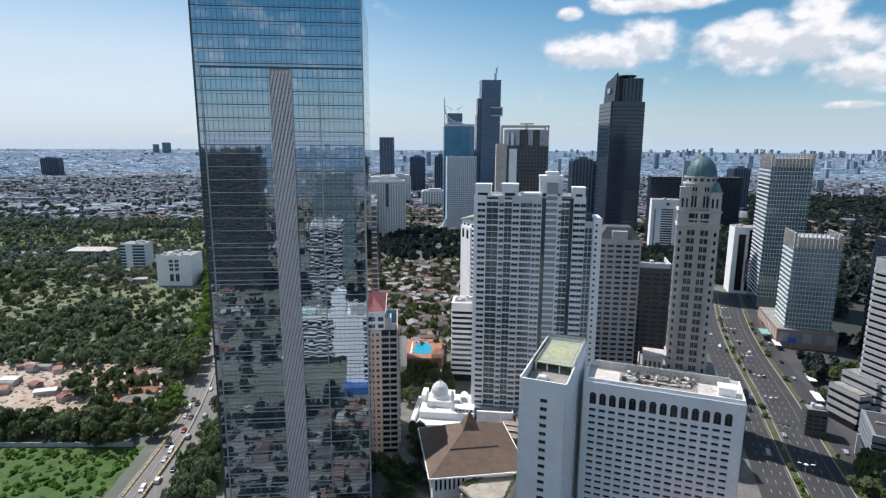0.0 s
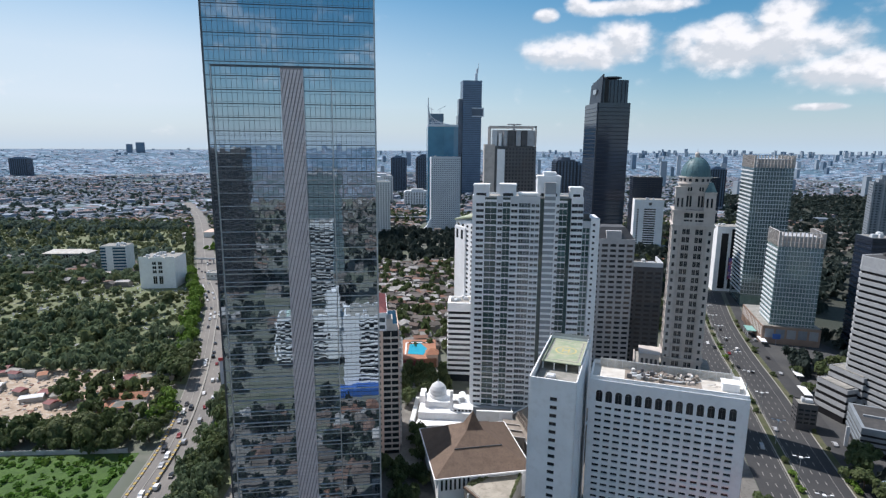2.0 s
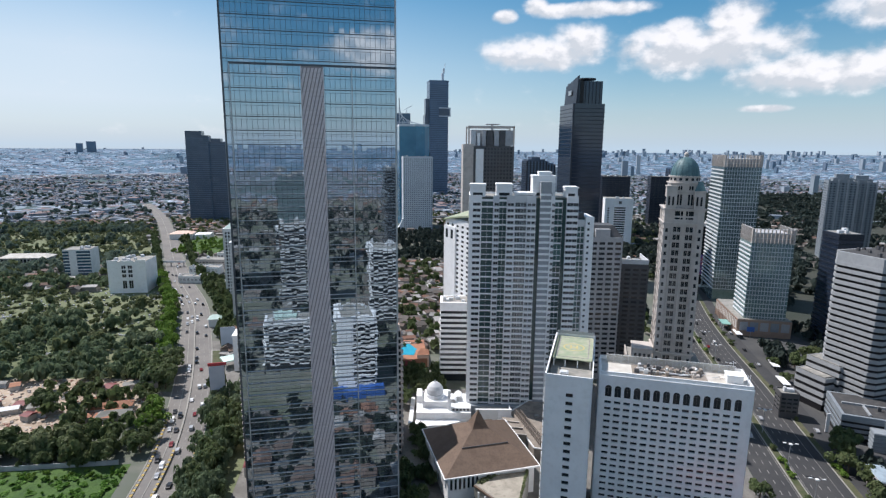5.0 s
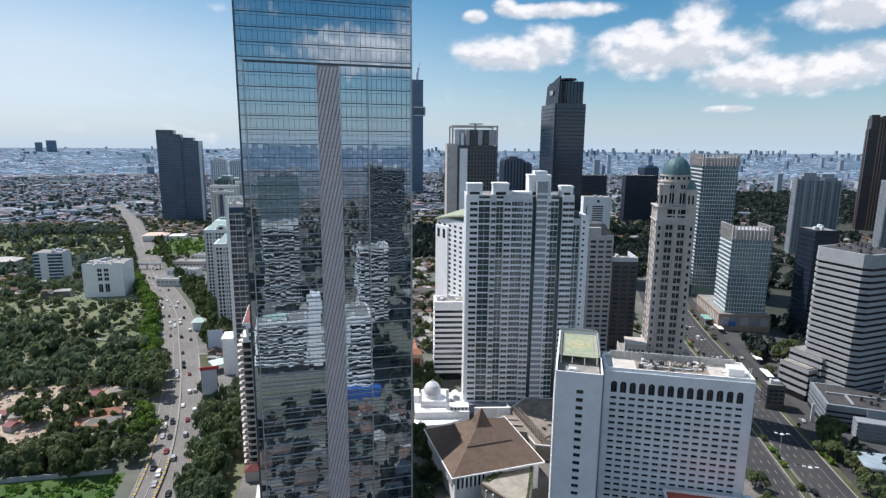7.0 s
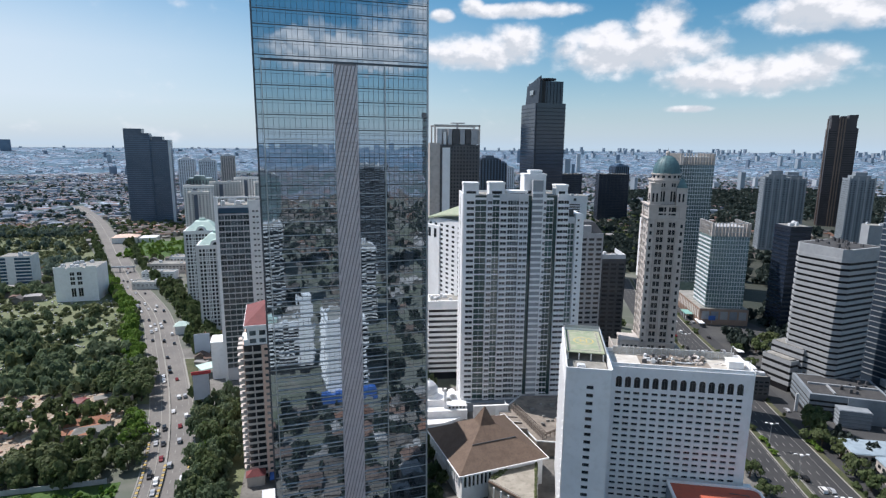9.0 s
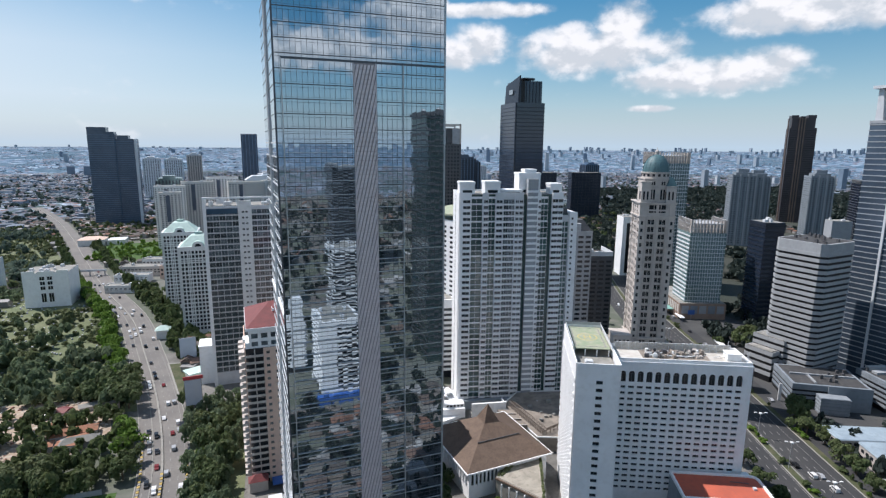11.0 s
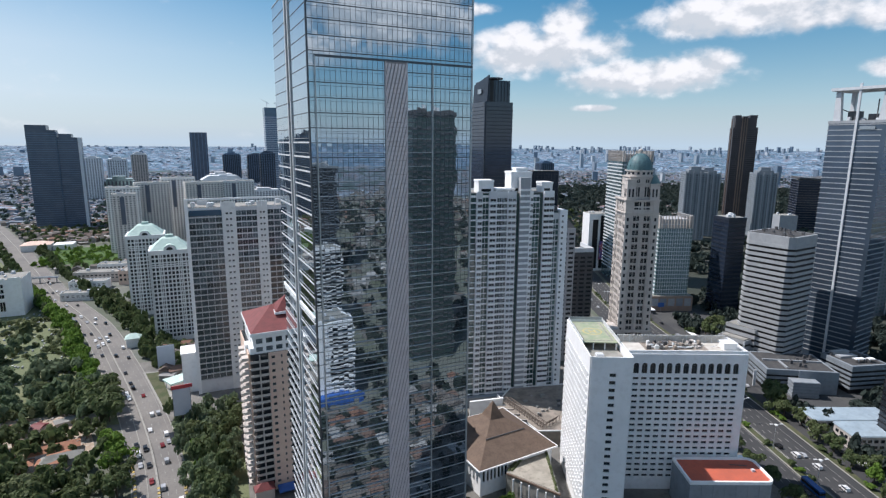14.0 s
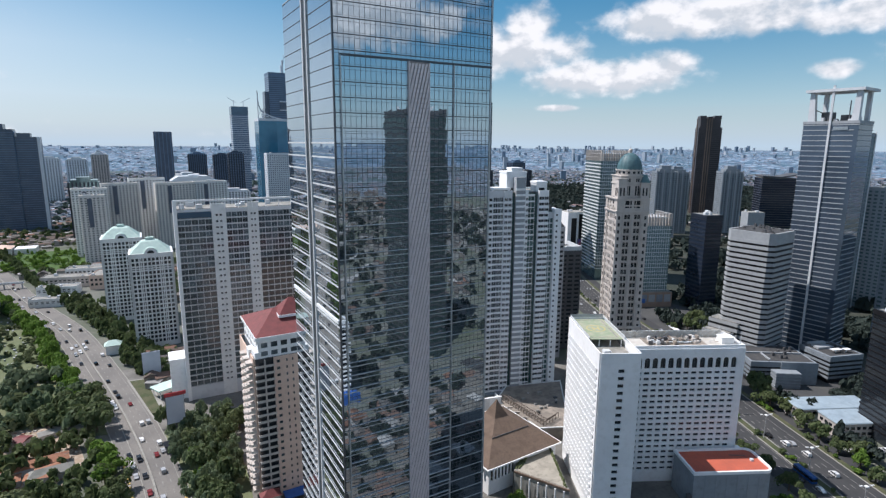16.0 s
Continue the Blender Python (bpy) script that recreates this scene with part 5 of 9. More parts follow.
def batavia():
    W, D, H, p = 66.0, 22.0, 122.4, 3.19
    t = thing("apartment_tower", "tall white apartment tower with green glazed balconies", "apartment tower", 15.6, 291.6, 0, -8.5)
    part("core", Solid().box(0.1, 57, 0.3, D - 0.1, 0, H - 0.2).box(57, W - 0.1, 2.0, D - 3, 0, 111.6), "glass_bal", t, "dark green glazing behind the openings")
    n = 37
    rows = lambda lo, hi, top: [(2.2 + k * p + lo, 2.2 + k * p + hi) for k in range(n) if 2.2 + k * p + hi < top - 0.6]
    # bays of the front: stretch, how far it stands forward, its openings, sill and head, glass
    bays = [(0.0, 6.2, 0.9, [(1.6, 5.6)], 0.95, 2.5, "glass"), (6.2, 12.4, -0.4, [(0.05, 3.0), (3.1, 6.15)], 0.15, 3.1, "glass_bal"), (12.4, 15.6, 1.0, [(0.7, 2.9)], 1.0, 2.5, "glass"),
            (15.6, 19.6, -0.4, [(0.05, 1.95), (2.05, 3.95)], 0.15, 3.1, "glass_bal"), (19.6, 24.0, 0.8, [(0.5, 3.7)], 1.0, 2.4, "glass"), (24.0, 30.2, 0.1, [(0.2, 2.7), (2.9, 4.5), (4.7, 6.0)], 0.55, 2.75, "glass_soft"),
            (30.2, 35.0, 1.0, [(0.5, 2.1), (2.7, 4.4)], 1.0, 2.4, "glass"), (35.0, 37.2, -1.2, [(0.1, 2.1)], 0.1, 3.1, "glass_dark"), (42.8, 45.0, 0.5, [(0.8, 2.1)], 1.0, 2.4, "glass"),
            (45.0, 49.2, -0.3, [(0.1, 1.95), (2.05, 4.15)], 0.15, 3.1, "glass_bal"), (49.2, 51.2, -1.2, [(0.05, 1.95)], 0.1, 3.1, "glass_dark"), (51.2, 57.2, 1.3, [(0.1, 3.2), (3.4, 5.9)], 1.2, 2.95, "glass_dark")]
    for k, (a, b, out, cols, lo, hi, glass) in enumerate(bays):
        place = pose(a, -out, 0)
        top = H + (1.2 if out >= 0 else -1)
        facade(t, place, cols, rows(lo, hi, H), "palegrey" if out in (0.8, 1.0, 0.1) else "white", glass, b - a, 0, top, 0.45, 26)
        if out > 0.3:
            part("bay_cheek", Solid().box(a, a + 0.05, -out - 0.44, 0.3, 0, top).box(b - 0.05, b, -out - 0.44, 0.3, 0, top), "white", t)
        if out in (-0.4, -0.3):
            for j, (z, _) in enumerate(rows(0, 1, H)):
                part("balcony_front", Solid().box(a + 0.1, b - 0.1, -out - 1.0, -out - 0.9, z - 0.12, z + (0.75 if j % 3 == 0 else 0.06)).box(a + 0.1, b - 0.1, -out - 0.9, -out - 0.45, z - 0.12, z - 0.02), "white", t)
        elif out > 0:
            ledge = Solid()
            for z, _ in rows(0, 1, H):
                ledge.box(a - 0.12, b + 0.12, -out - 0.66, -out - 0.44, z - 0.42, z + (0.45 if out < 1.2 else 0.75))
            part("floor_ledge", ledge, "white", t, "thin white ledges at every floor", kind="stuff")
            mull = Solid()
            for c, d in cols:
                mull.box((c + d) / 2 - 0.05, (c + d) / 2 + 0.05, -0.3, -0.08, 2, H - 1)
            part("window_bar", mull, "offwhite", t, "", place, "stuff")
    # ribbed white stair shaft
    part("stair_shaft", Solid().box(37.2, 42.8, -1.6, 3, 0, H + 8.5), "stripe", t, "grey stair shaft with white ribs")
    for k in range(n + 2):
        part("shaft_rib", Solid().box(37.1, 42.9, -1.85, -1.6, 2.4 + k * p, 3.6 + k * p), "white", t)
    # lower wing
    facade(t, pose(57.2, 0.6, 0), [(0.4, 2.0), (2.3, 4.0)], rows(0.5, 3.0, 110), "palegrey", "glass_bal", 4.4, 0, 111, 0.4, 70)
    facade(t, pose(61.6, -0.6, 0), [(1.0, 2.2)], rows(1.1, 2.3, 111), "white", "glass", 4.4, 0, 112.6, 0.45, 36)
    part("wing_side", Solid().box(61.6, 66, -0.6, D - 3, 0, 112.4), "white", t)
    # west side
    facade(t, side("left", W, D), [(3.0, 4.4), (8.2, 9.2), (11.4, 12.6), (18.0, 19.2)], rows(1.0, 2.4, H), "white", "glass", D, 0, H + 1.2, 0.5, 48)
    # dark strip laid on the wall, painting the shade of a recess
    part("recess_line", Solid().box(9.9, 10.6, -0.56, -0.5, 0, H), "darkgrey", t, m=side("left", W, D))
    part("east_wall", Solid().box(57.0, 57.4, 0, D, 0, H + 1), "white", t)
    part("rear_wall", Solid().box(0, 57, D, D + 0.4, 0, H + 1.2), "white", t)
    part("roof", Solid().box(0.2, 57, 0.2, D, H, H + 0.25), "roofgrey", t)
    for x0, x1, y0, y1, h in ((0, 8.2, 0.5, 9, 7.0), (14, 22.5, 1.5, 11, 7.2), (24, 35, 2, 10, 2.6), (33.5, 45.5, 4, 15, 11.6), (36.8, 43.2, 5, 12, 13.6), (50.5, 57, 1, 9, 6.0)):
        part("roof_house", Solid().box(x0, x1, y0, y1, H + 0.25, H + h).box(x0 - 0.3, x1 + 0.3, y0 - 0.3, y1 + 0.3, H + h - 1.0, H + h - 0.2), "white", t)
        part("roof_opening", Solid().box(x0 + 1.5, x1 - 1.5, y0 - 0.08, y0 - 0.02, H + 0.8, H + min(2.4, h - 1.4)), "glass_dark", t)
    part("wing_plant", Solid().box(57.5, 61, 2, 8, 111.6, 114.5), "darkgrey", t)
    part("podium", Solid().box(2, 66, -5, -1.9, 0, 5).box(1.8, 66.2, -5.2, -2, 5, 5.5), "slate", t, "low grey podium wing")


def dome_tower():
    t = thing("domed_tower", "slim cream stone tower with a green copper dome", "tower", 118.4, 277.0, 0, -21)
    W, D = 17.6, 17.6
    cx, cy = W / 2, D / 2
    part("core", Solid().box(0.1, W - 0.1, 0.1, D - 0.1, 0, 112), "glass", t)
    p = 4.2
    rows = [(8 + k * p + 0.6, 8 + k * p + 3.5) for k in range(24)]
    front = [(4.0, 5.6), (5.9, 7.5), (10.1, 11.7), (12.0, 13.6)]
    facade(t, side("front", W, D), front, rows, "cream", "glass_dark", W, 0, 112, 0.6, 96, frame_mat="cream")
    for w in ("left", "right"):
        facade(t, side(w, W, D), [(3.2, 4.6), (6.4, 7.4), (8.2, 9.4), (10.2, 11.2), (13.0, 14.4)], rows, "cream", "glass_dark", D, 0, 112, 0.5, 40)
    part("rear_wall", Solid().box(0, W, D, D + 0.5, 0, 112), "cream", t)
    for u in (3.0, 8.45, 13.9):
        part("pilaster", Solid().box(u, u + 0.7, -1.25, -0.6, 6, 109), "cream", t)
    ledge = Solid().box(0, 3.6, -0.85, 0, 0, 0.25).box(0, 3.6, -0.85, -0.72, 0.25, 0.85).box(0.4, 0.7, -0.7, 0, -0.5, 0).box(2.9, 3.2, -0.7, 0, -0.5, 0).mesh("balconet", "cream")
    for a, b in rows:
        for u in (3.95, 10.05):
            part("balconet", ledge, None, t, m=pose(u, -0.6, a - 0.55))
    for x0, y0 in ((-0.9, -0.9), (W - 2.4, -0.9), (-0.9, D - 2.4)):
        part("corner_pier", Solid().box(x0, x0 + 3.3, y0, y0 + 3.3, 0, 117), "cream", t)
        q = Solid()
        for a, b in rows:
            q.box(x0 + 1.0, x0 + 2.2, y0 - 0.05, y0 + 0.02, a, a + 2.0).box(x0 - 0.05, x0 + 0.02, y0 + 1.0, y0 + 2.2, a, a + 2.0)
        part("slit_window", q, "glass_dark", t, kind="stuff")
    for z, o in ((109.6, 1.5), (117.2, 1.6), (38.0, 1.7)):
        part("cornice", Solid().box(-o, W + o, -o, D + o, z, z + 0.7).box(-o + 0.4, W + o - 0.4, -o + 0.4, D + o - 0.4, z - 0.6, z), "cream", t)
    part("attic_core", Solid().box(0.4, W - 0.4, 0.4, D - 0.4, 110, 118), "glass_dark", t)
    facade(t, side("front", W, D), [(4.2, 6.8), (7.1, 8.2), (9.6, 10.6), (10.9, 13.4)], [(110.9, 113.0), (113.9, 116.4)], "cream", "glass_dark", W, 110.3, 117, 0.5, 8)
    facade(t, side("left", W, D), even(D, 4, 0.4), [(110.9, 113.0), (113.9, 116.4)], "cream", "glass_dark", D, 110.3, 117, 0.5, 8)
    # upper stages step in towards the dome
    part("upper_stage", Solid().box(1.4, W - 1.4, 1.4, D - 1.4, 117.8, 131), "cream", t)
    for u in (4.8, 6.3, 10.2, 11.7):
        part("tall_window", Solid().box(u, u + 0.9, 1.25, 1.39, 119.4, 125.0), "glass_dark", t)
    for u in (5.0, 6.2, 10.4, 11.6):
        part("small_window", Solid().box(u, u + 0.8, 1.25, 1.39, 127.4, 129.4), "glass_dark", t)
    part("stage_cornice", Solid().box(0.8, W - 0.8, 0.8, D - 0.8, 126.0, 126.6).box(0.8, W - 0.8, 0.8, D - 0.8, 130.6, 131.2), "cream", t)
    for x0, h in ((-0.7, 129.0), (W - 4.6, 126.5)):
        part("corner_turret", Solid().box(x0, x0 + 5.3, -0.7, 4.6, 117.8, h).box(x0 - 0.3, x0 + 5.6, -1.0, 4.9, h, h + 0.6), "cream", t)
        for k in range(2):
            part("turret_window", Solid().box(x0 + 1.0 + k * 2.0, x0 + 1.9 + k * 2.0, -0.82, -0.71, 119.4, 124), "glass_dark", t)
            part("turret_window", Solid().box(-0.12, 0, -0.5, 0.5, 0, 4.6), "glass_dark", t, m=pose(x0 - 0.01, 1.0 + k * 2, 119.4))
    part("turret_roof", Solid().loft([[(W - 4.6, -0.7, 127.1), (W + 0.7, -0.7, 127.1), (W + 0.7, 4.6, 127.1), (W - 4.6, 4.6, 127.1)], [(W - 2.9, 1.0, 131.8), (W - 1.0, 1.0, 131.8), (W - 1.0, 2.9, 131.8), (W - 2.9, 2.9, 131.8)]]), "dome", t, "small green copper roof")
    ring = lambda r, k=28: [(cx + r * math.cos(2 * math.pi * i / k), cy + r * math.sin(2 * math.pi * i / k)) for i in range(k)]
    part("drum", Solid().prism(ring(7.6), 131, 134.2), "cream", t)
    for i in range(16):
        a = 2 * math.pi * i / 16
        part("drum_window", Solid().box(-0.7, 0.7, -0.08, 0.08, 0, 1.4), "glass_dark", t, m=pose(cx + 7.62 * math.cos(a), cy + 7.62 * math.sin(a), 132.2, 0, 0, math.degrees(a) + 90))
    part("drum_cornice", Solid().prism(ring(8.1), 134.0, 134.6), "cream", t)
    part("dome", Solid().dome(cx, cy, 134.6, 7.2, 9.8, n=32, rings=10), "dome", t, "patinated green copper dome")
    for i in range(16):
        a = 2 * math.pi * i / 16
        pts = [(cx + 7.25 * math.cos(b) * math.cos(a), cy + 7.25 * math.cos(b) * math.sin(a), 134.6 + 9.85 * math.sin(b)) for b in [math.pi / 2 * k / 6 for k in range(6)]]
        q = Solid()
        for k in range(5):
            q.beam(pts[k], pts[k + 1], 0.12)
        part("dome_rib", q, "dome", t)
    part("lantern", Solid().prism(ring(1.1, 12), 144.0, 145.6).dome(cx, cy, 145.6, 1.3, 1.4, n=12, rings=4).beam((cx, cy, 147), (cx, cy, 148.6), 0.12), "cream", t)
    b = thing("podium_building", "cream stone podium with tall windows", "podium", 101, 272, 0, -21)
    part("core", Solid().box(0.1, 37.9, 0.1, 27.9, 0, 33), "glass_dark", b)
    for w in ("front", "left"):
        width = 38 if w == "front" else 28
        facade(b, side(w, 38, 28), even(width, 9 if w == "front" else 6, 0.5), floors(3, 32, 6, 0.2, 0.8), "cream", "glass_dark", width, 0, 34.5, 0.6, 36)
    part("roof", Solid().box(0, 38, 0, 28, 33, 33.4), "roofgrey", b)
    part("attic", Solid().box(2, 12, 3, 15, 33.4, 41).box(1.6, 12.4, 2.6, 15.4, 41, 41.8), "cream", b)
    for i in range(4):
        part("attic_window", Solid().box(2.9 + i * 2.3, 4.2 + i * 2.3, 2.85, 2.99, 35, 39), "glass_dark", b)


def dark_crowned():
    """The dark tower with a slanted crown and a roof disc."""
    W, D, H = 35.0, 44.0, 196.0
    t = thing("dark_office_tower", "dark grey glass tower with a slanted crown and roof disc", "skyscraper", 172.5, 592, 0, 1)
    part("body", Solid().box(0, W, 0, D, 0, H), "navy_glass", t)
    for k in range(46):
        part("floor_line", Solid().box(-0.15, W + 0.15, -0.15, D + 0.1, 6 + k * 4.1, 6.7 + k * 4.1), "navy", t)
    part("corner_fin", Solid().box(-0.5, 1.2, -0.5, 1.2, 0, H), "navy", t)
    part("crown", Solid().box(5.5, W - 1.5, 5, D - 6, H, H + 24), "navy_glass", t)
    part("crown_slot", Solid().box(8.0, 12.5, 4.7, 5, H + 0.5, H + 24), "black", t)
    for i in range(5):
        part("crown_rib", Solid().box(14 + i * 4, 14.7 + i * 4, 4.6, 5, H, H + 24), "navy", t)
    part("crown_fin", Solid().loft([[(3.2, 2, H), (6.0, 2, H), (6.0, D - 4, H), (3.2, D - 4, H)], [(4.6, 2, H + 29), (6.0, 2, H + 29.5), (6.0, D - 4, H + 21), (4.6, D - 4, H + 21)]]), "navy", t, "slanted crown wall")
    part("roof_disc", Solid().prism([(20 + 10.5 * math.cos(2 * math.pi * k / 32), 20 + 10.5 * math.sin(2 * math.pi * k / 32)) for k in range(32)], H + 26.6, H + 28), "darkgrey", t)
    part("disc_stem", Solid().prism([(20 + 4 * math.cos(2 * math.pi * k / 16), 20 + 4 * math.sin(2 * math.pi * k / 16)) for k in range(16)], H + 24, H + 26.6), "black", t)
    part("sign", Solid().box(14, 24, -0.5, -0.3, H + 10, H + 15), "steel", t, "plain bright sign shape", m=pose(3.0, D - 4, 0, 0, 0, -90))


def brown_crowned():
    t = thing("residential_tower", "grey-brown residential tower with an open roof frame", "residential tower", 58, 588, 0, -3)
    W, D, H = 49.5, 28.0, 150.0
    part("core", Solid().box(0.1, W - 0.1, 0.1, D, 0, H), "glass_dark", t)
    facade(t, side("front", W, D), even(31, 9, 0.55, 0, 17), floors(4, 149, 38, 0.25, 0.8), "darkgrey", "glass_dark", W, 0, H, 0.4, 80)
    part("west_wall", Solid().box(-0.4, 0, 0, D, 0, H), "offwhite", t)
    part("left_slab", Solid().box(-5, 6, -0.8, 20, 0, 152), "cream", t, "cream side slab")
    part("white_shaft", Solid().box(8.5, 16.5, -3.5, 6, 0, 147), "white", t)
    for i, (a, b, m) in enumerate(((3, 8, "palegrey"), (10, 13, "white"), (15, 19, "grey"), (20, 27, "darkgrey"), (28, 33, "grey"), (34, 40, "darkgrey"), (40, 48, "grey"))):
        part("crown_panel", Solid().box(a, b, 0.5 + (i % 2), 4, 150.5, 166.5 - (3 if m == "white" else 0)), m, t)
    part("crown_core", Solid().box(4, W - 3, 5, D - 3, H, 167), "grey", t)
    for x in (0, W - 1.6):
        part("frame_post", Solid().box(x, x + 1.6, -0.5, 1.5, H, 171), "cream", t)
        part("frame_post", Solid().box(x, x + 1.6, D - 1.5, D, H, 171), "cream", t)
    part("roof_frame", Solid().box(0, W, -0.5, 1.5, 169.2, 171).box(0, W, D - 2, D, 169.2, 171), "cream", t)
    part("helipad", Solid().box(20, 34, 6, 20, 172.6, 173.4).box(26, 28, 12, 14, 167, 172.6), "grey", t)


def green_pair():
    for x, y, W, D, H, n, limit in ((294, 503, 33.0, 46, 132.0, 32, 40), (259, 403, 30.5, 29.0, 76.0, 18, 60)):
        t = thing("green_glass_tower", "pale green glass tower with a slatted metal crown", "office tower", x, y, 0, -18)
        part("glass_body", Solid().box(0, W, 0, D, 0, H), "glass_green", t)
        p = (H - 12) / n
        for k in range(n):
            z = 12 + k * p
            part("west_band", Solid().box(0, D, -0.45, 0, z, z + p * 0.34), "palegrey", t, m=side("left", W, D))
            part("front_band", Solid().box(0, W, -0.25, 0, z, z + 0.5), "palegrey", t)
        q = Solid()
        for i in range(1, 14):
            q.box(i * W / 14 - 0.12, i * W / 14 + 0.12, -0.4, -0.02, 12, H)
        part("front_mullion", q, "palegrey", t, kind="stuff")
        # slatted crown
        part("crown_core", Solid().box(3, W - 3, 3, D - 3, H, H + 8), "grey", t)
        for w in ("front", "left", "right"):
            width = W if w == "front" else D
            k = int(width / 2.6)
            for i in range(k + 1):
                part("crown_fin", Solid().box(i * width / k - 0.25, i * width / k + 0.25, -0.3, 1.4, H, H + 11.5), "cream", t, m=side(w, W, D))
            for z in (3.5, 7.5, 11.0):
                part("crown_rail", Solid().box(0, width, 0.2, 0.6, H + z, H + z + 0.5), "palegrey", t, m=side(w, W, D))
    b = thing("podium_building", "reddish stone podium with cream and grey shop panels", "podium", 252.5, 401, 0, -18)
    part("wall", Solid().box(0, 40, 0, 62, 0, 14), "russet", b)
    part("roof", Solid().box(0.4, 39.6, 0.4, 61.6, 14, 14.3), "roofgrey", b)
    for i in range(14):
        part("shop_panel", Solid().box(1.5 + i * 4.3, 4.6 + i * 4.3, -0.3, -0.05, 6, 12.5), "cream", b, m=side("left", 40, 62))
        part("pier", Solid().box(0.3 + i * 4.3, 1.2 + i * 4.3, -0.5, -0.05, 0, 14), "russet", b, m=side("left", 40, 62))
    for i in range(5):
        part("front_panel", Solid().box(2 + i * 7.6, 8 + i * 7.6, -0.3, -0.05, 5, 12), "slate" if i % 2 else "stripe", b)
    part("canopy", Solid().box(-7, -0.5, 12, 26, 5, 5.5), "teal", b, "green glazed entrance canopy")
    for y in (12.5, 18.5, 25):
        part("canopy_post", Solid().box(-6.6, -6.2, y, y + 0.4, 0, 5), "palegrey", b)


def striped():
    b = banded("striped_office_block", "office block with bold white and black floor stripes", 232.5, 256.5, 11, 31.5, 31.0, 91.5, 23, "black", "pale_band", 0.58, 0.5, "office block", 0.46, 3.2, 16, 4, 5.0, "white_band", roofmat="dark_roof")
    # stepped lower wing beside it
    for i, (x, w, h, n) in enumerate(((-12.5, 12.0, 27.0, 6), (-20.0, 7.0, 20.0, 4))):
        s = thing("stepped_wing", "low stepped wing with white and black stripes", "office wing", 232.5 + 6, 256.5 + 24, 0, 11)
        part("glass_body", Solid().box(x, x + w, -6 + i * 2, 14, 0, h), "black", s)
        bands(s, [(x, -6 + i * 2), (x + w, -6 + i * 2), (x + w, 14), (x, 14)], 2, h, n, "white_band", "pale_band", 0.58, 0.4, lo=0.42)
        part("roof", Solid().box(x + 0.5, x + w - 0.5, -5 + i * 2, 13, h, h + 0.3), "roofgrey", s)
    for i in range(5):
        part("entrance_column", Solid().box(1 + i * 6.5, 2 + i * 6.5, -1.2, -0.6, 0, 8), "palegrey", b)


def framed_tower():
    W, D, H = 24.0, 33.0, 165.0
    t = banded("framed_office_tower", "blue-grey glass tower with an open concrete roof frame", 286.5, 245.5, 11, W, D, H, 46, "steel_blue_glass", "stripe", 0.17, 0.3, "skyscraper", 0.7, 0.0, 8, 4, 1.0, "floor_fin")
    s = side("left", W, D)
    part("central_spine", Solid().box(15.6, 16.9, -1.0, 0.2, 0, H + 24), "palegrey", t, "pale vertical spine", m=s)
    part("corner_shade", Solid().box(30.6, 33.2, -0.6, -0.1, 4, H - 4), "steel_blue_glass", t, m=s)
    part("sign_panel", Solid().box(18.5, 27, -0.7, -0.45, H - 5, H - 3), "steel", t, "plain bright sign bar", m=s)
    for u0, u1, lean in ((2.0, 6.5, 1.0), (27.5, 32, -1.0)):
        part("frame_leg", Solid().loft([[(u0, 0.5, H), (u1, 0.5, H), (u1, 4, H), (u0, 4, H)], [(u0 + (0 if lean > 0 else 1.8), 0.5, H + 20), (u1 - (1.8 if lean > 0 else 0), 0.5, H + 20), (u1 - (1.8 if lean > 0 else 0), 4, H + 20), (u0 + (0 if lean > 0 else 1.8), 4, H + 20)]]), "palegrey", t, m=s)
        part("frame_leg", Solid().box(u0 + 1, u1 - 1, W - 4, W - 1, H, H + 20), "palegrey", t, m=s)
    part("frame_slab", Solid().prism([(-0.5, -1.5), (34, -1.5), (34, W + 1), (-0.5, W + 1)], H + 20, H + 21.8), "palegrey", t, "flat concrete roof frame", m=s)
    part("roof_machinery", Solid().box(8, 14, 6, 14, H + 1, H + 7).box(19, 24, 8, 15, H + 1, H + 5), "darkgrey", t, m=s)
    part("roof_crane", Solid().beam((10, 5, H + 6), (4, 3, H + 9), 0.4).beam((25, 5, H), (25, 5, H + 14), 0.4), "darkgrey", t, m=s)


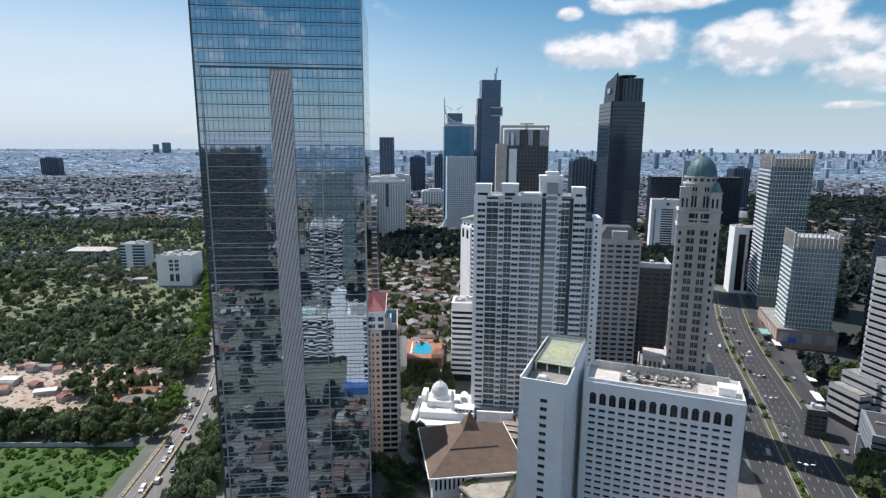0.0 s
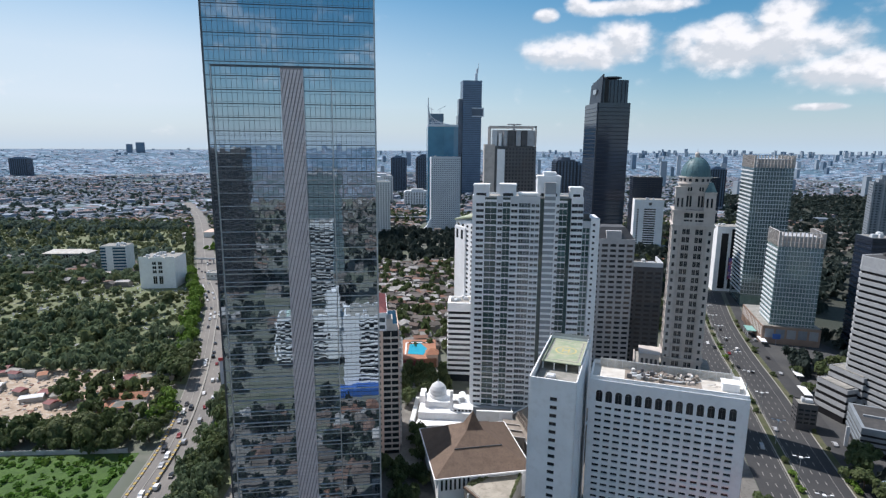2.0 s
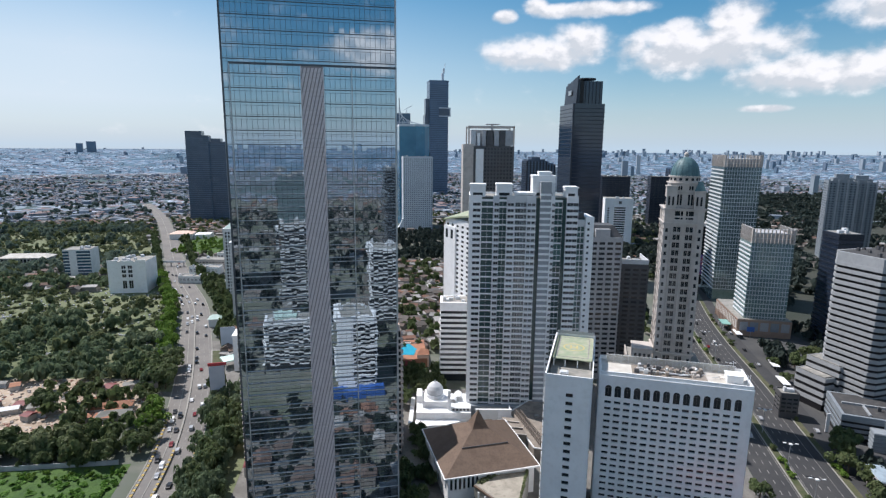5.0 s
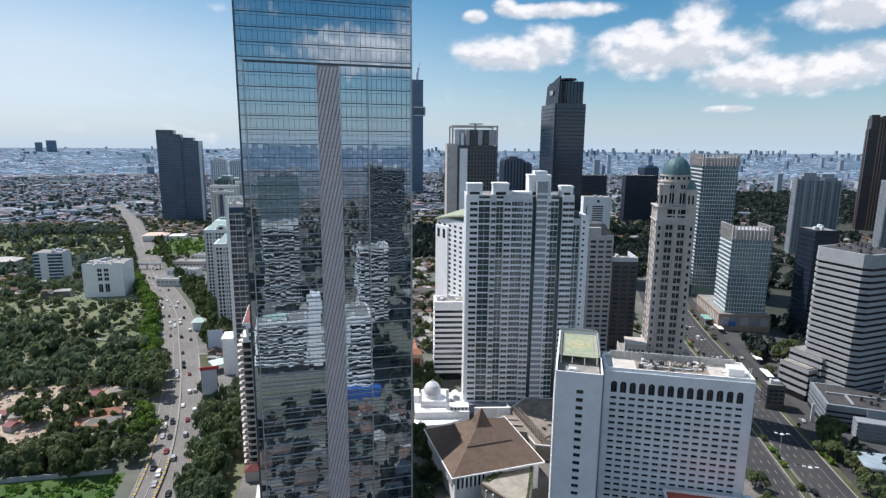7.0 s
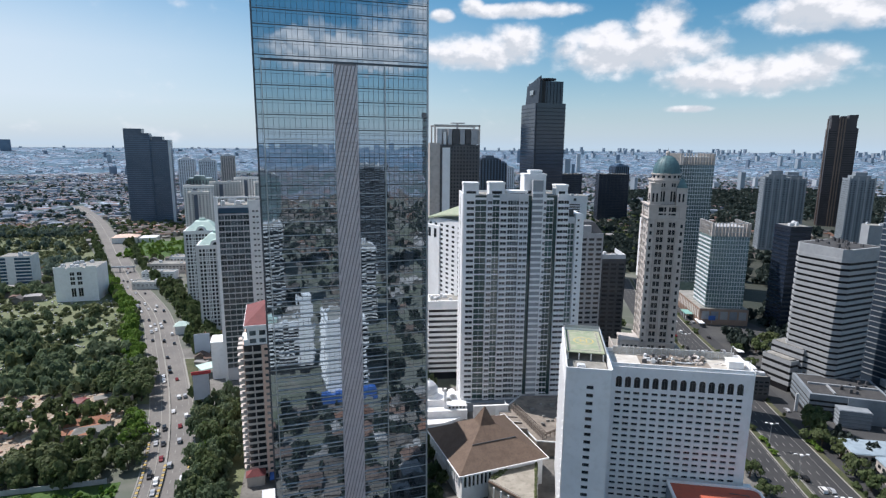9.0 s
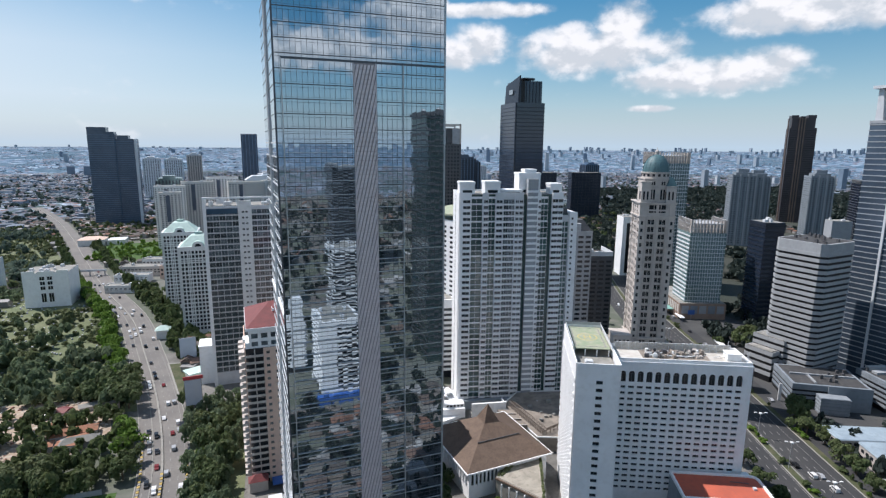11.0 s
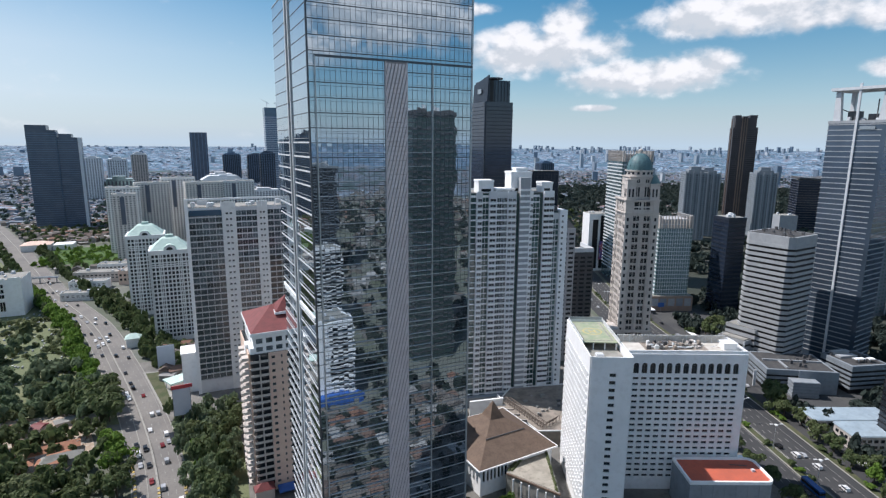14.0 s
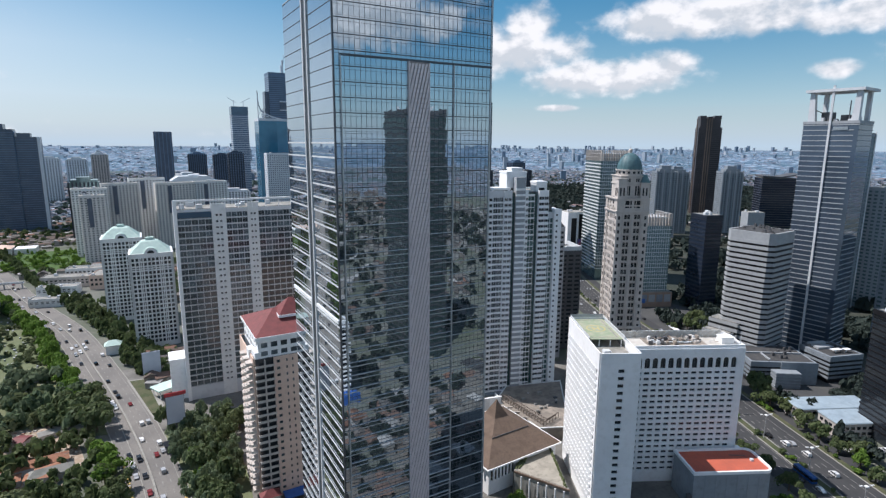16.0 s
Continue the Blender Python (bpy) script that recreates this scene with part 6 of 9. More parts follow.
def grey_slab():
    W, D, H = 76.3, 20.0, 112.0
    t = thing("apartment_slab", "grey gridded apartment slab with a thin roof frame", "apartment slab", -121.6, 356.6, 0, 4)
    part("core", Solid().box(0.05, W - 0.05, 0.1, D - 0.1, 0, H - 0.3), "glass_soft", t)
    n = 29
    p = (H - 10) / n
    # bays: stretch, openings, glass
    bays = [(0.8, 18.6, even(17.8, 5, 0.94), "glass_soft"), (18.6, 26.2, [(2.0, 3.3), (4.2, 5.4)], "glass"), (26.2, 38.0, even(11.8, 4, 0.92), "glass_soft"), (38.0, 44.0, [(1.6, 2.7), (3.5, 4.6)], "glass"), (44.0, 76.3, even(32.3, 9, 0.94), "glass_soft")]
    for a, b, cols, glass in bays:
        facade(t, pose(a, 0, 0), cols, [(8 + k * p + (0.45 if glass == "glass_soft" else 1.2), 8 + k * p + (3.25 if glass == "glass_soft" else 2.4)) for k in range(n)], "palegrey" if glass == "glass_soft" else "offwhite", glass, b - a, 0, H if glass == "glass_soft" else H + 3, 0.5 if glass == "glass_soft" else 0.9, 66, frame_mat="palegrey")
    for k in range(n):
        part("balcony_rail", Solid().box(0.8, 18.6, -0.75, -0.62, 8 + k * p + 0.2, 8 + k * p + 0.55), "grey", t)
        part("balcony_rail", Solid().box(44, 76.3, -0.75, -0.62, 8 + k * p + 0.2, 8 + k * p + 0.55), "grey", t)
    part("blue_top_glazing", Solid().box(1.2, 18.4, -0.6, -0.52, H - 4.6, H - 1.4), "glass_blue", t, "blue glazed top floor")
    part("corner_fin", Solid().box(-1.0, 0.9, -1.4, 3, 0, H + 5), "white", t, "tall white corner fin")
    part("west_wall", Solid().box(-0.5, 0, 3, D, 0, H), "palegrey", t)
    part("rear_wall", Solid().box(0, W, D, D + 0.5, 0, H), "grey", t)
    part("roof", Solid().box(0, W, 0, D, H, H + 0.3), "roofgrey", t)
    part("roof_beam", Solid().box(-1, W, -1.2, -0.2, H + 4.4, H + 5.4), "white", t, "thin white roof beam")
    for i in range(10):
        part("roof_post", Solid().box(3 + i * 7.5, 3.5 + i * 7.5, -1.0, -0.5, H, H + 4.4), "white", t)
    roof_clutter(t, W, D, H + 0.3, 12, 10, "palegrey", 5)
    part("white_podium", Solid().box(-9, 1, 4, 18, 0, 24).box(-9.4, 1.4, 3.6, 18.4, 24, 25), "white", t, "white low podium wing")


def twin_towers():
    for x, y, H, W, D in ((-184, 540, 69.0, 29.0, 27.0), (-156.6, 461, 69.0, 27.5, 25.0)):
        t = thing("twin_apartment_tower", "white tower with a dense window grid and verdigris roof", "apartment tower", x, y, 0, 4, group="white twin towers")
        part("core", Solid().box(0.05, W - 0.05, 0.05, D - 0.05, 0, H), "glass", t)
        for w in ("front", "left", "right"):
            width = W if w == "front" else D
            facade(t, side(w, W, D), even(width, 10, 0.66, 0.8), floors(3, H - 1.5, 20, 0.15, 0.85), "offwhite", "glass_dark", width, 0, H + 0.8, 0.7, 66 if w == "front" else 22)
        part("rear_wall", Solid().box(0, W, D, D + 0.4, 0, H), "offwhite", t)
        for z in (H - 10, H + 0.6):
            part("cornice", Solid().box(-0.7, W + 0.7, -0.7, D + 0.7, z, z + 0.7), "offwhite", t)
        for i in range(5):
            u = 0.3 + i * (W - 1.2) / 4
            part("pilaster", Solid().box(u, u + 0.6, -0.7, -0.4, 0, H), "offwhite", t)
        part("roof", Solid().loft([[(0.6, 0.6, H + 1.3), (W - 0.6, 0.6, H + 1.3), (W - 0.6, D - 0.6, H + 1.3), (0.6, D - 0.6, H + 1.3)], [(8, 8, H + 8.4), (W - 8, 8, H + 8.4), (W - 8, D - 8, H + 8.4), (8, D - 8, H + 8.4)], [(9.5, 9.5, H + 9.2), (W - 9.5, 9.5, H + 9.2), (W - 9.5, D - 9.5, H + 9.2), (9.5, D - 9.5, H + 9.2)]]), "palegreen", t, "pale verdigris hipped roof")
        arch = lambda r, y: [(W / 2 + r * math.cos(math.pi * k / 12), y, H + 1.3 + r * 0.95 * math.sin(math.pi * k / 12)) for k in range(13)]
        part("gable", Solid().loft([arch(3.9, -0.4), arch(3.9, 4.5)]), "offwhite", t, "rounded white gable")
        part("gable_window", Solid().loft([arch(2.3, -0.52), arch(2.3, -0.42)]), "glass_dark", t)
        part("gable_roof", Solid().loft([arch(4.3, 0.1), arch(4.3, 5.0)]), "palegreen", t)
        part("roof_lantern", Solid().box(W / 2 - 2.6, W / 2 + 2.6, D / 2 - 2, D / 2 + 2, H + 9.2, H + 11.2).beam((W / 2, D / 2, H + 11), (W / 2, D / 2, H + 14), 0.2), "palegreen", t)
    k = thing("guard_house", "small kiosk with a verdigris hipped roof", "kiosk", -176, 455, 0, 4)
    part("wall", Solid().box(0, 9, 0, 7, 0, 7), "offwhite", k)
    part("roof", Solid().hip(-1, 10, -1, 8, 7, 10, 4), "palegreen", k)


def peach_block():
    t = thing("peach_apartment_block", "peach apartment block with balconies and dark red roofs", "apartment block", -93.5, 243, 0, 5)
    W, D, H = 71.0, 34.0, 63.0
    part("core", Solid().box(0.1, W - 0.1, 0.1, D - 0.1, 0, H), "glass", t)
    n = 20
    p = 3.0
    rows = [(2.6 + k * p + 0.7, 2.6 + k * p + 2.0) for k in range(n)]
    half = [(1.2, 2.6), (5.0, 5.7), (7.4, 8.1), (10.4, 12.0), (15, 16.4), (19, 20.0), (23, 24.4)]
    inner = W - 14.4
    facade(t, pose(7.2, 0, 0), half + [(inner - b, inner - a) for a, b in half[::-1]], rows, "peach", "glass_soft", inner, 0, H, 0.4, 110)
    part("west_wall", Solid().box(-0.4, 0, 2, D, 0, H), "peach", t)
    part("east_wall", Solid().box(W, W + 0.4, 2, D, 0, H), "peach", t)
    part("rear_wall", Solid().box(0, W, D, D + 0.4, 0, H), "peach", t)
    # balcony stacks at both ends
    for x0 in (0, W - 7.2):
        part("balcony_back", Solid().box(x0, x0 + 7.2, 0.6, 1.0, 0, H), "peach", t)
        for k in range(n):
            z = 2.6 + k * p
            part("balcony_door", Solid().box(x0 + 0.8, x0 + 3.2, 0.5, 0.59, 3.0 + k * p, 5.1 + k * p).box(x0 + 4.5, x0 + 6.8, 0.5, 0.59, 3.0 + k * p, 5.1 + k * p), "glass_soft", t)
            part("balcony", Solid().box(x0 - 0.1, x0 + 7.3, -1.3, 0.6, z, z + 0.3).box(x0 - 0.1, x0 + 7.3, -1.4, -1.25, z, z + 1.05).box(x0 + 3.5, x0 + 3.9, -1.25, 0.6, z + 0.3, z + p), "cream", t)
    for k in range(n):
        z = 2.6 + k * p
        for y in (3.5, 9.5, 16.0):
            part("side_balcony", Solid().loft([[(-2.9, y, z), (0, y - 0.6, z), (0, y + 4.4, z), (-2.9, y + 3.2, z)], [(-2.9, y, z + 1.1), (0, y - 0.6, z + 1.1), (0, y + 4.4, z + 1.1), (-2.9, y + 3.2, z + 1.1)]]), "cream", t)
        part("side_balcony", Solid().loft([[(W, 2.9, z), (W + 1.6, 3.5, z), (W + 1.6, 6.7, z), (W, 7.9, z)], [(W, 2.9, z + 1.1), (W + 1.6, 3.5, z + 1.1), (W + 1.6, 6.7, z + 1.1), (W, 7.9, z + 1.1)]]), "cream", t)
    # set-back white top floors
    part("top_core", Solid().box(2.2, W - 5.5, 1.2, D - 2, H, 70.6), "glass_soft", t)
    facade(t, pose(2.0, 0.9, 0), even(W - 7.5, 16, 0.66), [(63.8, 65.8), (67.2, 69.4)], "white", "glass_soft", W - 7.5, H, 71, 0.4, 32)
    facade(t, pose(2.0, D - 2, 0, 0, 0, -90), even(D - 3, 7, 0.6), [(63.9, 65.9), (67.4, 69.4)], "white", "glass_soft", D - 3, H, 71, 0.4, 14)
    part("terrace_wall", Solid().box(0.2, 2.0, 0.4, 8, H, H + 2.6).box(-0.8, 1.6, 9, 14, H - 3, H + 1.5), "white", t)
    part("terrace_wall", Solid().box(W - 5.4, W - 0.4, 0.4, 0.8, H, H + 3.2).box(W - 5.4, W - 2.6, 0.8, 9, H, H + 5.6), "cream", t)
    for x0, x1 in ((0.4, 34.5), (34.6, W - 5.0)):
        part("eaves", Solid().box(x0, x1, -0.8, D - 0.6, 71, 72.2), "white", t, "broad white eaves")
        part("roof", Solid().hip(x0 + 0.2, x1 - 0.2, -0.6, D - 0.8, 72.2, 79.0, 12), "redtile", t, "dark red tiled hipped roof")
    part("upper_eaves", Solid().box(12, 25, 8, 20, 76.5, 77.6), "white", t)
    part("upper_roof", Solid().hip(12.2, 24.8, 8.2, 19.8, 77.6, 83.4, 2), "redtile", t)
    part("blue_awning", Solid().box(8, 34, -7, -1, 2.2, 2.6), "bluetarp", t, "blue plastic sheet at the foot")
    part("front_hut", Solid().box(-1.5, 6, -6.5, -2, 0, 5).hip(-2, 6.5, -7, -1.5, 5, 7.4, 2, 1), ["cream", "redtile"], t)


def small_fry():
    """Lower and plainer neighbours."""
    banded("office_block", "white office block with dark window bands", 4.6, 334, -6, 21, 16, 51.5, 13, "glass_dark", "white", 0.5, 0.4, "office block", 0.5, 0, 7, 3, 3.0)
    t = block("curved_roof_tower", "white apartment tower with a curved pale green roof", 12.0, 375.0, -68, 60, 24, 100, "white", 9, 30, 3, fill=0.5, limit=45, clutter=0, sides=("front", "left"), category="apartment tower")
    part("white_edge", Solid().box(-0.6, 15, -1.2, -0.35, 0, 96), "white", t)
    for u in (2.0, 9.0):
        part("top_window", Solid().box(u, u + 3, -1.28, -1.2, 88, 94), "glass_dark", t)
    rings = []
    for k in range(9):
        a = k / 8
        x, z = -0.8 + 61.5 * a, 100.4 + 6 * math.sin(a * math.pi * 0.62)
        rings.append([(x, -1.5, z), (x, 25, z + 6), (x, 25, z + 5), (x, -1.5, z - 1)])
    part("curved_roof", Solid().loft(rings), "helipad", t, "curved pale green roof")
    part("roof_house", Solid().box(2, 58, 1.0, 22, 100, 101.5), "white", t)
    t = block("grey_apartment_tower", "grey apartment tower with a dark sloping roof", 93, 330, -8, 25, 20, 93, "grey", 5, 27, 3, "glass_dark", fill=0.72, limit=40, clutter=0, category="apartment tower")
    part("sloping_roof", Solid().loft([[(0, 0, 94), (25, 0, 94), (25, 20, 94), (0, 20, 94)], [(5, 4, 101), (20, 4, 101), (20, 16, 101), (5, 16, 101)]]), "darkgrey", t)
    part("dormer", Solid().box(8, 17, -0.5, 5, 94, 99), "grey", t)
    t = block("dark_block", "black-clad narrow block with a framed roof", 121, 342, -13, 21, 24, 73, "darkgrey", 4, 22, 3, "glass_dark", fill=0.7, limit=24, category="office block")
    part("roof_frame", Solid().box(0, 21, -0.2, 0.4, 74, 77).box(0, 0.6, 0.4, 24, 74, 77).box(20.4, 21, 0.4, 24, 74, 77), "palegrey", t)
    t = block("white_logo_tower", "white office tower with dark window columns", 300, 800, -14, 41, 25, 75, "white", 0, clutter=3, category="office tower")
    part("window_field", Solid().box(14, 30, -0.35, 0, 5, 62), "glass_dark", t)
    for k in range(16):
        part("window_sill", Solid().box(13.8, 30.2, -0.7, -0.35, 6 + k * 3.5, 7.4 + k * 3.5), "white", t)
    for k in range(16):
        part("side_window", Solid().box(4, 6.5, -0.2, -0.02, 6.5 + k * 3.5, 8.5 + k * 3.5), "glass_dark", t)
    part("round_emblem", Solid().prism([(22 + 2.4 * math.cos(2 * math.pi * k / 16), 0) for k in range(0)] or [(20, -0.4), (24, -0.4), (24, -0.1), (20, -0.1)], 67, 71), "darkgrey", t)
    t = block("white_advert_tower", "white and black office tower with a tall advert screen", 297, 560, -14, 24, 22, 69, "white", 0, clutter=3, category="office tower")
    part("black_strip", Solid().box(4.5, 11, -0.3, 0, 3, 62), "black", t)
    part("black_strip", Solid().box(14, 23, -0.3, 0, 3, 67), "black", t)
    part("advert_screen", Solid().box(13.2, 22.2, -1.2, -0.5, 14, 36), "screen", t, "tall red and blue advert screen")
    part("screen_frame", Solid().box(12.8, 13.2, -1.3, -0.4, 13, 37).box(22.2, 22.6, -1.3, -0.4, 13, 37), "darkgrey", t)
    block("dark_office", "dark navy banded office slab", 336, 905, -10, 46, 28, 102, "navy", 8, 28, 4, "navy_glass", fill=0.85, limit=16, category="office block")
    block("dark_office", "dark banded office slab beyond the flyover", 490, 1040, -14, 60, 30, 95, "navy", 8, 28, 4, "navy_glass", fill=0.85, limit=16, category="office block")
    banded("dark_glass_block", "dark blue glass office block", 304, 370, -10, 17, 20, 87, 21, "navy_glass", "navy", 0.4, 0.3, "office block", 0.5, 0, 6)
    # low parking building and sheds by the boulevard
    t = banded("parking_building", "low parking building with pale striped walls", 205, 243, -28, 40, 30, 13.5, 4, "black", "slate", 0.55, 0.35, "parking building", 0.42, 0, 10, 1.5, 1.0, roofmat="dark_roof")
    part("blank_wall", Solid().box(18, 40.6, -1.2, -0.6, 0, 14.6), "slate", t, "blank grey wall")
    part("side_house", Solid().box(12, 27, -8, -1.3, 0, 10), "annex_grey", t)
    for k in range(5):
        part("side_band", Solid().box(11.7, 27.3, -8.3, -1.3, 1 + k * 2, 1.7 + k * 2), "slate", t)
    part("roof_ridge", Solid().box(3, 38, 14, 15, 14.4, 15.4).box(12, 13, 2, 14, 14.4, 15.2), "stripe", t)
    t = banded("parking_office", "grey banded office with ramps on its roof", 250, 222, -12, 25, 23, 17, 5, "black", "slate", 0.5, 0.35, "office block", 0.42, 0, 4, 1.5, 1.0, roofmat="dark_roof")
    part("roof_ramp", Solid().box(3, 15, 12, 16, 18.0, 19.2).box(3, 15, 18, 21, 18.0, 20.2), "stripe", t)
    part("roof_shelter", Solid().box(6, 13, 4, 7, 20, 20.3).box(14.5, 19, 3, 6, 20, 20.3).box(9, 9.4, 5, 5.4, 18, 20).box(16.5, 16.9, 4.4, 4.8, 18, 20), "white", t)
    for x, y, w, d, h in ((183, 196, 42, 13, 7.5), (184, 177, 22, 14, 8.0)):
        t = thing("low_office", "low office with a pale blue metal roof", "low building", x, y, 0, -20)
        part("wall", Solid().box(0, w, 0, d, 0, h), "cream", t)
        part("roof", Solid().loft([[(-0.6, -0.6, h), (w + 0.6, -0.6, h), (w + 0.6, d + 0.6, h), (-0.6, d + 0.6, h)], [(-0.2, -0.2, h + 0.5), (w, -0.2, h + 0.5), (w, d, h + 1.0), (-0.2, d, h + 1.0)]]), "sheet_roof", t, "pale blue metal roof")
        for i in range(int(w / 3.2)):
            for z in (1.4, 4.6):
                part("window", Solid().box(0.8 + i * 3.2, 2.8 + i * 3.2, -0.1, -0.01, z, z + 1.6), "glass_dark", t)
                if i * 3.2 + 3 < d:
                    part("side_window", Solid().box(-0.1, -0.01, 0.8 + i * 3.2, 2.8 + i * 3.2, z, z + 1.6), "glass_dark", t)
    banded("dark_corner_tower", "dark glass tower with fine floor lines", 196, 158, -24, 24, 24, 66, 20, "glass_dark", "black", 0.25, 0.25, "office tower", 0.5, 0, 4)
    for x, y, w, h in ((190, 268, 9, 14), (240, 300, 16, 7)):
        block("kiosk_block", "small grey roadside service block", x, y, -18, w, 8, h, "darkgrey", 3, 4, 2, fill=0.8, limit=30, clutter=2)
    # grey towers by the park
    for x, y, H in ((575, 700, 116), (625, 722, 113), (715, 690, 114)):
        t = block("residential_tower", "pale grey residential tower with a stepped top", x, y, -30, 33, 30, H - 9, "slate", 7, 30, 6, "glass_soft", fill=0.55, limit=8, clutter=0, group="pale towers by the park", category="residential tower")
        part("step", Solid().box(5, 28, 4, 26, H - 9, H - 4).box(9, 24, 8, 22, H - 4, H + 1), "slate", t)
        for i in range(4):
            part("pier", Solid().box(-0.6 + i * 10.7, 1.4 + i * 10.7, -1.1, -0.35, 0, H - 6), "stripe", t)
    t = thing("brown_office_tower", "tall dark brown tower with bronze ribs", "skyscraper", 892, 905, 0, -40)
    part("body", Solid().box(0, 46, 0, 48, 0, 188).box(3, 43, 3, 45, 188, 207), "purple", t)
    for i in range(3):
        part("bronze_rib", Solid().box(15 + i * 4.4, 17 + i * 4.4, -1.2, 0, 0, 207), "bronze", t)
        part("bronze_rib", Solid().box(-1.2, 0, 17 + i * 4.4, 19 + i * 4.4, 0, 207), "bronze", t)
    for k in range(42):
        part("floor_line", Solid().box(-0.3, 46.3, -0.3, 48.3, 6 + k * 4.3, 6.8 + k * 4.3), "black", t)
    part("crown_wing", Solid().box(2, 14, 4, 44, 207, 213).box(30, 44, 4, 44, 207, 213).box(18, 26, 4, 44, 207, 211), "purple", t)
    t = block("black_glass_block", "black glass office block with a swept roof", 830, 700, -35, 60, 40, 92, "navy_glass", 0, clutter=0, category="office block")
    for k in range(20):
        part("floor_line", Solid().box(-0.3, 60.3, -0.3, 40.3, 5 + k * 4.3, 5.6 + k * 4.3), "darkgrey", t)
    part("swept_roof", Solid().loft([[(0, 0, 94), (0, 40, 94), (0, 40, 97), (0, 0, 97)], [(30, 0, 92.5), (30, 40, 92.5), (30, 40, 95), (30, 0, 95)], [(62, -2, 99), (62, 42, 99), (62, 42, 101), (62, -2, 101)]]), "darkgrey", t)
    block("low_white_tower", "small white tower with a brown panel", 560, 520, -25, 22, 18, 62, "stripe", 0, clutter=3)
    for x, y, w, H, mat in ((420, 318, 26, 160, "slate"), (455, 300, 28, 112, "stripe"), (345, 225, 30, 82, "slate")):
        t = block("residential_tower", "tall green-tinted residential tower with balconies", x, y, 5, w, 24, H, mat, 5, int(H / 3.4), 5, "glass_green", fill=0.6, limit=10, clutter=3, sides=("front", "left"), category="residential tower")
        part("white_spine", Solid().box(0, 1.2, -0.9, -0.35, 0, H + 2).box(w - 1.2, w, -0.9, -0.35, 0, H + 2), "white", t)


batavia()
dome_tower()
dark_crowned()
brown_crowned()
green_pair()
striped()
framed_tower()
grey_slab()
twin_towers()
peach_block()
small_fry()


# ---- far landmarks ----
def far_landmarks():
    # blue glass tower with a latticed fin, and its pale grid neighbour
    t = thing("fin_tower", "blue glass tower topped by a curved lattice fin", "skyscraper", -3.4, 1031, 0, 4)
    W, D, H = 58.0, 40.0, 186.0
    plan = [(0, 0)] + [(W * math.sin(math.pi / 2 * k / 8) if k else 0, 0) for k in range(0)] + [(30, -2), (48, 4), (58, 16), (58, 40), (0, 40)]
    part("glass_body", Solid().prism(plan, 0, H), "glass_teal", t)
    q = Solid()
    for k in range(40):
        q.prism([(x + (0.3 if x > 20 else -0.3), y + (-0.3 if y < 20 else 0.3)) for x, y in plan], 8 + k * 4.4, 8.5 + k * 4.4)
    part("floor_line", q, "glass_teal", t, kind="stuff")
    part("roof_rim", Solid().prism(plan, H, H + 4), "hazed_render", t)
    pts = [(0.4, 236), (0.8, 222), (2.2, 212), (6, 204), (13, 198), (24, 193), (38, 190)]
    q = Solid()
    for a, b in zip(pts, pts[1:]):
        q.beam((a[0], 2, a[1]), (b[0], 2, b[1]), 0.9)
    part("fin_edge", q, "hazed_render", t, "pale curved fin edge")
    part("fin_mast", Solid().beam((0.4, 2, H), (0.4, 2, 236), 0.9), "hazed_render", t)
    for (a, b) in ((1, 214), (5, 205), (12, 198), (20, 194.5)):
        part("fin_strut", Solid().beam((a, 2, b), (a + 7, 2, H + 3), 0.5).beam((a, 2, b), (0.4, 2, H + (b - H) * 0.35), 0.5), "hazed_render", t)
    t = block("grid_office_slab", "pale office slab with a fine grid of windows", 2.5, 985, 5, 52, 24, 131, "hazed_render", 15, 36, 6, "hazed_dark_glazing", fill=0.5, lo=0.28, hi=0.72, limit=30, clutter=3, category="office slab")
    part("flared_foot", Solid().loft([[(-18, -6, 0), (0, -6, 0), (0, 8, 0), (-18, 8, 0)], [(-8, -3, 9), (0, -3, 9), (0, 5, 9), (-8, 5, 9)], [(-2, -1, 22), (0, -1, 22), (0, 3, 22), (-2, 3, 22)]]), "hazed_render", t, "sweeping pale foot")
    # the tallest blue tower
    t = thing("tall_blue_tower", "very tall blue-grey glass tower with a mast", "skyscraper", 112, 1790, 0, 4)
    part("body", Solid().box(0, 60, 0, 60, 0, 352).box(-1, 61, -1, 61, 352, 356), "hazed_blue_glazing", t)
    q = Solid()
    for k in range(58):
        q.box(-0.5, 60.5, -0.5, 60.5, 10 + k * 5.8, 11.4 + k * 5.8)
    part("floor_line", q, "hazed_dark_glazing", t, kind="stuff")
    part("sky_lobby", Solid().box(30, 66, -4, 20, 246, 272), "hazed_dark_glazing", t, "dark open sky lobby")
    part("lobby_frame", Solid().box(29, 67, -4.5, -4, 270, 273).box(29, 67, -4.5, -4, 245, 248).box(64, 67, -4.5, -4, 248, 270), "hazed_render", t)
    part("mast", Solid().box(41, 49, 20, 26, 356, 380).box(45, 50, 20, 25, 380, 395).beam((50, 22, 380), (52, 22, 412), 0.9), "hazed_render", t, "pale lattice mast")
    part("bustle", Solid().box(-14, -0.5, 4, 50, 0, 250).box(-12, -0.5, 6, 40, 250, 300), "hazed_dark_glazing", t)
    # tower under construction, with cranes
    t = thing("unfinished_tower", "concrete tower under construction with blue sheeting and cranes", "tower", 6, 1830, 0, 4)
    part("frame", Solid().box(0, 46, 0, 44, 0, 232), "hazed_blue_glazing", t)
    part("climbing_screen", Solid().box(-1, 47, -1, 45, 232, 256), "glass_blue", t, "bright blue climbing screen")
    q = Solid()
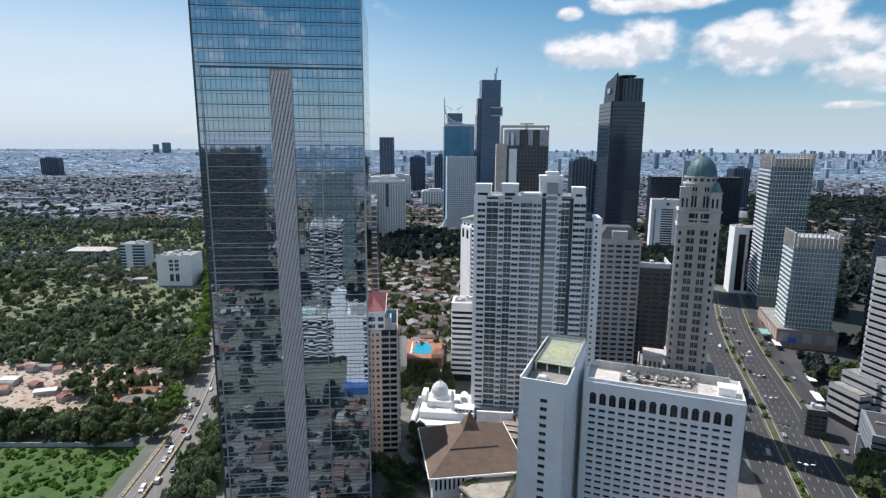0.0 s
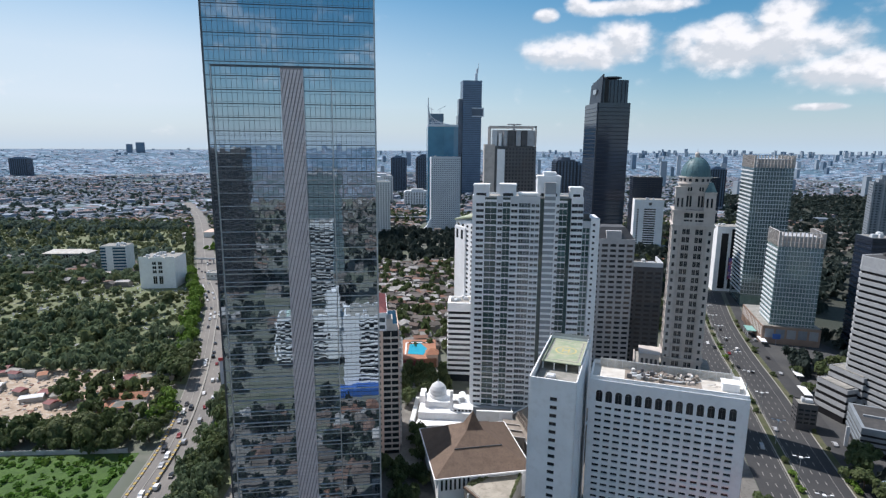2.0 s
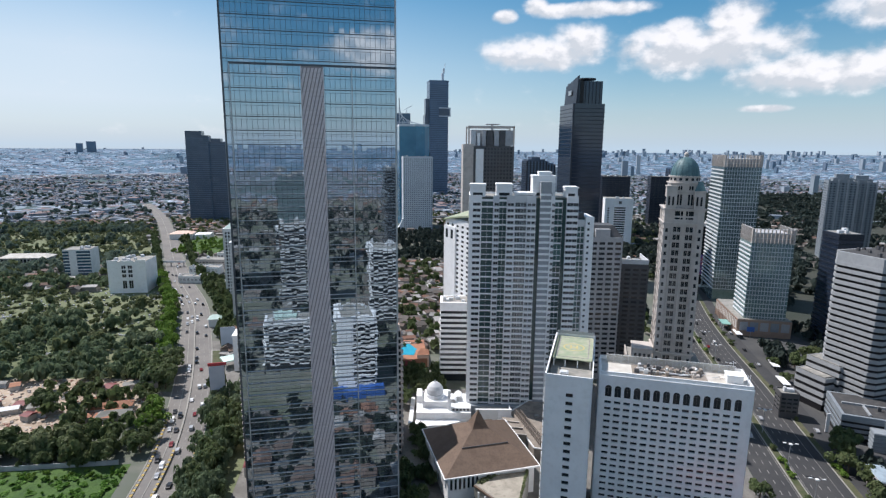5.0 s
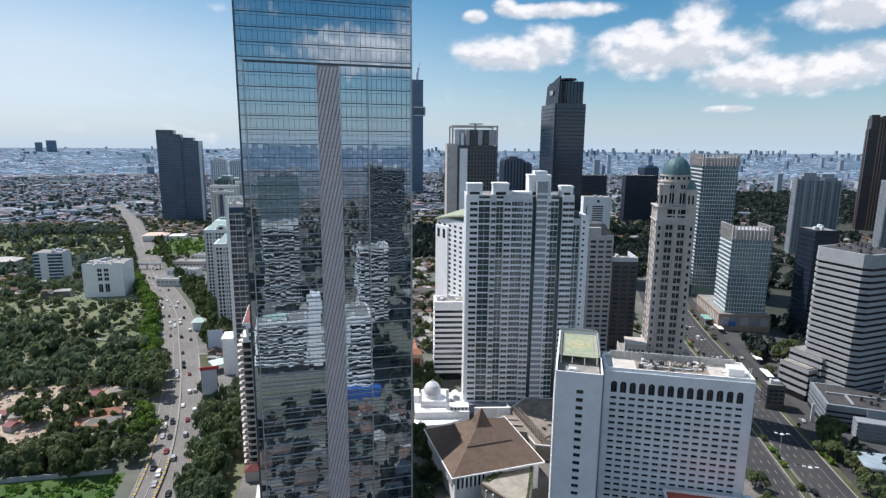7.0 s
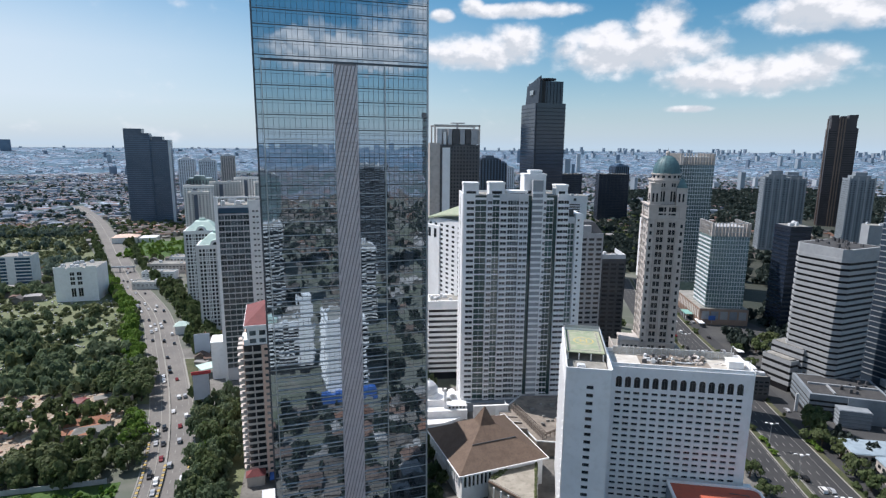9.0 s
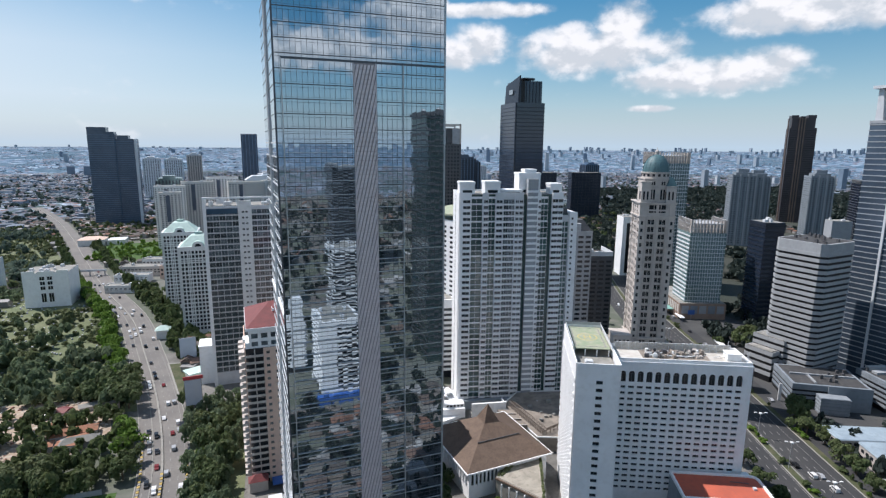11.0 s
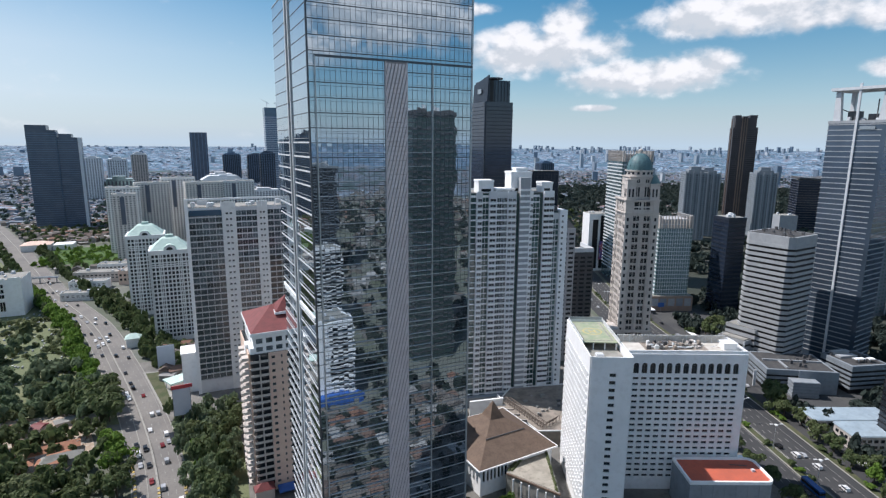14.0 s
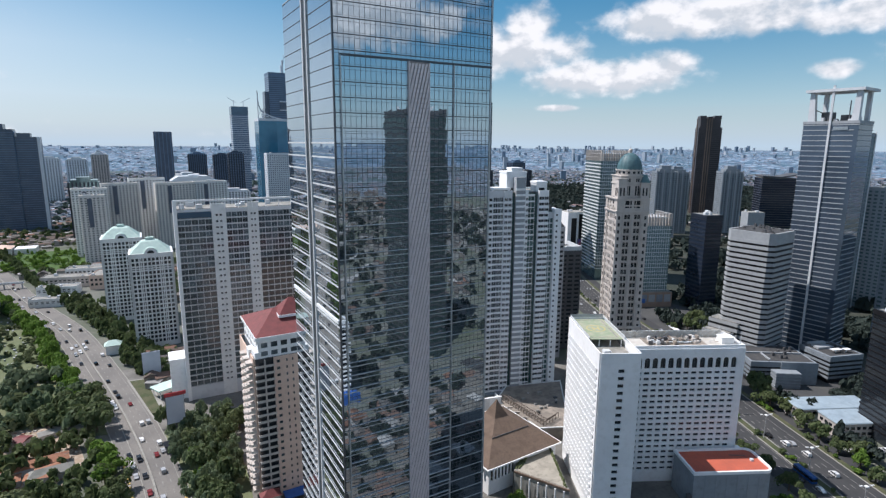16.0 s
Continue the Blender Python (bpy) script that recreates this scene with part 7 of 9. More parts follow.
    for k in range(40):
        q.box(-1.2, 47.2, -1.2, 45, 8 + k * 5.6, 9.8 + k * 5.6)
    part("slab", q, "hazed_render", t, kind="stuff")
    for x, dx in ((8, -18), (36, 20)):
        part("crane", Solid().beam((x, 10, 256), (x, 10, 274), 0.9).beam((x - dx * 0.4, 10, 268), (x + dx, 10, 282), 0.7), "hazed_render", t)
    # dark slender tower and the white grid hotel
    t = block("dark_slender_tower", "slender dark glass tower", -201, 1690, 4, 44, 40, 176, "hazed_dark_glazing", 0, clutter=0, category="tower")
    for i in range(5):
        part("rib", Solid().box(3 + i * 9, 5 + i * 9, -0.8, 0, 0, 177), "hazed_blue_glazing", t)
    t = thing("stepped_white_hotel", "white hotel with a dense window grid and sloping shoulders", "hotel", -145, 1005, 0, 8)
    part("core", Solid().box(0.5, 71.5, 0.3, 25, 0, 88), "hazed_dark_glazing", t)
    facade(t, pose(0, 0, 0), even(32, 13, 0.55), floors(4, 86, 24, 0.25, 0.75), "hazed_render", "hazed_dark_glazing", 32, 0, 88, 0.5, 30)
    facade(t, pose(40, 0, 0), even(32, 13, 0.55), floors(4, 80, 23, 0.25, 0.75), "hazed_render", "hazed_dark_glazing", 32, 0, 82, 0.5, 30)
    part("centre", Solid().box(32, 40, -2, 20, 0, 92).box(28, 44, 4, 18, 92, 97), "hazed_render", t)
    part("shoulder", Solid().loft([[(0, -0.5, 88), (32, -0.5, 88), (32, 25, 88), (0, 25, 88)], [(12, -0.5, 95), (32, -0.5, 95), (32, 25, 95), (12, 25, 95)]]), "hazed_render", t)
    part("shoulder", Solid().loft([[(40, -0.5, 82), (72, -0.5, 82), (72, 25, 82), (40, 25, 82)], [(40, -0.5, 95), (56, -0.5, 95), (56, 25, 95), (40, 25, 95)]]), "hazed_render", t)
    # dark twin slab by the avenue
    t = thing("twin_dark_slab", "two joined dark glass slabs with stepped tops", "office tower", -417, 1140, 0, 6)
    part("west_slab", Solid().box(0, 42, 0, 28, 0, 168).box(0, 30, 0, 28, 168, 176), "hazed_dark_glazing", t)
    part("east_slab", Solid().box(43, 77, 3, 30, 0, 156).box(46, 64, 3, 30, 156, 162), "hazed_dark_glazing", t)
    part("joint", Solid().box(42, 43, 2, 26, 0, 165), "hazed_blue_glazing", t)
    for k in range(42):
        part("floor_line", Solid().box(-0.4, 42.2, -0.4, 28, 6 + k * 3.8, 6.9 + k * 3.8), "hazed_blue_glazing", t)
        if k < 39:
            part("floor_line", Solid().box(43, 77.4, 2.6, 30, 6 + k * 3.8, 6.9 + k * 3.8), "hazed_blue_glazing", t)
    part("pale_edge", Solid().box(73, 77.6, 1.5, 2.6, 0, 156), "hazed_render", t)
    t = thing("low_white_hall", "low white hall at the foot of the dark slabs", "hall", -372, 905, 0, 4)
    part("wall", Solid().box(0, 34, 0, 24, 0, 9).box(36, 60, 4, 30, 0, 7), "offwhite", t)
    part("roof", Solid().hip(-1, 35, -1, 25, 9, 13, 16), "peach", t)
    # residential estate behind the twins
    for i, (x, y, w, H) in enumerate(((-256, 860, 40, 88), (-226, 890, 44, 92), (-196, 930, 46, 96), (-160, 880, 50, 92), (-112, 900, 46, 92), (-238, 800, 26, 84))):
        t = block("estate_tower", "cream residential slab with bay windows", x, y, 10, w, 22, H, "estate_cream" if i % 2 else "offwhite", int(w / 4.0), 28, 5, "glass_soft", fill=0.5, limit=8, clutter=4, group="cream estate slabs", category="residential tower")
        part("dark_bay", Solid().box(w * 0.3, w * 0.3 + 5, -1.4, -0.35, H * 0.55, H - 3), "hazed_dark_glazing", t)
    for x, y, w, d, H, m, ribs in ((-459, 1700, 41, 30, 104, "hazed_render", 7), (-395, 1650, 43, 34, 103, "hazed_render", 8), (-362, 1800, 38, 38, 113, "cream", 6), (-282, 1000, 40, 30, 88, "glass_green", 8), (-121, 1900, 50, 36, 112, "hazed_blue_glazing", 9), (-40, 2200, 60, 40, 104, "hazed_dark_glazing", 8),
                                   (60, 1500, 30, 24, 134, "hazed_dark_glazing", 5), (-28, 1500, 34, 26, 122, "hazed_dark_glazing", 6), (120, 980, 30, 26, 122, "hazed_dark_glazing", 6), (235, 1020, 38, 30, 124, "hazed_dark_glazing", 6), (300, 1190, 42, 30, 113, "hazed_blue_glazing", 6), (420, 1500, 50, 36, 90, "hazed_render", 8),
                                   (700, 1350, 40, 30, 99, "hazed_blue_glazing", 6), (-1790, 2450, 66, 50, 88, "hazed_blue_glazing", 8), (-150, 1480, 55, 36, 70, "offwhite", 9), (-60, 1420, 70, 30, 34, "offwhite", 10), (-210, 1560, 60, 40, 40, "hazed_render", 8)):
        glassy = "glazing" in m or "glass" in m
        t = thing("distant_tower", "distant glass office tower" if glassy else "distant pale tower block with rows of windows", "tower", x, y, 0, 6)
        part("body", Solid().box(0, w, 0, d, 0, H), m if glassy else "glass_soft", t)
        q, step = Solid(), w / ribs
        for i in range(ribs + 1):
            q.box(i * step - step * 0.24, i * step + step * 0.24, -0.6, 0, 0, H + 0.6)
        for i in range(int(d / step) + 1):
            q.box(-0.6, 0, i * step - step * 0.24, i * step + step * 0.24, 0, H + 0.6).box(w, w + 0.6, i * step - step * 0.24, i * step + step * 0.24, 0, H + 0.6)
        part("rib", q, "navy" if glassy else m, t, kind="stuff")
        q = Solid()
        for k in range(int(H / 4.2)):
            q.box(-0.4, w + 0.4, -0.4, d, 4 + k * 4.2, 5.6 + k * 4.2)
        part("floor_line", q, ("hazed_dark_glazing" if m == "hazed_blue_glazing" else "hazed_blue_glazing" if m == "hazed_dark_glazing" else m), t, kind="stuff")
        part("crown", Solid().box(2, w - 2, 2, d - 2, H, H + 4).box(w * 0.25, w * 0.7, 4, d - 6, H + 4, H + 8), "palegrey" if not glassy else m, t)
    # nearer low blocks west of the avenue
    t = block("white_block", "white cubic block with paired dark windows", -308, 572, 3, 36, 32, 32, "white", 0, clutter=10, category="building")
    for u in (13.5, 19.5):
        for z0, z1 in ((5, 13), (16.5, 19.5), (21, 24), (25.5, 28.5)):
            part("window", Solid().box(u, u + 1.6, -0.3, -0.02, z0, z1), "glass_dark", t)
            part("window", Solid().box(u + 2.0, u + 3.6, -0.3, -0.02, z0, z1), "glass_dark", t)
    part("parapet_notch", Solid().box(0, 10, -0.2, 0.4, 32, 34).box(12, 25, -0.2, 0.4, 32, 33.5).box(27, 36, -0.2, 0.4, 32, 34), "white", t)
    t = block("blue_block", "pale block with blue glazed corners", -389, 645, 3, 28, 22, 32, "offwhite", 0, clutter=4)
    for k in range(8):
        part("window_band", Solid().box(14, 28.2, -0.3, 0, 3 + k * 3.6, 5.4 + k * 3.6), "glass_blue", t)
        part("window_band", Solid().box(-0.2, 6, -0.3, 0, 3 + k * 3.6, 5.4 + k * 3.6), "glass_blue", t)
    t = thing("long_hall", "long low hall with a pale roof", "hall", -505, 720, 0, 2)
    part("wall", Solid().box(0, 54, 0, 20, 0, 9), "grey", t)
    part("roof", Solid().hip(-2, 56, -2, 22, 9, 13, 40), "dust_roof", t)
    for i in range(12):
        part("window", Solid().box(1.5 + i * 4.3, 4.3 + i * 4.3, -0.1, -0.01, 3, 7), "glass_dark", t)
    for x, y, w, d, h, m in ((-262, 690, 52, 18, 10, "cream"), (-258, 655, 34, 14, 8, "white"), (-215, 665, 24, 30, 14, "peach"), (-255, 612, 30, 12, 7, "offwhite"), (-245, 720, 60, 16, 12, "offwhite")):
        t = block("low_block", "low pale commercial block beside the avenue", x, y, -8, w, d, h, m, int(w / 4), 2, 4, fill=0.6, limit=14, clutter=3, sides=("front", "left"))


far_landmarks()


# ---- what the mirror tower reflects: neighbours behind the drone ----
def reflected():
    t = banded("balcony_hotel", "white hotel with wavy balcony bands and a blue foot", -29, 2, 3, 23, 27, 47, 14, "glass_dark", "white", 0.32, 0.9, "hotel", 0.4, 0, 6, joined=True)
    part("blue_canopy", Solid().box(-4, 27, 27, 33, 0, 5), "bluetarp", t, "bright blue canopy at the foot")
    part("white_end", Solid().box(-0.9, 9, 27.1, 27.9, 5, 48), "white", t)
    t = banded("long_balcony_block", "long white block of wavy balcony floors", -72, -34, 4, 42, 15, 34, 10, "glass_dark", "white", 0.3, 1.0, "apartment block", 0.4, 0, 6, joined=True)
    part("green_roof", Solid().box(6, 20, 4, 12, 35, 37), "palegreen", t)
    part("white_end", Solid().box(33, 42.2, 14.9, 15.4, 4, 52).box(36, 42, 6, 14.9, 35, 52), "white", t, "white stair tower")
    banded("white_office", "white office tower behind the hotels", 12, -118, 3, 24, 24, 66, 18, "glass", "white", 0.3, 0.4, "office tower", 0.4, 0, 5, joined=True)
    banded("white_office", "white office tower further back", -60, -180, 3, 30, 24, 80, 20, "glass", "offwhite", 0.3, 0.4, "office tower", 0.4, 0, 5, joined=True)
    banded("green_glass_slab", "dark green glass tower beside the drone's way", 52, -30, 6, 30, 34, 170, 42, "glass_teal_dark", "darkgrey", 0.25, 0.3, "skyscraper", 0.5, 0, 5, joined=True)
    banded("dark_slab", "dark office slab", -170, -260, 3, 60, 30, 142, 40, "glass_dark", "darkgrey", 0.3, 0.3, "office tower", 0.5, 0, 5, joined=True)
    banded("dark_slab", "grey-green office slab with fine floors", -60, -330, 3, 46, 30, 118, 34, "glass_green", "slate", 0.2, 0.3, "office tower", 0.5, 0, 5, joined=True)
    banded("dark_slab", "slate grey office slab", 60, -300, 3, 40, 30, 126, 36, "glass_dark", "slate", 0.25, 0.3, "office tower", 0.5, 0, 5, joined=True)
    banded("dark_slab", "dark office slab beyond the park", -260, -420, 3, 44, 30, 185, 40, "glass_dark", "darkgrey", 0.3, 0.3, "office tower", 0.5, 0, 5, joined=True)


reflected()


# ---- houses and far districts ----
def inside(poly, x, y):
    n, hit = len(poly), False
    for i in range(n):
        (ax, ay), (bx, by) = poly[i], poly[(i + 1) % n]
        if (ay > y) != (by > y) and x < (bx - ax) * (y - ay) / (by - ay) + ax:
            hit = not hit
    return hit


GRAVES = [(-150, 330), (-178, 392), (-232, 540), (-300, 680), (-470, 1060), (-1050, 1060), (-700, 700), (-330, 352)]
# plans kept clear of houses and trees: x0, x1, y0, y1
CLEAR = [(-130, 75, 100, 330), (-30, 175, 150, 380), (85, 180, 255, 390), (165, 250, 580, 660), (40, 120, 575, 640), (245, 345, 390, 580), (195, 320, 195, 310), (270, 330, 225, 300), (-135, -40, 335, 385),
         (-190, -120, 450, 575), (-320, -255, 560, 615), (-405, -350, 635, 680), (-425, -335, 1130, 1175), (-15, 70, 975, 1085), (-125, 120, 705, 962), (-150, -65, 995, 1040), (-265, -60, 790, 960), (-375, -228, 770, 945), (290, 345, 555, 590), (295, 345, 785, 835),
         (330, 385, 895, 940), (480, 560, 1020, 1075), (300, 335, 360, 400), (-510, -445, 715, 745), (-300, -180, 600, 745), (560, 790, 650, 760), (820, 960, 650, 960)]
_ae = [Vector(p) for p in AVENUE[::3]]
_be = [Vector(p) for p in BOULEVARD[::3]]


def free(x, y, pad=0.0):
    for a, b, c, d in CLEAR:
        if a - pad < x < b + pad and c - pad < y < d + pad:
            return False
    v = Vector((x, y))
    if abs(x) < 900 and y < 1500:
        if min((v - p).length_squared for p in _ae) < (14 + pad) ** 2 or min((v - p).length_squared for p in _be) < (33 + pad) ** 2:
            return False
    return True


def houses(name, label, spots, wall_mat, roof_mat):
    """Many small houses in one mesh: a box of walls and a gabled or flat roof each."""
    v, f, m = [], [], []
    for x, y, z, w, d, h, rise, turn in spots:
        c, s = math.cos(turn), math.sin(turn)
        i = len(v)
        for px, py, pz in ((-w, -d, 0), (w, -d, 0), (w, d, 0), (-w, d, 0), (-w, -d, h), (w, -d, h), (w, d, h), (-w, d, h)):
            v.append((x + px * c - py * s, y + px * s + py * c, z + pz))
        f += [(i, i + 1, i + 5, i + 4), (i + 1, i + 2, i + 6, i + 5), (i + 2, i + 3, i + 7, i + 6), (i + 3, i, i + 4, i + 7)]
        m += [0] * 4
        j = len(v)
        o = 0.5
        for px, py, pz in ((-w - o, -d - o, h), (w + o, -d - o, h), (w + o, d + o, h), (-w - o, d + o, h), (-w - o * 0.5, 0, h + rise), (w + o * 0.5, 0, h + rise)):
            v.append((x + px * c - py * s, y + px * s + py * c, z + pz))
        f += [(j, j + 1, j + 5, j + 4), (j + 2, j + 3, j + 4, j + 5), (j + 1, j + 2, j + 5, j + 5), (j + 3, j, j + 4, j + 4)]
        m += [1] * 4
    fixed = [q if q[2] != q[3] else (q[0], q[1], q[2]) for q in f]
    me = bpy.data.meshes.new(name)
    me.from_pydata(v, [], fixed)
    me.materials.append(M[wall_mat]), me.materials.append(M[roof_mat])
    me.polygons.foreach_set("material_index", m)
    me.update()
    tagged(new(name, me), label, "houses", kind="stuff")


def spread_houses():
    r = random.Random(21)
    near, far, veryfar = [], [], []
    tries = 0
    while len(near) < 3900 and tries < 50000:
        tries += 1
        a, d = r.uniform(-0.75, 0.95), r.uniform(330, 1300) ** 1.0
        x, y = d * math.sin(a), d * math.cos(a)
        if inside(GRAVES, x, y) or not free(x, y, 4) or (x < -150 and y < 620):
            continue
        if x > 120 and y < 640 or x > 330 and y < 1000 and r.random() < 0.75:
            continue
        near.append((x, y, 0, r.uniform(2.6, 6), r.uniform(2.6, 5), r.uniform(2.8, 6.2), r.uniform(0.2, 2.6), r.choice([0.1, 1.67, 0.3, -0.3]) + r.gauss(0, 0.08)))
    while len(far) < 19000:
        a, d = r.uniform(-0.85, 1.22), 1150 + 1750 * r.random() ** 0.8
        x, y = d * math.sin(a), d * math.cos(a)
        if inside(GRAVES, x, y) or not free(x, y, 4) or noise.noise(Vector((x * 0.004, y * 0.004, 7.7))) > 0.28 or a > 0.42 and d < 2100 and r.random() < 0.85:
            continue
        k = r.random()
        far.append((x, y, ground_height(x, y) - 1, r.uniform(2.6, 5.6) * (1 + 1.8 * (k > 0.965)), r.uniform(2.6, 4.8) * (1 + 1.5 * (k > 0.965)), r.uniform(2.2, 4.6) + 5 * (k > 0.965), r.uniform(0.2, 1.8), r.choice([0.1, 1.67, 0.5, -0.4]) + r.gauss(0, 0.1)))
    while len(veryfar) < 13500:
        a, d = r.uniform(-0.85, 1.22), 2800 + 2080 * r.random() ** 0.85
        x, y = d * math.sin(a), d * math.cos(a)
        k, s = r.random(), 1.0 - 0.45 * (d - 2800) / 2080
        if noise.noise(Vector((x * 0.003, y * 0.003, 2.2))) > 0.34:
            continue
        veryfar.append((x, y, ground_height(x, y) - 2, s * r.uniform(3, 7) * (1 + (k > 0.96)), s * r.uniform(2.6, 6) * (1 + (k > 0.96)), s * (r.uniform(2.4, 5) + 6 * (k > 0.975)), s * r.uniform(0.3, 2), r.choice([0.1, 1.67, 0.5, -0.4]) + r.gauss(0, 0.1)))
    behind = []
    while len(behind) < 1500:
        x, y = r.uniform(-900, 700), r.uniform(-1300, 90)
        if abs(x + 10) < 110 and y > -60 or not free(x, y, 4):
            continue
        behind.append((x, y, 0, r.uniform(4, 9), r.uniform(4, 8), r.uniform(4, 10), r.uniform(0.2, 2.6), r.uniform(-0.3, 0.3)))
    behind += [(r.uniform(-98, 70), r.uniform(44, 156), 0, r.uniform(2.5, 5.5), r.uniform(2.5, 5), r.uniform(3, 6), r.uniform(0.2, 2.4), r.choice([0.1, 1.67]) + r.gauss(0, 0.1)) for _ in range(90)]
    houses("south_house_quarter", "low houses behind the drone's way", behind, "houses", "roofs")
    hamlet = []
    while len(hamlet) < 110:
        x, y = r.uniform(-640, -280), r.uniform(575, 735)
        if inside(GRAVES, x, y) and free(x, y, 5) and (x + 300) * -0.5 + 545 < y:
            hamlet.append((x, y, 0, r.uniform(3.5, 9), r.uniform(3, 6), r.uniform(3, 6), r.uniform(0.6, 2.6), r.choice([0.1, 1.67, 0.3]) + r.gauss(0, 0.08)))
    houses("hamlet", "small tiled houses among the trees of the burial ground", hamlet, "houses", "roofs")
    houses("house_quarter", "dense quarter of small tiled houses among trees", near, "houses", "roofs")
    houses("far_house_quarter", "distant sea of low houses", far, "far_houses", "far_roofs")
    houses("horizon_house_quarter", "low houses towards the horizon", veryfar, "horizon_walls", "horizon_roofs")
    towers = []
    while len(towers) < 90:
        a, d = r.uniform(-0.8, 1.05), 2000 + 2850 * r.random() ** 0.7
        x, y = d * math.sin(a), d * math.cos(a)
        if not free(x, y, 20) or (a < -0.1 and r.random() < 0.9):
            continue
        h = r.uniform(18, 55) if r.random() < 0.72 else r.uniform(50, 105)
        if ground_height(x, y) > 60:
            h = min(h, 30)
        towers.append((x, y, ground_height(x, y) - 2, r.uniform(6, 13), r.uniform(6, 10), h, 0.3, r.uniform(-0.4, 0.4)))
    towers += [(-1925, 3845, 96, 26, 20, 72, 0.3, 0.4), (-1985, 3820, 96, 18, 18, 60, 0.3, 0.4), (-1180, 3300, 50, 9, 9, 40, 0.3, 0.1), (-900, 2700, 6, 16, 9, 44, 0.3, 0.2), (-985, 2760, 8, 14, 9, 40, 0.3, 0.2)]
    for _ in range(170):
        a, d = r.choice([r.gauss(0.44, 0.07), r.gauss(0.66, 0.05), r.gauss(0.86, 0.08), r.gauss(0.12, 0.1), r.gauss(-0.2, 0.12)]), r.uniform(3900, 4850)
        x, y = d * math.sin(a), d * math.cos(a)
        towers.append((x, y, ground_height(x, y) - 2, r.uniform(5, 11), r.uniform(5, 9), r.uniform(14, 40) * (0.6 if a < 0 else 1), 0.3, r.uniform(-0.4, 0.4)))
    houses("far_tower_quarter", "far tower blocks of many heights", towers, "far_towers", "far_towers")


spread_houses()


# ---- trees ----
def crown_model(seed, lumps=7, cards=95, card=0.34):
    """Points and quads of one crown of unit size: leafy cards round several lumps, denser outside."""
    r = np.random.RandomState(seed)
    centres = np.column_stack([r.normal(0, 0.36, lumps), r.normal(0, 0.36, lumps), r.uniform(0.35, 0.95, lumps)])
    sizes = r.uniform(0.3, 0.52, lumps)
    v, q = [], []
    for i in range(cards):
        k = r.randint(lumps)
        d = r.normal(size=3)
        d /= np.linalg.norm(d)
        d[2] = abs(d[2]) * 0.95 if r.rand() < 0.8 else d[2]
        c = centres[k] + d * sizes[k] * r.uniform(0.72, 1.05) * np.array([1, 1, 0.8])
        n = d + r.normal(0, 0.3, 3) + np.array([0, 0, 0.15])
        n /= np.linalg.norm(n)
        a = np.cross(n, r.normal(size=3))
        a /= np.linalg.norm(a)
        b = np.cross(n, a)
        s = card * r.uniform(0.55, 1.25)
        i0 = len(v)
        bend = n * s * 0.25
        v += [c - a * s - b * s * 0.7 - bend, c + a * s * 0.8 - b * s - bend * 0.4, c + a * s + b * s * 0.7 + bend * 0.3, c - a * s * 0.7 + b * s]
        q.append([i0, i0 + 1, i0 + 2, i0 + 3])
    return np.array(v), np.array(q)


CROWNS = [crown_model(100 + k) for k in range(8)]
SMALL = [crown_model(200 + k, 5, 46, 0.36) for k in range(8)]
BUSHY = [crown_model(220 + k, 7, 92, 0.25) for k in range(8)]
FINE = [crown_model(260 + k, 10, 400, 0.118) for k in range(8)]
LOW = [crown_model(280 + k, 4, 26, 0.44) for k in range(6)]
TINY = [crown_model(240 + k, 4, 20, 0.5) for k in range(6)]


def wood(name, label, spots, mat, models=CROWNS):
    """Many tree crowns in one mesh. spots: x, y, z, radius, height of the crown."""
    vs, qs, n = [], [], 0
    r = np.random.RandomState(5)
    for x, y, z, rad, h in spots:
        v, q = models[r.randint(len(models))]
        a = r.uniform(0, 6.28)
        c, s = math.cos(a), math.sin(a)
        p = np.column_stack([(v[:, 0] * c - v[:, 1] * s) * rad + x, (v[:, 0] * s + v[:, 1] * c) * rad + y, v[:, 2] * h + z])
        vs.append(p), qs.append(q + n)
        n += len(p)
    ob = new(name, mesh_np(name, np.concatenate(vs), np.concatenate(qs), [mat]))
    return tagged(ob, label, "trees", kind="stuff")


def tree(label, x, y, height, spread, mat, model, group=""):
    t = thing("tree", label, "tree", x, y, 0, (x * 37 + y * 11) % 360, group)
    r = random.Random(int(x * 13 + y * 7))
    s = Solid()
    k = 7
    ring = lambda z, rad, ox=0, oy=0: [(ox + rad * math.cos(2 * math.pi * i / k), oy + rad * math.sin(2 * math.pi * i / k), z) for i in range(k)]
    lean = (r.uniform(-0.3, 0.3), r.uniform(-0.3, 0.3))
    s.loft([ring(0, 0.45), ring(height * 0.2, 0.32, *lean), ring(height * 0.5, 0.22, lean[0] * 2, lean[1] * 2)])
    trunk = part("trunk", s, "bark", t)
    for i in range(2):
        a = i * 2.6 + r.uniform(0, 1)
        part("limb", Solid().beam((lean[0] * 1.5, lean[1] * 1.5, height * 0.36), (spread * 0.55 * math.cos(a), spread * 0.55 * math.sin(a), height * 0.68), 0.14, n=5), "bark", trunk)
    part("crown", tree_mesh(model, spread, height, mat), None, t)
    return t


_tree_meshes = {}


def tree_mesh(model, spread, height, mat):
    key = (model, round(spread), round(height), mat)
    if key not in _tree_meshes:
        v, q = LEAFY[model]
        p = v * np.array([round(spread), round(spread), round(height) * 0.72]) + np.array([0, 0, round(height) * 0.16])
        _tree_meshes[key] = mesh_np("crown", p, q, [mat])
    return _tree_meshes[key]


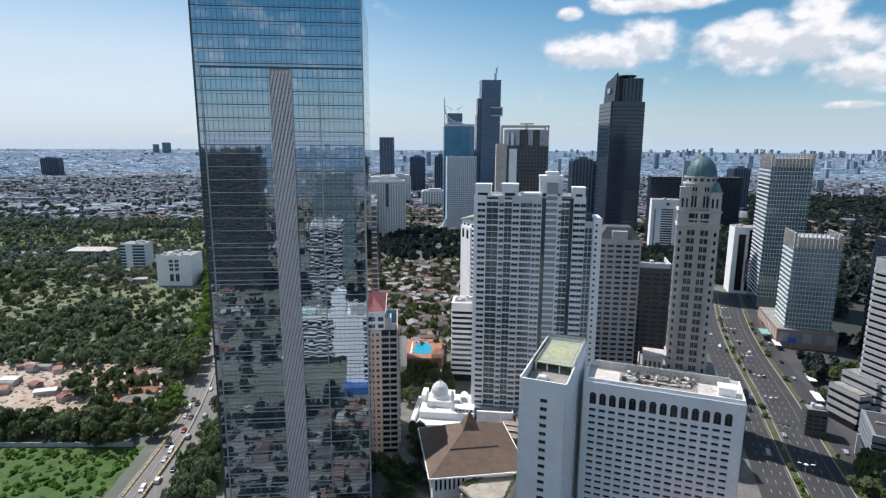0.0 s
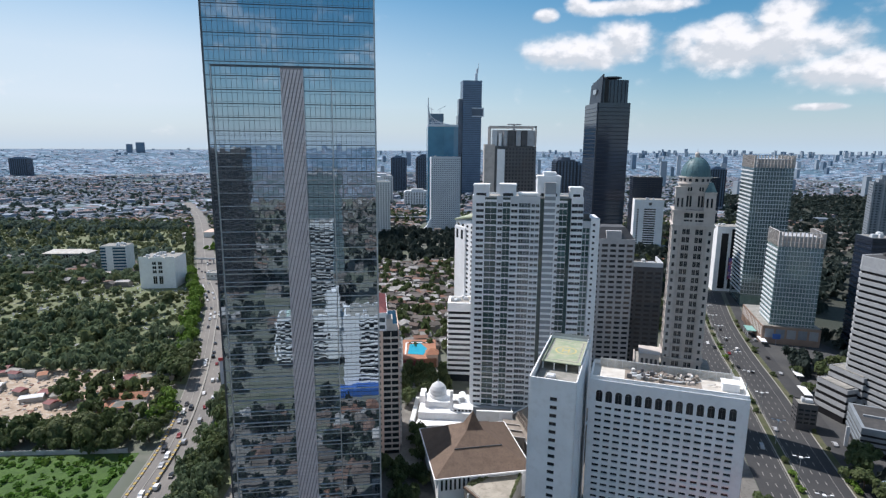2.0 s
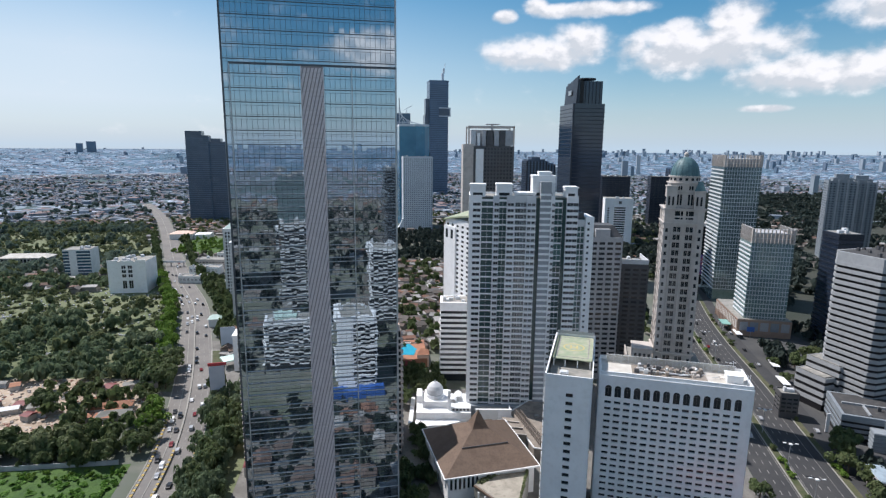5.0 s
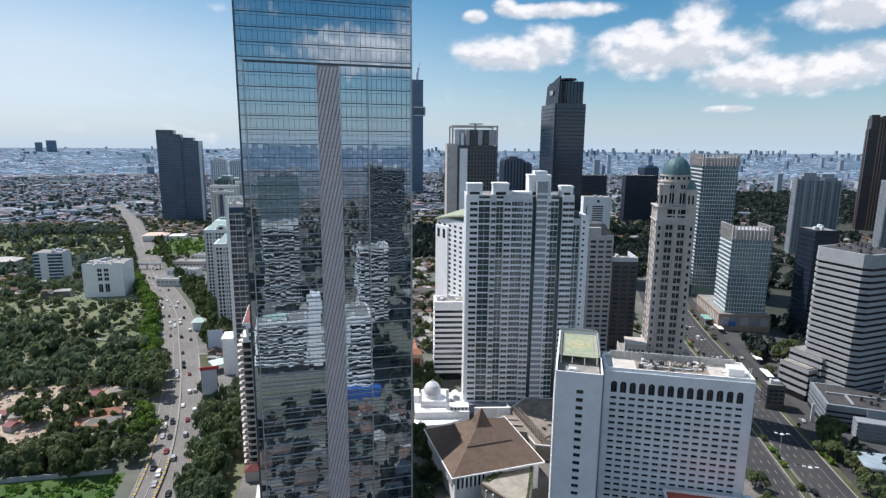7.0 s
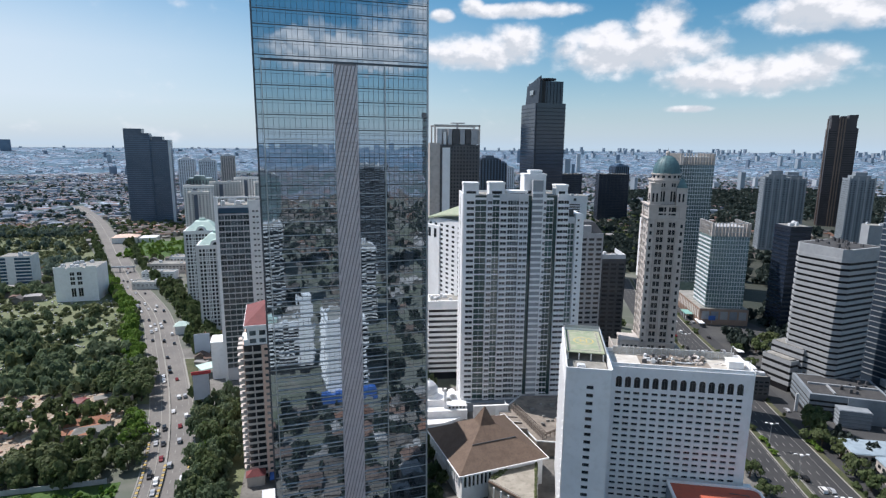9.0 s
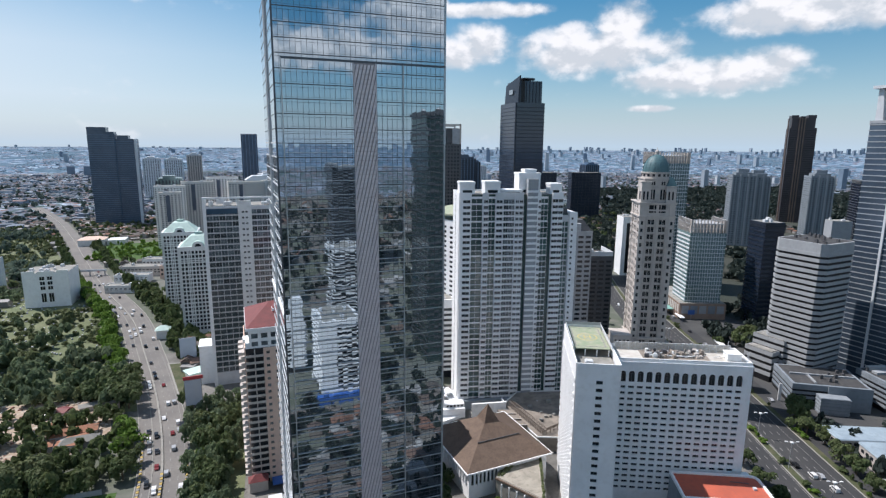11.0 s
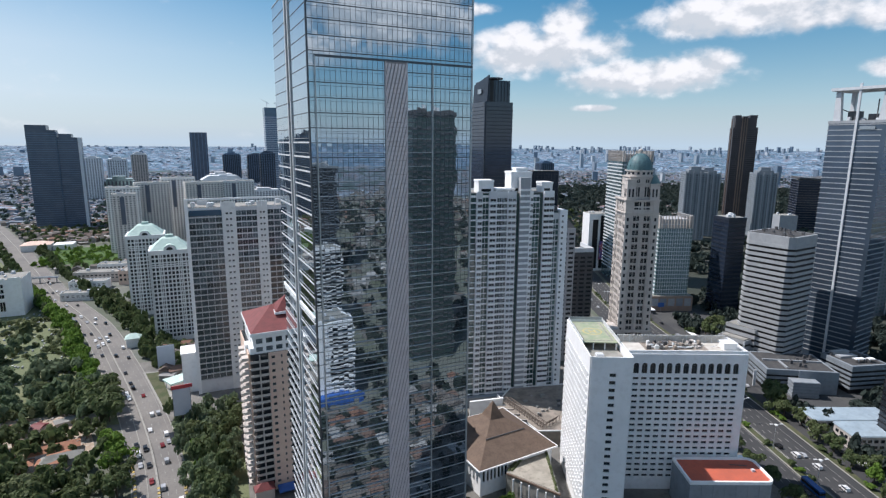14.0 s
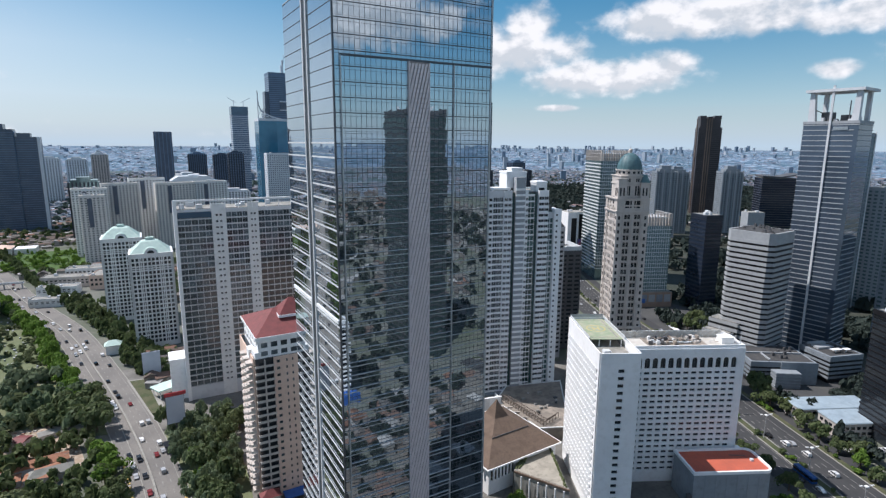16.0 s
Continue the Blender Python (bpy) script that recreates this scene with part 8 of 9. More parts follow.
LEAFY = [crown_model(300 + k, 14, 1100, 0.092) for k in range(5)]


def plant():
    r = random.Random(77)
    # burial ground: clumps and single crowns among the scrub
    spots, light = [], []
    tries = 0
    while len(spots) < 2700 and tries < 90000:
        tries += 1
        x, y = r.uniform(-1050, -140), r.uniform(330, 1060)
        if not inside(GRAVES, x, y) or not free(x, y, 3) or -345 < x < -184 and y < 352:
            continue
        open_ground = noise.noise(Vector((x * 0.011, y * 0.011, 3.3))) + 0.25 * noise.noise(Vector((x * 0.04, y * 0.04, 1.0)))
        edge = y < 425 or 590 < y < 760 and x > -640 or y > 985
        if not edge and open_ground > -0.32 and r.random() < 0.9:
            if len(light) < 4200:
                light.append((x, y, 0.0, r.uniform(1.6, 3.6), r.uniform(1.4, 3.2)))
            continue
        rad = r.uniform(2.4, 5.8)
        spots.append((x, y, r.uniform(-0.5, 0.8), rad, rad * r.uniform(1.2, 1.9)))
    wood("woodland", "dark green trees crowding the burial ground", [q for i, q in enumerate(spots) if i % 4 and q[1] < 640], "leaf_wood", BUSHY)
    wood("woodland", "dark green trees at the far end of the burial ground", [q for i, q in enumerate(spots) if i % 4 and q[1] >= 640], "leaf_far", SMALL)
    wood("woodland", "olive trees among the graves", spots[::4], "leaf_dry", SMALL)
    wood("scrub_growth", "olive bushes between the graves", light, "leaf_dry", LOW)
    # bright hedge of young trees along the avenue
    spots = [(x + r.uniform(-2.5, 1.5), y + r.uniform(-2, 2), 0.3, r.uniform(3.4, 5.4), r.uniform(6, 10)) for o in (-17, -20) for x, y, a in beside([p for p in AVENUE if 375 < p[1] < 640], o)]
    wood("roadside_growth", "bright green young trees lining the avenue", spots, "leaf_light", FINE)
    # dense green between the avenue and the peach block
    spots = []
    for _ in range(120):
        y = r.uniform(198, 326)
        x0, x1 = -114 - (y - 198) * 0.155, -100.5 - max(0, y - 275) * 0.05
        spots.append((r.uniform(x0, x1), y, r.uniform(0, 2), r.uniform(2.2, 4.6), r.uniform(4, 9.5)))
    wood("garden_growth", "dense green trees and bushes beside the avenue", spots, "leaf_wood", FINE)
    spots = [(r.uniform(-320, -160), r.uniform(253, 276), 0, r.uniform(3.0, 5.4), r.uniform(5, 8.5)) for _ in range(120)]
    spots = [q for q in spots if q[0] < -152 - (q[1] - 254) * 0.2]
    wood("yard_edge_growth", "dense broad trees between lawn and rubble yard", spots, "leaf", FINE)
    spots = [(r.uniform(-290, -148), r.uniform(240, 248), 0, r.uniform(0.7, 1.5), r.uniform(0.8, 1.8)) for _ in range(90)]
    wood("lawn_edge_growth", "low weeds along the lawn wall", spots, "leaf_light", SMALL)
    spots = [(r.uniform(-24, -11), r.uniform(180, 262), 0.1, r.uniform(1.8, 3.8), r.uniform(3, 7)) for _ in range(46)]
    spots = [q for q in spots if q[0] > -17 or q[1] < 236]
    spots += [(r.uniform(-26, 10), r.uniform(314, 345), 0.1, r.uniform(2.5, 4.5), r.uniform(5, 9)) for _ in range(40)]
    spots += [(r.uniform(-70, -22), r.uniform(230, 240), 0.1, r.uniform(1.8, 3.4), r.uniform(3, 6)) for _ in range(22)]
    wood("lane_growth", "dark trees along the lane beside the hall", spots, "leaf", FINE)
    # dark growth round the yards east of the boulevard
    spots = [(x + r.uniform(-3, 3), y + r.uniform(-3, 3), 0.2, r.uniform(2.4, 4.6), r.uniform(4, 8)) for x, y, a in beside([p for p in BOULEVARD if 110 < p[1] < 235], 37)]
    spots += [(r.uniform(178, 200), r.uniform(196, 240), 0.2, r.uniform(2.4, 4.4), r.uniform(4, 8)) for _ in range(26)]
    spots += [(r.uniform(205, 300), r.uniform(318, 372), 0.2, r.uniform(3, 6), r.uniform(5, 10)) for _ in range(60) ]
    spots += [(r.uniform(300, 420), r.uniform(300, 420), 0.2, r.uniform(3, 6), r.uniform(5, 10)) for _ in range(120)]
    spots += [(r.uniform(226, 290), r.uniform(170, 212), 0.2, r.uniform(3, 5), r.uniform(4, 8)) for _ in range(70)]
    spots += [(r.uniform(318, 400), r.uniform(190, 300), 0.2, r.uniform(3, 6), r.uniform(5, 10)) for _ in range(90)]
    spots = [q for q in spots if min((Vector(q[:2]) - p).length for p in _be) > 35 and not (200 < q[0] < 300 and 243 < q[1] < 316)]
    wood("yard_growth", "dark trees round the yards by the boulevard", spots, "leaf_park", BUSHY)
    spots = [(x + r.uniform(-4, 4), y + r.uniform(-4, 4), 0.3, r.uniform(2.6, 4.6), r.uniform(5, 9)) for x, y, a in beside([p for p in AVENUE if 560 < p[1] < 1000], -20)]
    spots += [(x + r.uniform(-4, 4), y + r.uniform(-4, 4), 0.3, r.uniform(2.6, 4.6), r.uniform(5, 9)) for x, y, a in beside([p for p in AVENUE if 400 < p[1] < 900], 21)]
    spots += [(x + r.uniform(-3, 6), y + r.uniform(-3, 3), 0.3, r.uniform(2.6, 4.6), r.uniform(5, 9)) for x, y, a in beside([p for p in AVENUE if 425 < p[1] < 620], 29)]
    wood("roadside_growth", "dark trees along the avenue", spots, "leaf")
    # trees among the houses and the dark park to the east
    spots, park, distant = [], [], []
    while len(spots) < 2600:
        a, d = r.uniform(-0.62, 0.55), r.uniform(300, 1250)
        x, y = d * math.sin(a), d * math.cos(a)
        if inside(GRAVES, x, y) or not free(x, y, 3):
            continue
        rad = r.uniform(2.2, 5.0)
        spots.append((x, y, 1.5, rad, rad * r.uniform(1.1, 1.7)))
    wood("house_garden_growth", "trees between the tiled houses", spots, "leaf", SMALL)
    while len(park) < 3600:
        x, y = r.uniform(150, 1700), r.uniform(180, 1700)
        if not (0.42 * y - 60 < x < 1.35 * y + 300) or y > 1000 and x < 0.55 * y or not free(x, y, 4) or y < 420 and x < 340:
            continue
        if y > 1000 and x < 0.5 * y and r.random() < 0.5:
            continue
        rad = r.uniform(4, 8.5)
        park.append((x, y, 0.5, rad, rad * r.uniform(1.0, 1.5)))
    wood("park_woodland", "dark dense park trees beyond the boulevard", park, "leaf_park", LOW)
    while len(distant) < 5200:
        a, d = r.uniform(-0.85, 1.22), 1100 + 1700 * r.random() ** 1.2
        x, y = d * math.sin(a), d * math.cos(a)
        if not free(x, y, 3):
            continue
        if noise.noise(Vector((x * 0.005, y * 0.005, 9.1))) < -0.05 and r.random() < 0.7:
            continue
        rad = r.uniform(3.5, 7.5)
        distant.append((x, y, ground_height(x, y), rad, rad * 0.9))
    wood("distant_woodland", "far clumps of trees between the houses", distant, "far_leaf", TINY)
    south = []
    while len(south) < 3600:
        x, y = r.uniform(-800, 600), r.uniform(-1000, 140)
        if not free(x, y, 3) or -80 < x < 0 and -45 < y < 40:
            continue
        rad = r.uniform(3, 6)
        south.append((x, y, 0.5, rad, rad * 1.3))
    wood("south_woodland", "street trees behind the drone's way", south, "leaf_park", TINY)
    south = [(r.uniform(-105, 30), r.uniform(46, 158), 0.1, r.uniform(1.4, 3.2), r.uniform(3, 7)) for _ in range(330)]
    wood("forecourt_growth", "trees in front of the glass tower", south, "leaf_park", SMALL)
    spots = [(r.uniform(-335, -236), r.uniform(785, 915), 0, r.uniform(1.6, 4), r.uniform(1.5, 5)) for _ in range(150)]
    wood("lot_growth", "bright bushes over the vacant lot", [q for q in spots if free(q[0], q[1], -6) or q[0] > -330], "leaf_light", LOW)
    spots = [(r.uniform(-285, -146), r.uniform(165, 246), 0, r.uniform(0.8, 2.2), r.uniform(0.5, 1.5)) for _ in range(700)]
    wood("lawn_growth", "lush bright green plants covering the lawn", [q for q in spots if q[0] < -143 - (q[1] - 150) * 0.07], "leaf_lawn", LOW)
    spots = [(r.uniform(-125, 135), r.uniform(710, 965), 0, r.uniform(3.5, 7), r.uniform(6, 12)) for _ in range(520)]
    beyond = [(r.uniform(205, 460), r.uniform(565, 790), 0, r.uniform(4, 8), r.uniform(7, 12)) for _ in range(420)]
    wood("park_woodland", "dark trees beyond the end of the boulevard", [q for q in beyond if free(q[0], q[1], 3)], "leaf_park", SMALL)
    wood("grove", "dark grove of tall trees before the far slabs", [q for q in spots if not (-12 < q[0] < 66 and q[1] > 950)], "leaf_park", SMALL)
    # single trees near the camera
    near = [(-178, 258, 13, 7, "leaf"), (-196, 262, 12, 7, "leaf_dry"), (-214, 264, 12, 8, "leaf"), (-232, 262, 13, 8, "leaf"), (-250, 268, 12, 7, "leaf"), (-163, 254, 11, 6, "leaf"), (-186, 268, 11, 7, "leaf_dry"), (-268, 262, 12, 8, "leaf"),
            (-166, 336, 14, 9, "leaf"), (-176, 345, 14, 9, "leaf"), (-170, 352, 13, 8, "leaf"), (-182, 360, 13, 8, "leaf"), (-188, 348, 12, 8, "leaf"), (-172, 368, 12, 8, "leaf"), (-205, 322, 11, 6.5, "leaf"), (-222, 312, 11, 7, "leaf"),
            (-158, 300, 10, 5, "leaf_light"), (-154, 292, 9, 5, "leaf_light"), (-156, 283, 9, 4.6, "leaf_light"), (-161, 308, 9, 5, "leaf_light"), (-150, 272, 9, 5, "leaf"), (-150, 262, 10, 5, "leaf"),
            (-113, 228, 11, 6, "leaf"), (-109, 240, 12, 6, "leaf"), (-114, 250, 12, 6, "leaf"), (-107, 262, 12, 6.5, "leaf"), (-116, 274, 12, 6, "leaf"), (-110, 286, 12, 6.5, "leaf"), (-120, 294, 11, 6, "leaf"), (-104, 298, 12, 6, "leaf"), (-104, 222, 10, 5, "leaf"), (-112, 212, 10, 5, "leaf"),
            (-118, 264, 9, 3.2, "leaf_light"), (-121, 282, 9, 3.2, "leaf_light"), (-112, 308, 10, 6, "leaf"), (-98, 310, 11, 6, "leaf"), (-86, 316, 10, 6, "leaf"), (-104, 320, 10, 5.5, "leaf"), (-117, 232, 9, 4.5, "leaf"), (-101, 206, 9, 5, "leaf"),
            (-58, 226, 8, 4, "leaf"), (-30, 232, 9, 4.5, "leaf"), (-22, 222, 8, 4, "leaf"), (-20, 300, 10, 6, "leaf"), (-10, 312, 10, 6, "leaf"), (-30, 312, 10, 6, "leaf"),
            (-14, 262, 9, 4, "leaf"), (-13, 250, 9, 4, "leaf"), (-16, 208, 7, 4, "leaf"), (2, 196, 7, 3.6, "leaf_light"), (6, 190, 6, 3, "leaf"), (12, 182, 6, 3, "leaf_light"), (-40, 290, 11, 6, "leaf"), (-52, 300, 10, 6, "leaf"), (-8, 330, 10, 6, "leaf"), (-24, 340, 10, 6, "leaf"),
            (118, 158, 8, 4.4, "leaf"), (113, 148, 7, 4, "leaf"), (122, 172, 8, 4, "leaf"), (110, 138, 8, 4.5, "leaf"), (126, 186, 7, 4, "leaf"), (130, 200, 8, 4, "leaf"), (106, 150, 6, 3.5, "leaf_light"), (116, 136, 8, 4.5, "leaf"),
            (175, 180, 9, 5, "leaf"), (170, 168, 8, 4.5, "leaf"), (178, 192, 9, 5, "leaf"), (184, 214, 10, 5.5, "leaf"), (190, 224, 11, 6, "leaf"), (186, 205, 9, 5, "leaf"), (166, 156, 8, 4.5, "leaf_light"), (176, 160, 8, 5, "leaf"), (160, 146, 8, 4.5, "leaf"), (196, 232, 11, 6, "leaf"),
            (262, 330, 11, 7, "leaf"), (256, 322, 10, 6, "leaf"), (268, 340, 11, 7, "leaf"), (252, 335, 10, 6, "leaf"), (238, 336, 7, 4, "leaf"), (228, 312, 7, 4, "leaf")]
    for i, (x, y, h, s, mat) in enumerate(near):
        word = {"leaf": "dark green broad-crowned tree", "leaf_dry": "olive dusty broad-crowned tree", "leaf_light": "bright green young tree"}[mat]
        where = " beside the avenue" if -170 < x < -95 else " by the boulevard" if x > 100 else " in the rubble yard" if x < -165 else " between the towers"
        tree(word + where, x, y, h * 1.05, s, mat, i % 5)
    # shrubs on the median and verge
    for off, n, rad in ((-2.0, 46, 1.3), (21.2, 40, 1.4)):
        pts = beside([p for p in smooth_line(BOULEVARD, 5.0) if 60 < p[1] < 470], off)
        for i, (x, y, a) in enumerate(pts[:n * 2]):
            if r.random() < 0.4:
                s = thing("shrub", "low round shrub on the roadside green", "shrub", x + r.uniform(-0.6, 0.6), y, 0.3, r.uniform(0, 360), "roadside shrubs")
                part("foliage", tree_mesh(i % 5, rad + r.choice([0, 1]), 3, r.choice(["leaf", "leaf", "leaf_light"])), None, s, m=pose(0, 0, -0.4))


plant()


# ---- cars, lamps, boards ----
def car_model(paint, kind):
    t = thing("car", f"{paint} {kind} driving on the asphalt", "car", 0, 0, 0)
    L, W, H = {"saloon": (4.5, 1.8, 1.45), "van": (4.6, 1.85, 1.9), "bus": (12.0, 2.6, 3.3)}[kind]
    if kind == "bus":
        body = [(-L / 2, 0.35), (L / 2, 0.35), (L / 2, 1.6), (L / 2 - 0.15, H), (-L / 2 + 0.1, H), (-L / 2, 1.6)]
        cab = [(-L / 2 - 0.02, 1.35), (L / 2 + 0.02, 1.35), (L / 2 - 0.05, 2.6), (-L / 2 + 0.02, 2.6)]
    elif kind == "van":
        body = [(-L / 2, 0.3), (L / 2, 0.3), (L / 2, 0.9), (L / 2 - 0.9, 1.05), (L / 2 - 1.6, H), (-L / 2 + 0.15, H), (-L / 2, 1.1)]
        cab = [(-L / 2 + 0.1, 1.1), (L / 2 - 0.95, 1.1), (L / 2 - 1.55, H - 0.12), (-L / 2 + 0.2, H - 0.12)]
    else:
        body = [(-L / 2, 0.3), (L / 2, 0.3), (L / 2, 0.75), (L / 2 - 1.1, 0.95), (L / 2 - 1.8, H), (-L / 2 + 1.1, H), (-L / 2 + 0.4, 0.98), (-L / 2, 0.9)]
        cab = [(-L / 2 + 0.55, 0.98), (L / 2 - 1.15, 0.98), (L / 2 - 1.78, H - 0.08), (-L / 2 + 1.1, H - 0.08)]
    def extrude(poly, w, taper=1.0):
        return Solid().loft([[(x, -w, z) for x, z in poly], [(x, w, z) for x, z in poly]])
    part("body", extrude(body, W / 2), "car_" + paint, t)
    part("window_band", extrude(cab, W / 2 + 0.015), "glass_dark", t, "dark car glazing")
    for x in (-L * 0.31, L * 0.31):
        for y in (-W / 2 + 0.1, W / 2 - 0.1):
            wheel = part("wheel", Solid().beam((x, y - 0.12, 0.33), (x, y + 0.12, 0.33), 0.34, n=10), "tyre", t)
            if paint in ("blue", "red"):
                part("rim", Solid().beam((x, y - 0.14, 0.33), (x, y + 0.14, 0.33), 0.2, n=8), "metalgrey", wheel)
    return t


def traffic():
    r = random.Random(5)
    models = [car_model(p, k) for p, k in (("white", "van"), ("black", "saloon"), ("silver", "saloon"), ("white", "saloon"), ("black", "van"), ("silver", "van"), ("red", "saloon"), ("blue", "bus"))]
    lanes = []
    for line, off, way, lo, hi, n in ((AVENUE, 1.2, 1, 170, 700, 12), (AVENUE, 4.4, 1, 180, 720, 12), (AVENUE, 7.6, 1, 190, 640, 6), (AVENUE, -3.0, -1, 190, 700, 12), (AVENUE, -6.4, -1, 200, 700, 10), (AVENUE, -9.4, -1, 380, 680, 8),
                                      (BOULEVARD, 2.0, 1, 90, 480, 5), (BOULEVARD, 5.4, 1, 90, 480, 4), (BOULEVARD, 9.0, 1, 90, 480, 5), (BOULEVARD, -6.2, -1, 90, 480, 4), (BOULEVARD, -9.6, -1, 90, 480, 4), (BOULEVARD, -13.0, -1, 90, 480, 4), (BOULEVARD, 27, 1, 180, 420, 4)):
        pts = beside([p for p in smooth_line(line, 2.0) if lo < p[1] < hi], off)
        used = []
        for _ in range(n * 3):
            i = r.randrange(len(pts))
            if all(abs(i - k) > 3 for k in used) and len(used) < n:
                used.append(i)
                x, y, a = pts[i]
                k = r.choices(range(7), [26, 20, 16, 14, 10, 8, 4])[0]
                copy_thing(models[k], pose(x, y, 0.13, 0, 0, a + (0 if way > 0 else 180)))
    x, y, a = beside([p for p in smooth_line(BOULEVARD, 2.0) if 150 < p[1] < 300], -5.6)[5]
    models[7].matrix_basis = pose(x, y, 0.13, 0, 0, a + 180)
    for k, m in enumerate(models[:7]):
        x, y, a = beside([p for p in smooth_line(AVENUE, 2.0) if 215 < p[1] < 300], (1.2, 4.4, -3, 7.6, -6.4, 1.2, -3)[k])[2 + k * 3]
        m.matrix_basis = pose(x, y, 0.13, 0, 0, a + (180 if k in (2, 4, 6) else 0))
    # parked cars in the yards
    for i in range(14):
        copy_thing(models[i % 6], pose(176 + (i % 7) * 2.9, 166 + (i // 7) * 9 - (i % 7) * 1.1, 0.1, 0, 0, 68))


def street_lamp(x, y, turn, h=13.0):
    t = thing("street_lamp", "tall twin-armed grey street lamp", "street lamp", x, y, 0.3, turn, "lamps of the boulevard")
    part("pole", Solid().loft([[(0.16 * math.cos(a), 0.16 * math.sin(a), 0) for a in [i * math.pi / 4 for i in range(8)]], [(0.09 * math.cos(a), 0.09 * math.sin(a), h) for a in [i * math.pi / 4 for i in range(8)]]]), "metalgrey", t)
    for s in (-1, 1):
        arm = part("arm", Solid().beam((0, 0, h - 0.3), (0, s * 2.6, h + 0.5), 0.09, n=6), "metalgrey", t)
        part("lamp_head", Solid().box(-0.25, 0.25, s * 2.6 - 0.7, s * 2.6 + 0.7, h + 0.4, h + 0.62), "white", arm)
    part("hub", Solid().box(-0.6, 0.6, -0.6, 0.6, h - 0.2, h + 0.3), "white", t)
    return t


def street_things():
    pts = beside([p for p in smooth_line(BOULEVARD, 2.0) if 95 < p[1] < 470], -2.0)
    for i in range(4, len(pts), 14):
        x, y, a = pts[i]
        street_lamp(x, y, a)
    # blank boards by the avenue
    for x, y, z0, z1, w, red in ((-147.9, 391.5, 5.9, 20.3, 10.0, False), (-131.4, 311.8, 8.8, 23.2, 8.2, True)):
        t = thing("billboard", "blank blue-grey roadside billboard on a steel post", "billboard", x, y, 0, 8)
        board = part("panel", Solid().box(0, w, 0, 0.5, z0, z1), "billboard", t)
        part("frame", Solid().box(-0.2, w + 0.2, 0.5, 0.9, z0 - 0.2, z1 + 0.2), "darkgrey", t)
        part("post", Solid().beam((w / 2, 1.3, 0), (w / 2, 1.3, z1 - 1), 0.45, n=10), "darkgrey", t)
        if red:
            part("header", Solid().box(-0.6, w + 1.2, 0.1, 0.6, z1 + 0.2, z1 + 2.0), "redsign", board, "dark red header board")
    t = thing("petrol_canopy", "pale green flat canopy on posts", "canopy", -138, 362, 0, 30)
    part("roof", Solid().box(0, 16, 0, 11, 5.2, 6.0), "palegreen", t)
    for x in (1.5, 14):
        for y in (1.5, 9.5):
            part("post", Solid().beam((x, y, 0), (x, y, 5.2), 0.25, n=8), "white", t)
    t = thing("guard_booth", "small dark booth beside the avenue", "booth", -132, 298, 0, 12)
    part("wall", Solid().box(0, 9, 0, 5, 0, 4), "darkgrey", t)
    part("roof", Solid().box(-0.6, 9.6, -0.6, 5.6, 4, 4.4), "black", t)
    for x, y, w in ((222, 300, 14), (252, 392, 13), (236, 328, 12)):
        t = thing("bus_shelter", "bus shelter with a flat white roof", "bus shelter", x, y, 0, 72)
        part("roof", Solid().box(0, w, 0, 4.2, 3.4, 3.9), "white", t)
        for u in (0.5, w / 2, w - 0.7):
            part("post", Solid().box(u, u + 0.2, 2.0, 2.2, 0, 3.4), "metalgrey", t)
    t = thing("road_sign", "blue direction sign over the roadside", "road sign", 258, 396, 0, -20)
    part("panel", Solid().box(0, 5.5, 0, 0.2, 5, 9), "bluetarp", t)
    part("post", Solid().beam((2.75, 0.3, 0), (2.75, 0.3, 8.5), 0.15, n=8), "metalgrey", t)
    t = thing("pylon_sign", "blank white pylon sign", "sign", 203, 250, 0, -20)
    part("panel", Solid().box(0, 1.6, 0, 0.6, 0.4, 11), "palegrey", t)
    # turquoise pool terrace among the trees
    t = thing("swimming_pool", "turquoise swimming pool on a tiled terrace", "swimming pool", -26, 362, 0, 0)
    part("terrace", Solid().box(-4, 24, -6, 32, 0, 6.4), "terracotta", t, "terracotta terrace")
    part("water", Solid().prism([(4, 3), (15, 1), (18, 12), (13, 24), (5, 22)], 6.3, 6.5), "water", t, "turquoise water")
    part("pool_rim", Solid().box(3, 19, 24.4, 25.2, 6.4, 6.8).box(2, 3, 2, 24, 6.4, 6.8), "white", t)
    part("bath_house", Solid().box(17, 25, -5, 3, 0, 9).hip(16.4, 25.6, -5.6, 3.6, 9, 12, 3, 1), ["peach", "terracotta"], t)
    part("red_wall", Solid().box(-4, 16, -7, -6.1, 0, 5.5), "redtile", t)
    t = thing("silo", "pale upright tank among the trees", "tank", -26.3, 330, 0, 0)
    part("tank", Solid().prism([(2.4 * math.cos(2 * math.pi * k / 16), 2.4 * math.sin(2 * math.pi * k / 16)) for k in range(16)], 12, 30).dome(0, 0, 30, 2.4, 1.6, n=16, rings=4), "offwhite", t)
    part("stand", Solid().box(-2, 2, -2, 2, 0, 12), "grey", t)
    # huts of the rubble yard
    r = random.Random(9)
    roofs = ["terracotta", "roofgrey", "offwhite", "metalgrey", "redtile", "roofgrey"]
